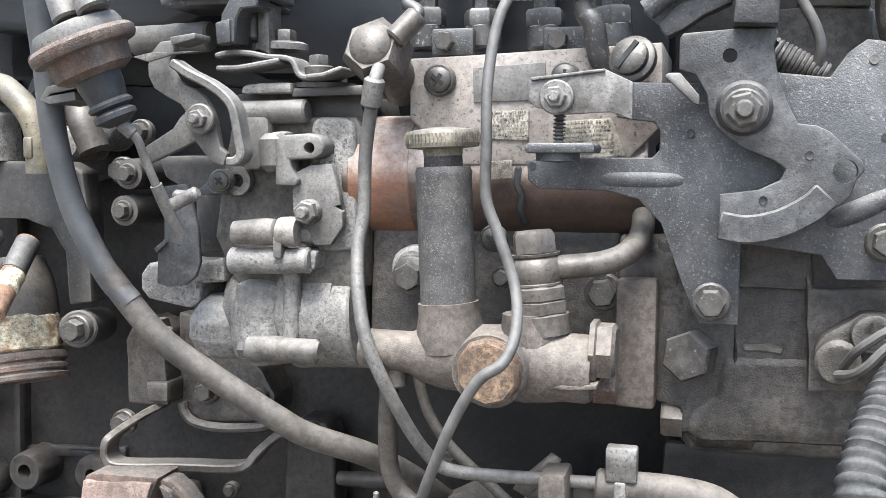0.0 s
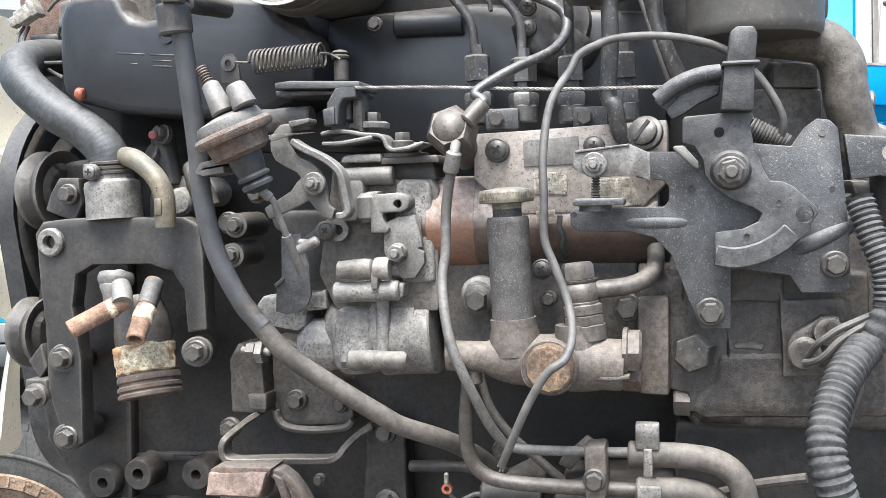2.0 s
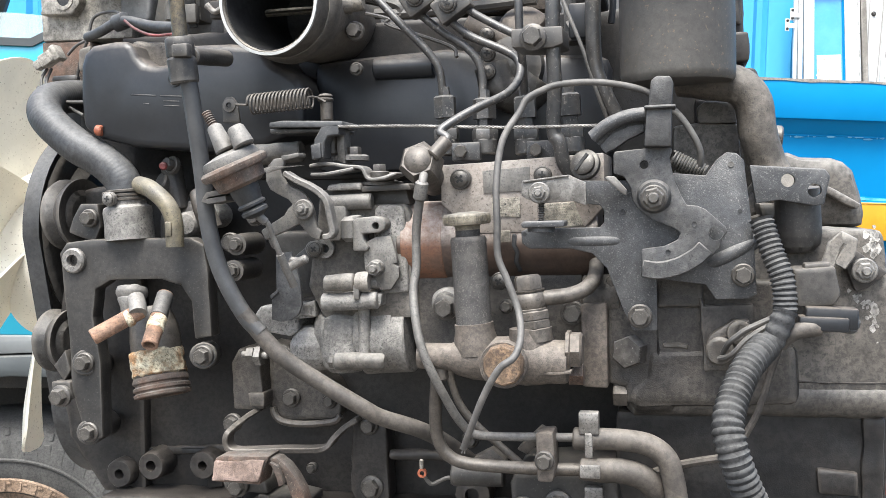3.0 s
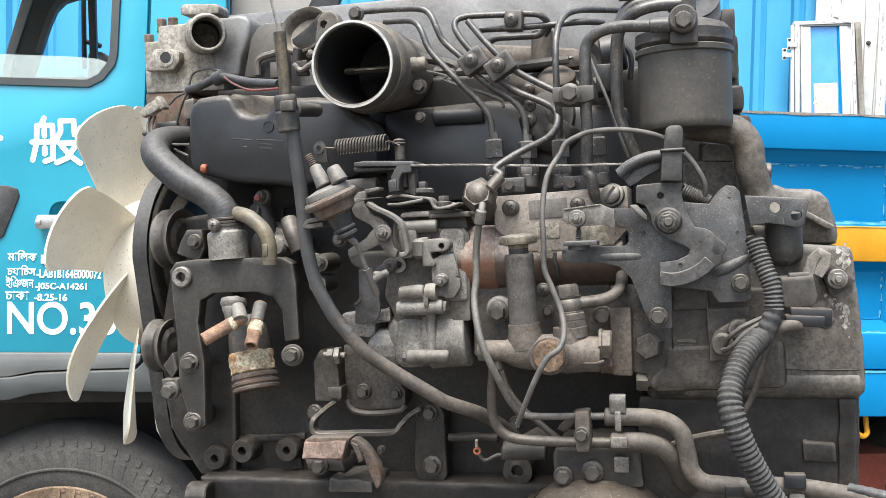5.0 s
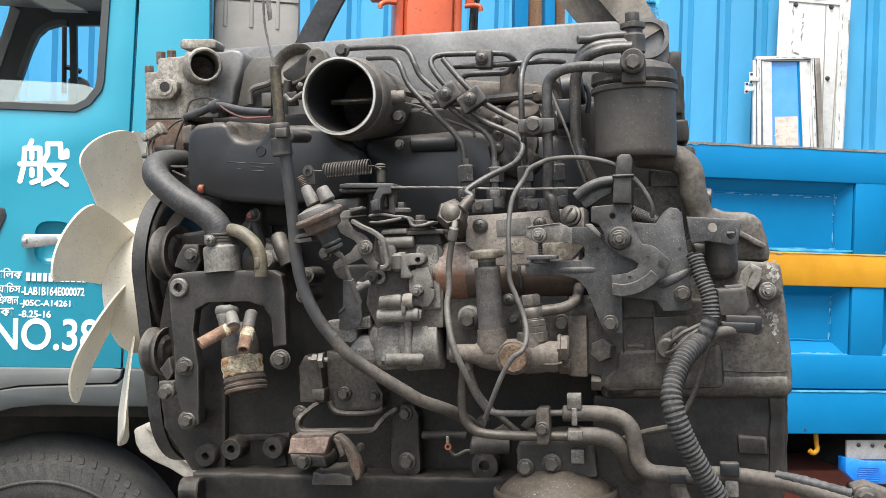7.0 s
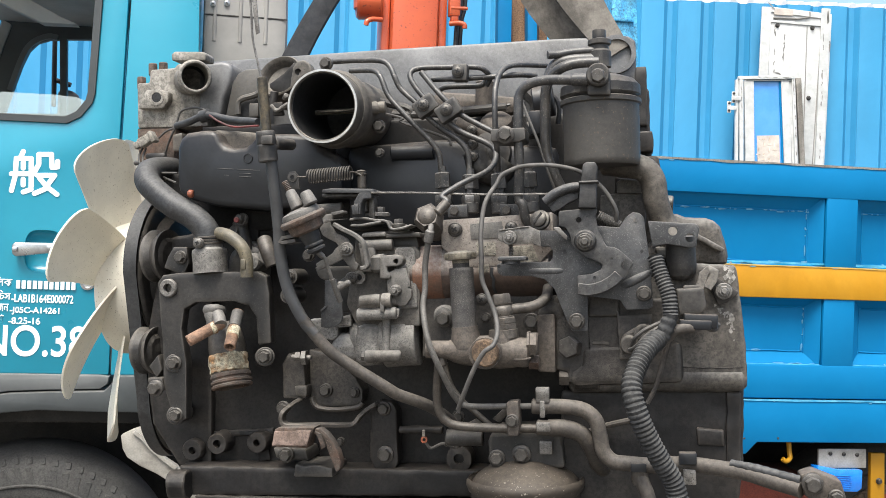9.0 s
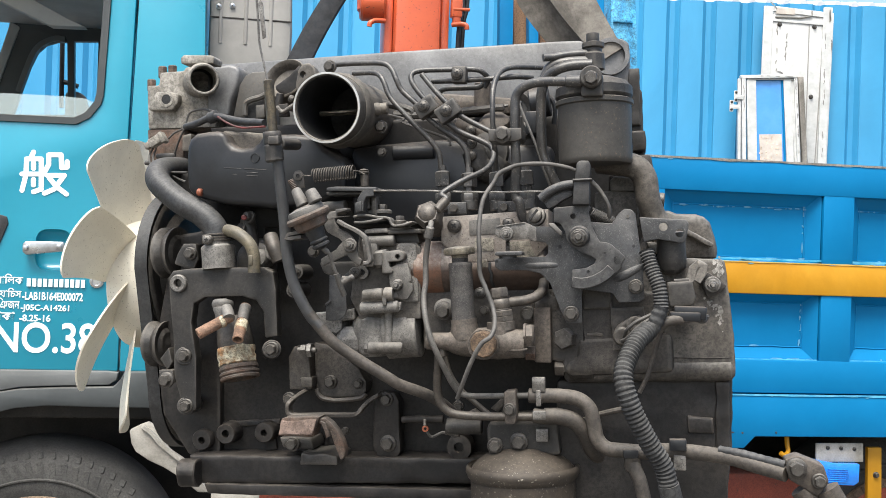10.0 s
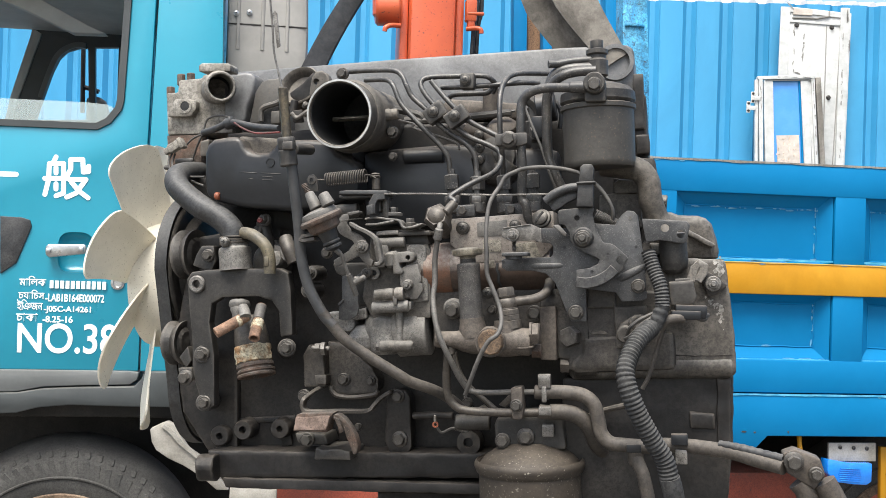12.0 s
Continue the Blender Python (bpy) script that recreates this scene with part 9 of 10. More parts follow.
cl = add("pipe_clamp", IRON, (prism, [(0.1711, -0.15, 0.2593), (0.2174, -0.15, 0.2594), (0.2182, -0.15, 0.2433), (0.2074, -0.15, 0.24), (0.1711, -0.15, 0.2423)], 0.05, 0.004), label="black pipe clamp block")
bolt(cl, (0.1911, -0.152, 0.2502), FRONT, 0.0155)
add("injector_body", TEE, (lathe, (0.1589, 0, 0.2933), (0, -0.6, 0.8), [(0.025, -0.02), (0.024, 0.0), (0.018, 0.006), (0, 0.008)], 24), (cyl, (0.102, -0.01, 0.2897), (0.1503, -0.01, 0.2684), 0.014), label="dusty alloy injector seat")
add("dark_elbow", IRON, (tube, [(0.1312, -0.03, 0.2432), (0.1394, -0.03, 0.2189), (0.1618, -0.02, 0.2125), (0.1773, -0.02, 0.2296)], 0.019, 14), (lathe, (0.1521, -0.03, 0.2419), FRONT, [(0.032, -0.03), (0.03, 0.0), (0, 0.006)], 28))
for q in ((0.1268, -0.03, 0.2757), (0.131, -0.05, 0.2351), (0.1309, -0.05, 0.2527)):
    bolt(engine, q, FRONT, 0.01, "cross", BOLT, "screw")
add("head_bar", IRON, (tube, [(0.0023, -0.01, 0.3088), (0.0465, -0.01, 0.3057), (0.115, -0.01, 0.3085), (0.1759, -0.01, 0.3117)], 0.006, 8), (tube, [(-0.0386, -0.01, 0.3335), (0.0248, -0.01, 0.3165), (0.0307, -0.01, 0.3038)], 0.006, 8))
add("glow_plug_lead", WIRE, (tube, [(-0.0048, -0.02, 0.3078), (0.0226, -0.03, 0.2983), (0.0224, -0.03, 0.2923), (0.0873, -0.035, 0.2662), (0.0969, -0.04, 0.2531)], 0.002, 6))
add("rail_bracket", IRON, (tube, [(0.2074, -0.02, 0.3315), (0.2215, -0.02, 0.3127), (0.2235, -0.02, 0.283), (0.2114, -0.02, 0.275)], 0.012, 8), (box, (0.22, -0.01, 0.2936), (0.03, 0.03, 0.06)))

add("gasket_edge", DUSTY, (tube, [(0.1303, 0.025, 0.2906), (0.1428, 0.025, 0.2956), (0.1487, 0.025, 0.3051), (0.1546, 0.025, 0.3096), (0.1625, 0.025, 0.3011), (0.1729, 0.025, 0.294), (0.1848, 0.025, 0.2837)], 0.0032, 8), (tube, [(0.1406, 0.02, 0.2796), (0.153, 0.02, 0.2871), (0.1676, 0.02, 0.2872), (0.1787, 0.02, 0.2777)], 0.0028, 8), label="pale curved gasket edge")
add("thin_rod", DARK_PIPE, (tube, [(0.1029, 0.02, 0.315), (0.1374, 0.02, 0.3147), (0.1781, 0.02, 0.3189)], 0.0022, 8))
add("thin_rod", DARK_PIPE, (tube, [(0.1085, 0.025, 0.3089), (0.1407, 0.025, 0.3104), (0.1572, 0.025, 0.316)], 0.0018, 8))
add("engine_wire", PLASTIC, (tube, [(0.2074, 0.0, 0.2896), (0.2105, 0.0, 0.3172), (0.2202, 0.0, 0.3277), (0.2345, 0.0, 0.33), (0.2468, 0.0, 0.323), (0.2527, 0.0, 0.3069), (0.2505, 0.0, 0.2833)], 0.0035, 8), label="black looped engine wire")
add("engine_wire", PLASTIC, (tube, [(0.2002, 0.0, 0.3178), (0.2133, 0.0, 0.3027), (0.2226, 0.0, 0.2959), (0.2254, 0.0, 0.2831)], 0.0028, 8), label="black looped engine wire")
bolt(engine, (0.1207, 0.0, 0.283), FRONT, 0.011)

# ---- dipstick ----
dip = new("dipstick")
dip.parent = engine
add("tube", OILED, (pipe_end, (-0.1255, -0.205, 0.2625), (-0.1305, -0.205, 0.3351), 0.0071, 0.002, 20), parent=dip, label="oily brass-toned dipstick tube")
add("collar", IRON, (lathe, (-0.1269, -0.205, 0.2626), Vector((-0.1248, -0.203, 0.2319)) - Vector((-0.1269, -0.205, 0.2626)), [(0.0115, 0), (0.0128, 0.002), (0.0128, 0.016), (0.0118, 0.018), (0.0132, 0.02), (0.0132, 0.04), (0.0115, 0.042)], 24), (box, (-0.1198, -0.214, 0.2488), (0.016, 0.012, 0.012)), parent=dip)
add("clip", IRON, (cyl, (-0.1179, -0.2, 0.2463), (-0.1198, -0.12, 0.2543), 0.008), parent=dip)
add("hose", DIP_HOSE, (tube, [(-0.1212, -0.205, 0.2357), (-0.12, -0.2, 0.2132), (-0.1174, -0.195, 0.1721), (-0.1155, -0.19, 0.1304), (-0.115, -0.185, 0.0916), (-0.1065, -0.18, 0.0467), (-0.0875, -0.175, 0.0062), (-0.0717, -0.172, -0.013)], 0.008, 16), parent=dip, label="blue-grey dipstick hose")
add("hose", HOSE, (tube, [(-0.0875, -0.175, 0.0062), (-0.0561, -0.168, -0.0333), (-0.0214, -0.16, -0.0598), (0.0188, -0.15, -0.0866), (0.0349, -0.14, -0.0984), (0.0674, -0.12, -0.1138), (0.0889, -0.1, -0.1312), (0.106, -0.07, -0.1564)], 0.0081, 16), parent=dip, label="dusty brown lower dipstick hose")
add("wire", STEEL, (tube, [(-0.1308, -0.205, 0.3296), (-0.1403, -0.2, 0.3681), (-0.1449, -0.2, 0.3929), (-0.1466, -0.2, 0.4339), (-0.152, -0.2, 0.5081)], 0.0018, 6), parent=dip)
add("blade", STEEL, (prism, [(-0.1448, -0.202, 0.4459), (-0.1413, -0.202, 0.4504), (-0.1381, -0.202, 0.4454), (-0.1341, -0.202, 0.3977), (-0.1392, -0.202, 0.3949)], 0.002, 0.0004), parent=dip, label="flat dipstick blade")

# ---- wiring at the front ----
add("harness", RUBBER, (tube, [(-0.3611, 0.02, 0.312), (-0.331, 0, 0.3139), (-0.3081, -0.01, 0.3192), (-0.2858, -0.02, 0.3194), (-0.2427, -0.04, 0.3073), (-0.1846, -0.08, 0.2956)], 0.0058, 12), label="black taped wiring harness")
add("harness_tie", RUBBER, (lathe, (-0.2983, -0.012, 0.3205), (1, -0.2, 0.2), [(0.0058, -0.009), (0.0098, -0.007), (0.0098, 0.007), (0.0058, 0.009)], 14))
add("wire", RED_WIRE, (tube, [(-0.2829, -0.03, 0.3178), (-0.2587, -0.05, 0.3038), (-0.2288, -0.065, 0.2926), (-0.1807, -0.09, 0.2885)], 0.0016, 8), label="dull red wire")
for pts in ([(-0.4307, 0.04, 0.2816), (-0.4325, 0.03, 0.267), (-0.4228, 0.02, 0.2485), (-0.392, 0, 0.2367), (-0.337, -0.03, 0.2303)], [(-0.425, 0.04, 0.2812), (-0.4259, 0.03, 0.2632), (-0.4154, 0.02, 0.2464), (-0.3777, 0, 0.2293), (-0.3394, -0.03, 0.2153)], [(-0.4045, 0.045, 0.2976), (-0.3902, 0.04, 0.3064), (-0.3663, 0.03, 0.312)], [(-0.3682, 0.03, 0.3104), (-0.3834, 0.04, 0.2923), (-0.397, 0.05, 0.2703)], [(-0.3661, 0.03, 0.317), (-0.3579, 0.03, 0.3367), (-0.3291, 0.02, 0.3398), (-0.2966, 0, 0.3296)]):
    add("wire", WIRE, (tube, pts, 0.0018, 8))
conn2 = add("wire_connector", HOUSING, (box, (-0.4198, 0.03, 0.2921), (0.022, 0.016, 0.015), (0, -28, 0)), label="pale two-part wire connector")
add("connector_latch", HOUSING, (box, (-0.4023, 0.02, 0.2959), (0.008, 0.018, 0.019), (0, -28, 0)), parent=conn2)
add("connector_plug", HOUSING, (box, (-0.4348, 0.032, 0.2857), (0.012, 0.012, 0.011), (0, -28, 0)), parent=conn2)
add("sender", WIRE, (cyl, (-0.4292, 0.05, 0.2688), (-0.3952, 0.05, 0.2685), 0.005))
add("sender", WIRE, (cyl, (-0.446, 0.04, 0.2578), (-0.4354, 0.04, 0.2572), 0.004))

# ---- lower side: pipe clamps, oil filter, mount, straps ----
pc2 = add("pipe_bracket", TEE, (prism, [(0.1854, -0.16, -0.1055), (0.2021, -0.16, -0.1038), (0.2032, -0.16, -0.1375), (0.2006, -0.16, -0.1504), (0.1862, -0.16, -0.1506)], 0.03, 0.006), label="pale pipe clamp bracket")
bolt(pc2, (0.1935, -0.162, -0.1299), FRONT, 0.0115)
for a, b in (((0.2181, -0.145, -0.1127), (0.2392, -0.145, -0.1133)), ((0.2236, -0.145, -0.1402), (0.2421, -0.145, -0.1417))):
    add("hose_end", HOSE, (cyl, a, b, 0.0103))
for q, s in (((0.2333, -0.15, -0.0967), (0.018, 0.012, 0.02)), ((0.2341, -0.168, -0.1135), (0.007, 0.003, 0.022)), ((0.2351, -0.17, -0.1363), (0.018, 0.004, 0.012)), ((0.2345, -0.13, -0.1692), (0.017, 0.01, 0.018)), ((0.4174, -0.165, -0.1747), (0.022, 0.014, 0.015)), ((0.4195, -0.16, -0.1992), (0.016, 0.01, 0.02)), ((0.3558, -0.165, -0.1879), (0.02, 0.005, 0.012))):
    add("hose_clip", STEEL if s[0] < 0.0195 else PLASTIC, (box, q, s, (0, 0, 0), 0.0015))
add("coolant_line", HOSE, (tube, [(0.2357, -0.145, -0.1126), (0.2626, -0.145, -0.1131), (0.2861, -0.145, -0.1172), (0.3013, -0.145, -0.1299), (0.3069, -0.145, -0.1506), (0.3109, -0.145, -0.1713), (0.3229, -0.145, -0.1838), (0.3413, -0.145, -0.1866), (0.3867, -0.145, -0.1899)], 0.01, 18), label="dusty grey rubber hose")
add("coolant_line", HOSE, (tube, [(0.2396, -0.145, -0.141), (0.2618, -0.145, -0.1415), (0.2818, -0.14, -0.1493), (0.2937, -0.13, -0.1667), (0.3006, -0.11, -0.1906), (0.3096, -0.08, -0.2073)], 0.0114, 18), label="dusty grey rubber hose")
add("long_hose", HOSE, (tube, [(0.37, -0.14, -0.1867), (0.408, -0.15, -0.1854), (0.4377, -0.16, -0.1853), (0.4842, -0.18, -0.1889), (0.518, -0.2, -0.1959), (0.547, -0.22, -0.2008)], 0.01, 16), label="long dusty grey hose")
add("hose_wrap", RUBBER, (tube, [(0.4703, -0.175, -0.1798), (0.498, -0.19, -0.1822), (0.5183, -0.2, -0.1861), (0.5474, -0.22, -0.1901)], 0.0059, 12, 6, 0.00035, 0.011))
fork = add("hose_joint", TEE, (prism, [(0.5454, -0.225, -0.1821), (0.5609, -0.225, -0.1766), (0.591, -0.225, -0.1886), (0.597, -0.225, -0.2097), (0.583, -0.225, -0.2276), (0.5497, -0.225, -0.2069)], 0.03, 0.005), (tube, [(0.5648, -0.21, -0.2203), (0.5746, -0.21, -0.2345), (0.5804, -0.21, -0.2665)], 0.014, 12), (tube, [(0.5955, -0.21, -0.2198), (0.6083, -0.21, -0.2445), (0.6143, -0.21, -0.2656)], 0.016, 12), label="bolted metal hose joint")
bolt(fork, (0.5583, -0.228, -0.192), FRONT, 0.016)
bolt(fork, (0.5849, -0.228, -0.2075), FRONT, 0.012)
add("drop_pipe", HOSE, (tube, [(0.3565, -0.14, -0.1876), (0.3588, -0.145, -0.2062), (0.367, -0.15, -0.2283), (0.3736, -0.15, -0.2629), (0.3756, -0.15, -0.2859)], 0.0095, 14), (lathe, (0.3576, -0.142, -0.1912), (0, 0, -1), [(0.0115, 0), (0.0115, 0.018), (0.0095, 0.024)], 16))
add("tie_rod", HOSE, (tube, [(0.2887, -0.1, -0.1532), (0.318, -0.11, -0.1417), (0.3528, -0.12, -0.1325)], 0.004, 8))
fo = Vector((0.2021, -0.1, -0.2675))
OR = 0.0771
oil = new("oil_filter")
oil.parent = engine
oil["label"] = "dusty brown spin-on oil filter"
add("can", OILCAN, (lathe, fo - Vector((0, 0, 0.1)), (0, 0, 1), [(OR * 0.9, 0), (OR * 0.97, 0.01), (OR * 0.97, 0.132), (OR * 1.02, 0.136), (OR * 1.045, 0.142), (OR * 1.04, 0.148), (OR * 1.0, 0.151), (OR * 0.965, 0.149), (OR * 0.955, 0.143), (OR * 0.945, 0.149), (OR * 0.85, 0.157), (OR * 0.62, 0.169), (OR * 0.4, 0.176), (0, 0.18)], 56), parent=oil, label="dust-covered filter can")
add("rolled_rim", OILCAN, (lathe, fo - Vector((0, 0, 0.1)), (0, 0, 1), [(OR * 1.03, 0.139), (OR * 1.055, 0.143), (OR * 1.05, 0.149), (OR * 1.01, 0.1525), (OR * 0.985, 0.15), (OR * 0.985, 0.14)], 64, 0, True), parent=oil, label="dusty brown rolled rim")
oh = add("filter_mount", IRON, (prism, [(0.1539, -0.12, -0.1641), (0.1583, -0.12, -0.1523), (0.254, -0.12, -0.1464), (0.2588, -0.12, -0.1989), (0.1567, -0.12, -0.201)], 0.1, 0.01), (cyl, (0.0915, -0.09, -0.1635), (0.1437, -0.09, -0.1635), 0.012), parent=oil)
bolt(oh, (0.1667, -0.124, -0.1858), FRONT, 0.0145)
bolt(oh, (0.2004, -0.124, -0.1799), FRONT, 0.0165)
bolt(block, (0.0979, -0.03, -0.1435), FRONT, 0.012)
add("side_lug", IRON, (prism, [(0.2763, -0.06, -0.2453), (0.3323, -0.06, -0.2404), (0.3312, -0.06, -0.2784), (0.2775, -0.06, -0.2754)], 0.06, 0.008))
add("tag_wire", WIRE, (tube, [(0.0537, -0.06, -0.1749), (0.0611, -0.055, -0.1855), (0.0778, -0.05, -0.1795), (0.0938, -0.045, -0.1856), (0.0971, -0.04, -0.1839)], 0.0022, 8))
add("tag_bead", ORANGE, (lathe, (0.053, -0.062, -0.1722), FRONT, [(0.0048, -0.002), (0.0048, 0.002), (0.0025, 0.002), (0.0025, -0.002)], 16, 0, True), label="small orange ring tag")
add("tag_pin", HOUSING, (cyl, (0.0525, -0.062, -0.1682), (0.0525, -0.062, -0.1579), 0.0022))
add("tag_end", STEEL, (cyl, (0.098, -0.045, -0.1864), (0.0974, -0.045, -0.1781), 0.005))
# rusty engine mount
mount = add("engine_mount", RUST, (prism, [(-0.1648, -0.1, -0.1782), (-0.159, -0.1, -0.1537), (-0.1536, -0.1, -0.1512), (-0.0989, -0.1, -0.15), (-0.1044, -0.1, -0.1618), (-0.1109, -0.1, -0.1803)], 0.03, 0.003), label="rusty broken engine mount")
add("mount_face", TAN, (prism, [(-0.1589, -0.103, -0.1567), (-0.1032, -0.103, -0.1538), (-0.1116, -0.103, -0.1764), (-0.1619, -0.103, -0.176)], 0.004, 0.001), parent=mount, label="scaly pale rusted face")
add("mount_band", RUST, (prism, [(-0.1041, -0.095, -0.1533), (-0.0935, -0.095, -0.1524), (-0.0831, -0.095, -0.1599), (-0.0746, -0.095, -0.1707), (-0.0662, -0.095, -0.1857), (-0.0621, -0.095, -0.2007), (-0.065, -0.095, -0.2124), (-0.0702, -0.095, -0.215), (-0.0744, -0.095, -0.2025), (-0.0802, -0.095, -0.1892), (-0.0843, -0.095, -0.1758), (-0.0885, -0.095, -0.1666), (-0.0963, -0.095, -0.1625), (-0.1033, -0.095, -0.1608)], 0.02, 0.004), (prism, [(-0.099, -0.1, -0.1559), (-0.0903, -0.1, -0.16), (-0.0837, -0.1, -0.1783), (-0.0899, -0.1, -0.1817), (-0.0923, -0.1, -0.1717)], 0.008, 0.002), parent=mount)
add("mount_foot", IRON, (prism, [(-0.1429, -0.06, -0.2103), (-0.1293, -0.06, -0.2136), (-0.1077, -0.06, -0.2116), (-0.0862, -0.06, -0.2156), (-0.0856, -0.06, -0.2293), (-0.1459, -0.06, -0.2293)], 0.08, 0.005), (prism, [(-0.1891, -0.03, -0.1922), (-0.1372, -0.03, -0.1935), (-0.132, -0.03, -0.211), (-0.1838, -0.03, -0.2081)], 0.06, 0.006), parent=mount)
bolt(mount, (-0.1655, -0.034, -0.2019), FRONT, 0.015)
add("strap", PIPE, (band, smooth_line([(-0.1455, -0.02, -0.1191), (-0.1491, -0.045, -0.1223), (-0.1532, -0.075, -0.129), (-0.157, -0.08, -0.1361), (-0.1572, -0.08, -0.1455), (-0.1519, -0.08, -0.1514), (-0.1382, -0.078, -0.1525), (-0.1022, -0.065, -0.1533), (-0.0668, -0.055, -0.1545), (-0.0557, -0.05, -0.1517), (-0.0489, -0.045, -0.1429), (-0.0388, -0.035, -0.1329), (-0.0265, -0.03, -0.1257)], 4), 0.0062, 0.018), label="bent flat steel strap")
bolt(engine, (-0.1712, -0.03, -0.1321), FRONT, 0.0135)
sp = add("side_plate", CASE, (prism, [(-0.1386, 0.0, -0.046), (-0.1181, 0.0, -0.0497), (-0.0923, 0.0, -0.066), (-0.065, 0.0, -0.0902), (-0.0543, 0.0, -0.1089), (-0.0555, 0.0, -0.1249), (-0.0621, 0.0, -0.132), (-0.1216, 0.0, -0.1348), (-0.1328, 0.0, -0.1285), (-0.1381, 0.0, -0.116)], 0.05, 0.005), label="dusty cast side plate")
add("plate_wing", CASE, (prism, [(-0.1754, -0.02, -0.0674), (-0.1657, -0.02, -0.0497), (-0.1416, -0.02, -0.0588), (-0.1372, -0.02, -0.1191), (-0.1745, -0.02, -0.1191)], 0.05, 0.006), (prism, [(-0.1555, -0.025, -0.099), (-0.1351, -0.025, -0.0991), (-0.1354, -0.025, -0.115), (-0.1521, -0.025, -0.115)], 0.03, 0.005), parent=sp)
# paler tube that paints the light caught by the plate's lower edge
add("plate_edge", PIPE, (tube, [(-0.1341, -0.004, -0.1191), (-0.1314, -0.004, -0.1281), (-0.1222, -0.004, -0.1352), (-0.0981, -0.004, -0.1378), (-0.0629, -0.004, -0.1342), (-0.0536, -0.004, -0.1271)], 0.004, 8), parent=sp)
for q, af in (((-0.1121, -0.002, -0.1086), 0.0135), ((-0.0667, -0.002, -0.1114), 0.0105)):
    bolt(sp, q, FRONT, af)
add("stud", STEEL, (cyl, (-0.1549, -0.035, -0.0548), (-0.1236, -0.035, -0.056), 0.004), (lathe, (-0.1475, -0.035, -0.0549), (1, 0, 0), [(0.0085, 0), (0.0085, 0.008)], 6), (lathe, (-0.1374, -0.035, -0.0559), (1, 0, 0), [(0.0115, 0), (0.0115, 0.007)], 6), parent=sp, label="threaded stud with two nuts")
# dark slips that paint the shade of two slots
add("block_slot", BORE, (prism, [(-0.3083, 0.0265, -0.1785), (-0.285, 0.0265, -0.1783), (-0.2851, 0.0265, -0.1847), (-0.3065, 0.0265, -0.1848)], 0.004, 0.001), (prism, [(-0.2656, 0.0265, -0.1773), (-0.2387, 0.0265, -0.1771), (-0.2388, 0.0265, -0.1825), (-0.2638, 0.0265, -0.1827)], 0.004, 0.001))
bracket2 = add("block_plate", BLOCK, (prism, [(-0.0386, -0.012, -0.1288), (-0.0258, -0.012, -0.1226), (-0.0059, -0.012, -0.1252), (0.001, -0.012, -0.1392), (0.0012, -0.012, -0.2161), (-0.0062, -0.012, -0.2267), (-0.0352, -0.012, -0.227), (-0.0421, -0.012, -0.2078)], 0.03, 0.006))
for q, af in (((-0.017, -0.014, -0.2029), 0.0165), ((-0.0182, -0.014, -0.1346), 0.014), ((-0.0859, -0.014, -0.1842), 0.008)):
    bolt(bracket2, q, FRONT, af)
add("block_boss", BLOCK, (lathe, (0.0944, -0.005, -0.2077), FRONT, [(0.02, -0.02), (0.019, 0.008), (0.008, 0.01), (0.008, 0)], 20))
add("block_rail", BLOCK, (cyl, (0.0065, -0.02, -0.1645), (0.0723, -0.02, -0.1642), 0.006))
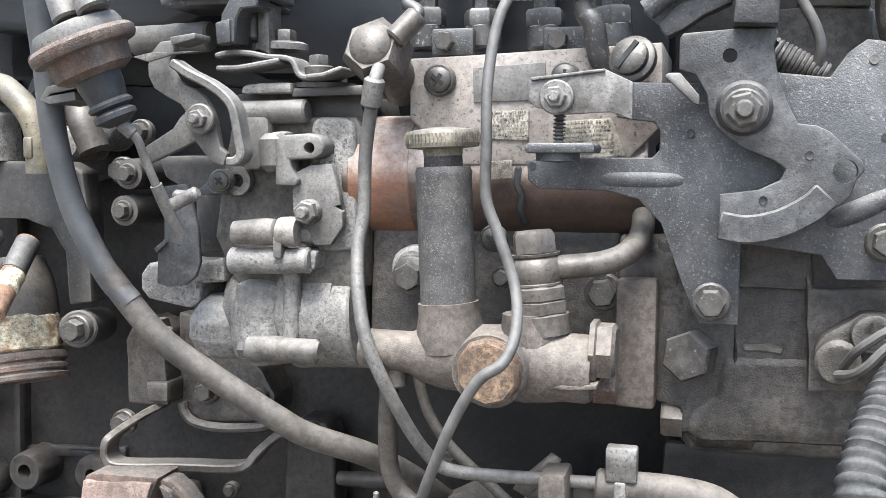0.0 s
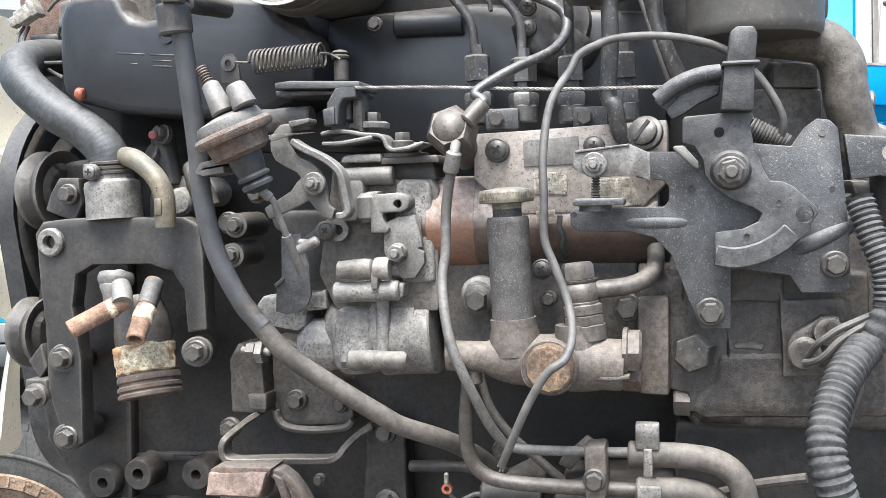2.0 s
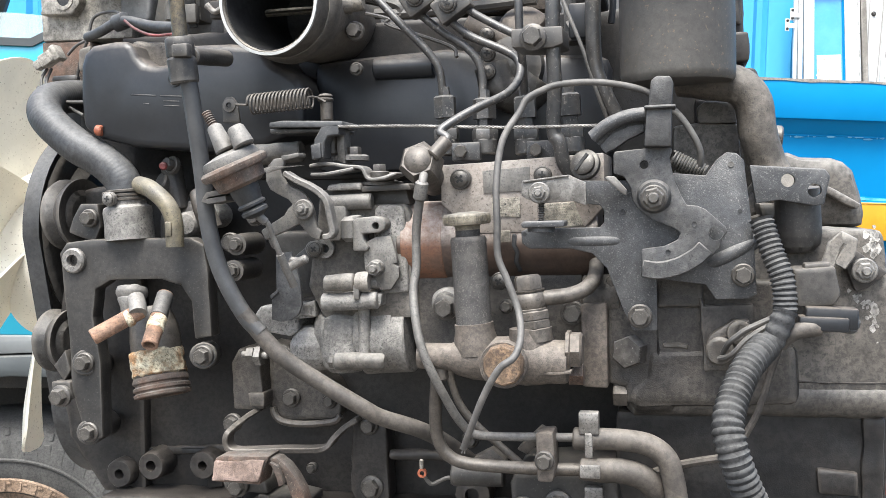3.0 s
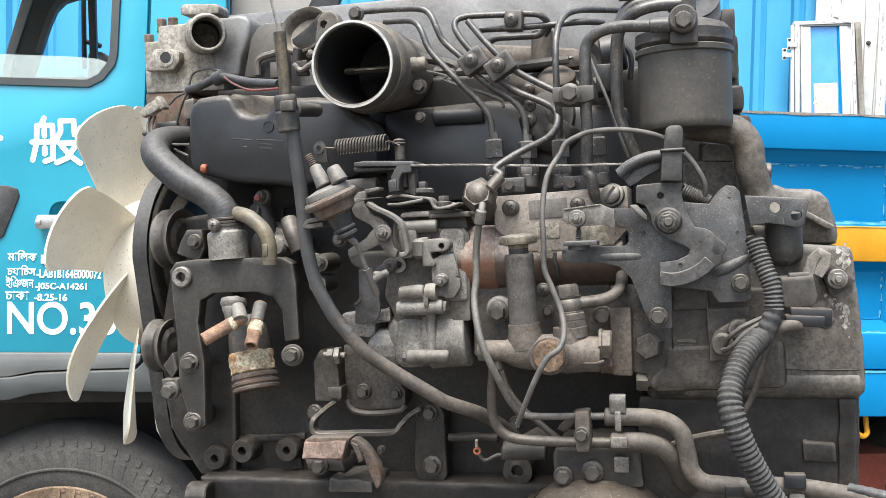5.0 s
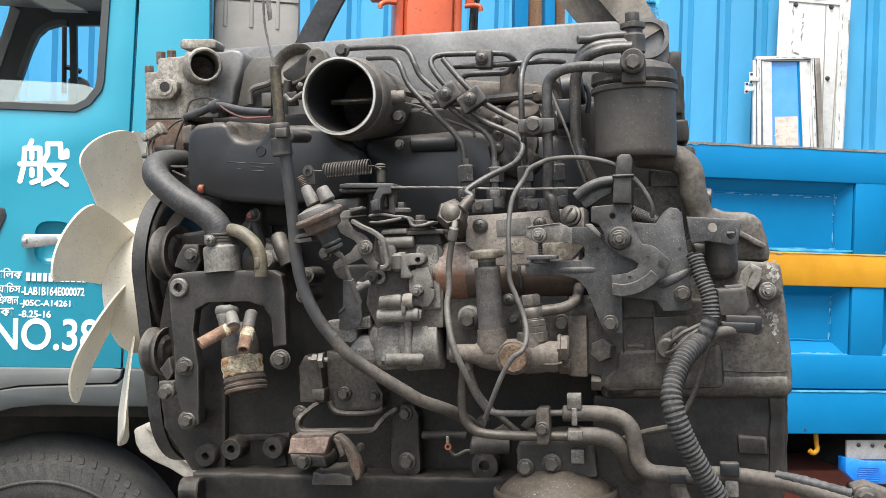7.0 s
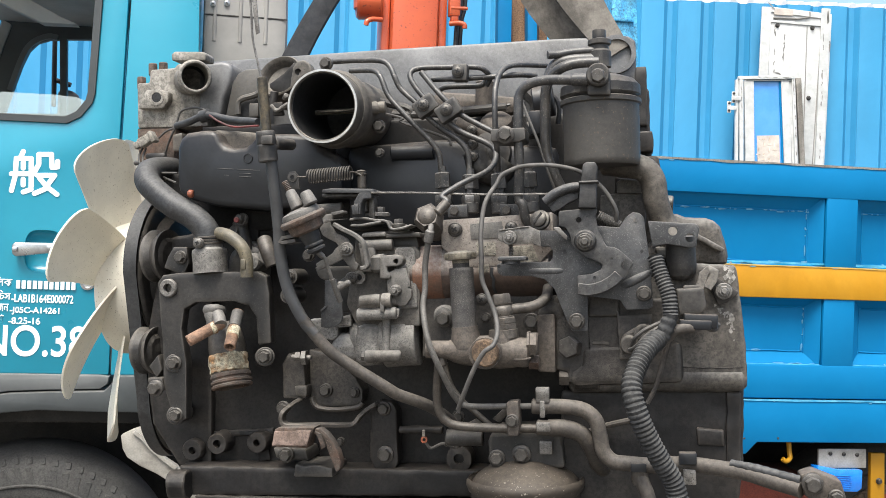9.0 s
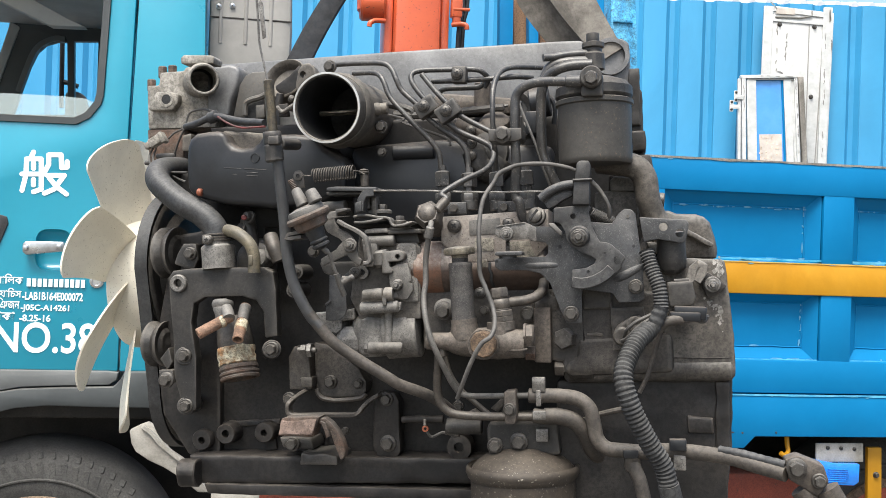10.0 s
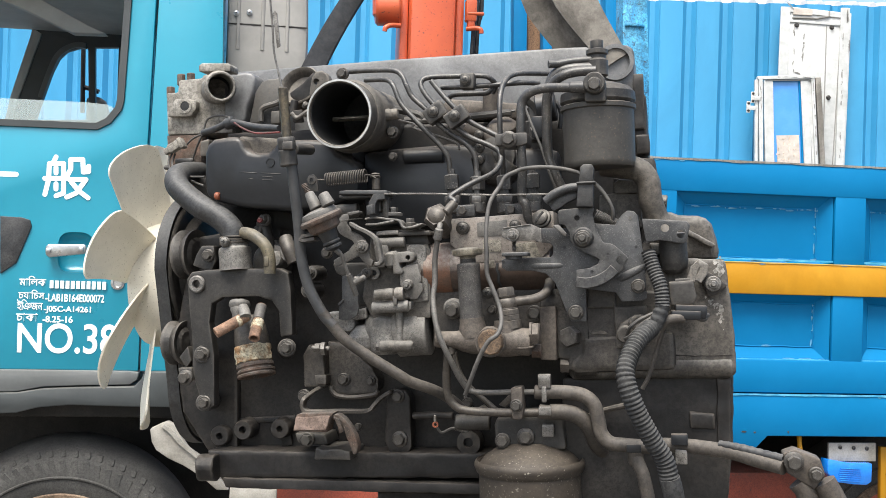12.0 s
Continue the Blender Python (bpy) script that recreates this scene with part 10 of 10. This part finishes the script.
add("tent_bracket", PIPE, (prism, [(0.0864, -0.08, -0.1635), (0.1296, -0.08, -0.141), (0.1443, -0.08, -0.1525), (0.1317, -0.08, -0.1769), (0.086, -0.08, -0.1787)], 0.02, 0.003), (prism, [(0.1568, -0.09, -0.1378), (0.1797, -0.09, -0.1165), (0.1867, -0.09, -0.1209), (0.167, -0.09, -0.143)], 0.02, 0.002))
settle_cuts()

# ---- lifting slings up to the crane hook ----
hk = engine.matrix_world.inverted() @ Vector(HOOK)


def sling(low, width, thick, mat, label, twist=0.0, spread_out=0.0):
    low = Vector(low)
    way = hk - low
    side = way.cross(Vector((0, 1, 0))).normalized()
    t = bmesh.new()
    rows = []
    n = 24
    for k in range(n + 1):
        s = k / n
        w = width * (1 + spread_out * min(s / 0.24, 1.0) - 0.45 * s)
        a = twist * s
        sd = side * math.cos(a) + Vector((0, 1, 0)) * math.sin(a)
        nd = -side * math.sin(a) + Vector((0, 1, 0)) * math.cos(a)
        wob = 0.004 * math.sin(9 * s)
        c = low + way * s + sd * wob
        rows.append([t.verts.new(c + sd * w / 2 * x + nd * thick / 2 * y) for x, y in ((-1, -0.6), (0, -1), (1, -0.6), (1, 0.6), (0, 1), (-1, 0.6))])
    for a, b in zip(rows, rows[1:]):
        for j in range(6):
            t.faces.new((a[j], a[(j + 1) % 6], b[(j + 1) % 6], b[j]))
    t.faces.new(rows[0])
    t.faces.new(rows[-1])
    bm = bmesh.new()
    merge(bm, t)
    ob = part("lifting_sling", bm, mat, None, label)
    ob.matrix_world = engine.matrix_world.copy()
    return tagged(ob, category="sling", group="slings that carry the engine")


sling((-0.2369, 0.22, 0.4413), 0.043, 0.016, SLING_BLACK, "black webbing lifting sling tied to the engine")
sling((0.28, 0.14, 0.4108), 0.04, 0.016, SLING_GREY, "frayed dusty grey webbing lifting sling on the engine's eye", 0.2, 1.3)
sling((0.3385, 0.1, 0.4045), 0.04, 0.016, SLING_GREY, "frayed dusty grey webbing lifting sling on the engine's eye", -0.3, 0.8)
add("lifting_eye", COVER, (lathe, (0.3365, 0.095, 0.4014), FRONT, [(0.03, -0.03), (0.03, 0.004), (0.023, 0.004), (0.023, -0.03)], 28, 0, True))
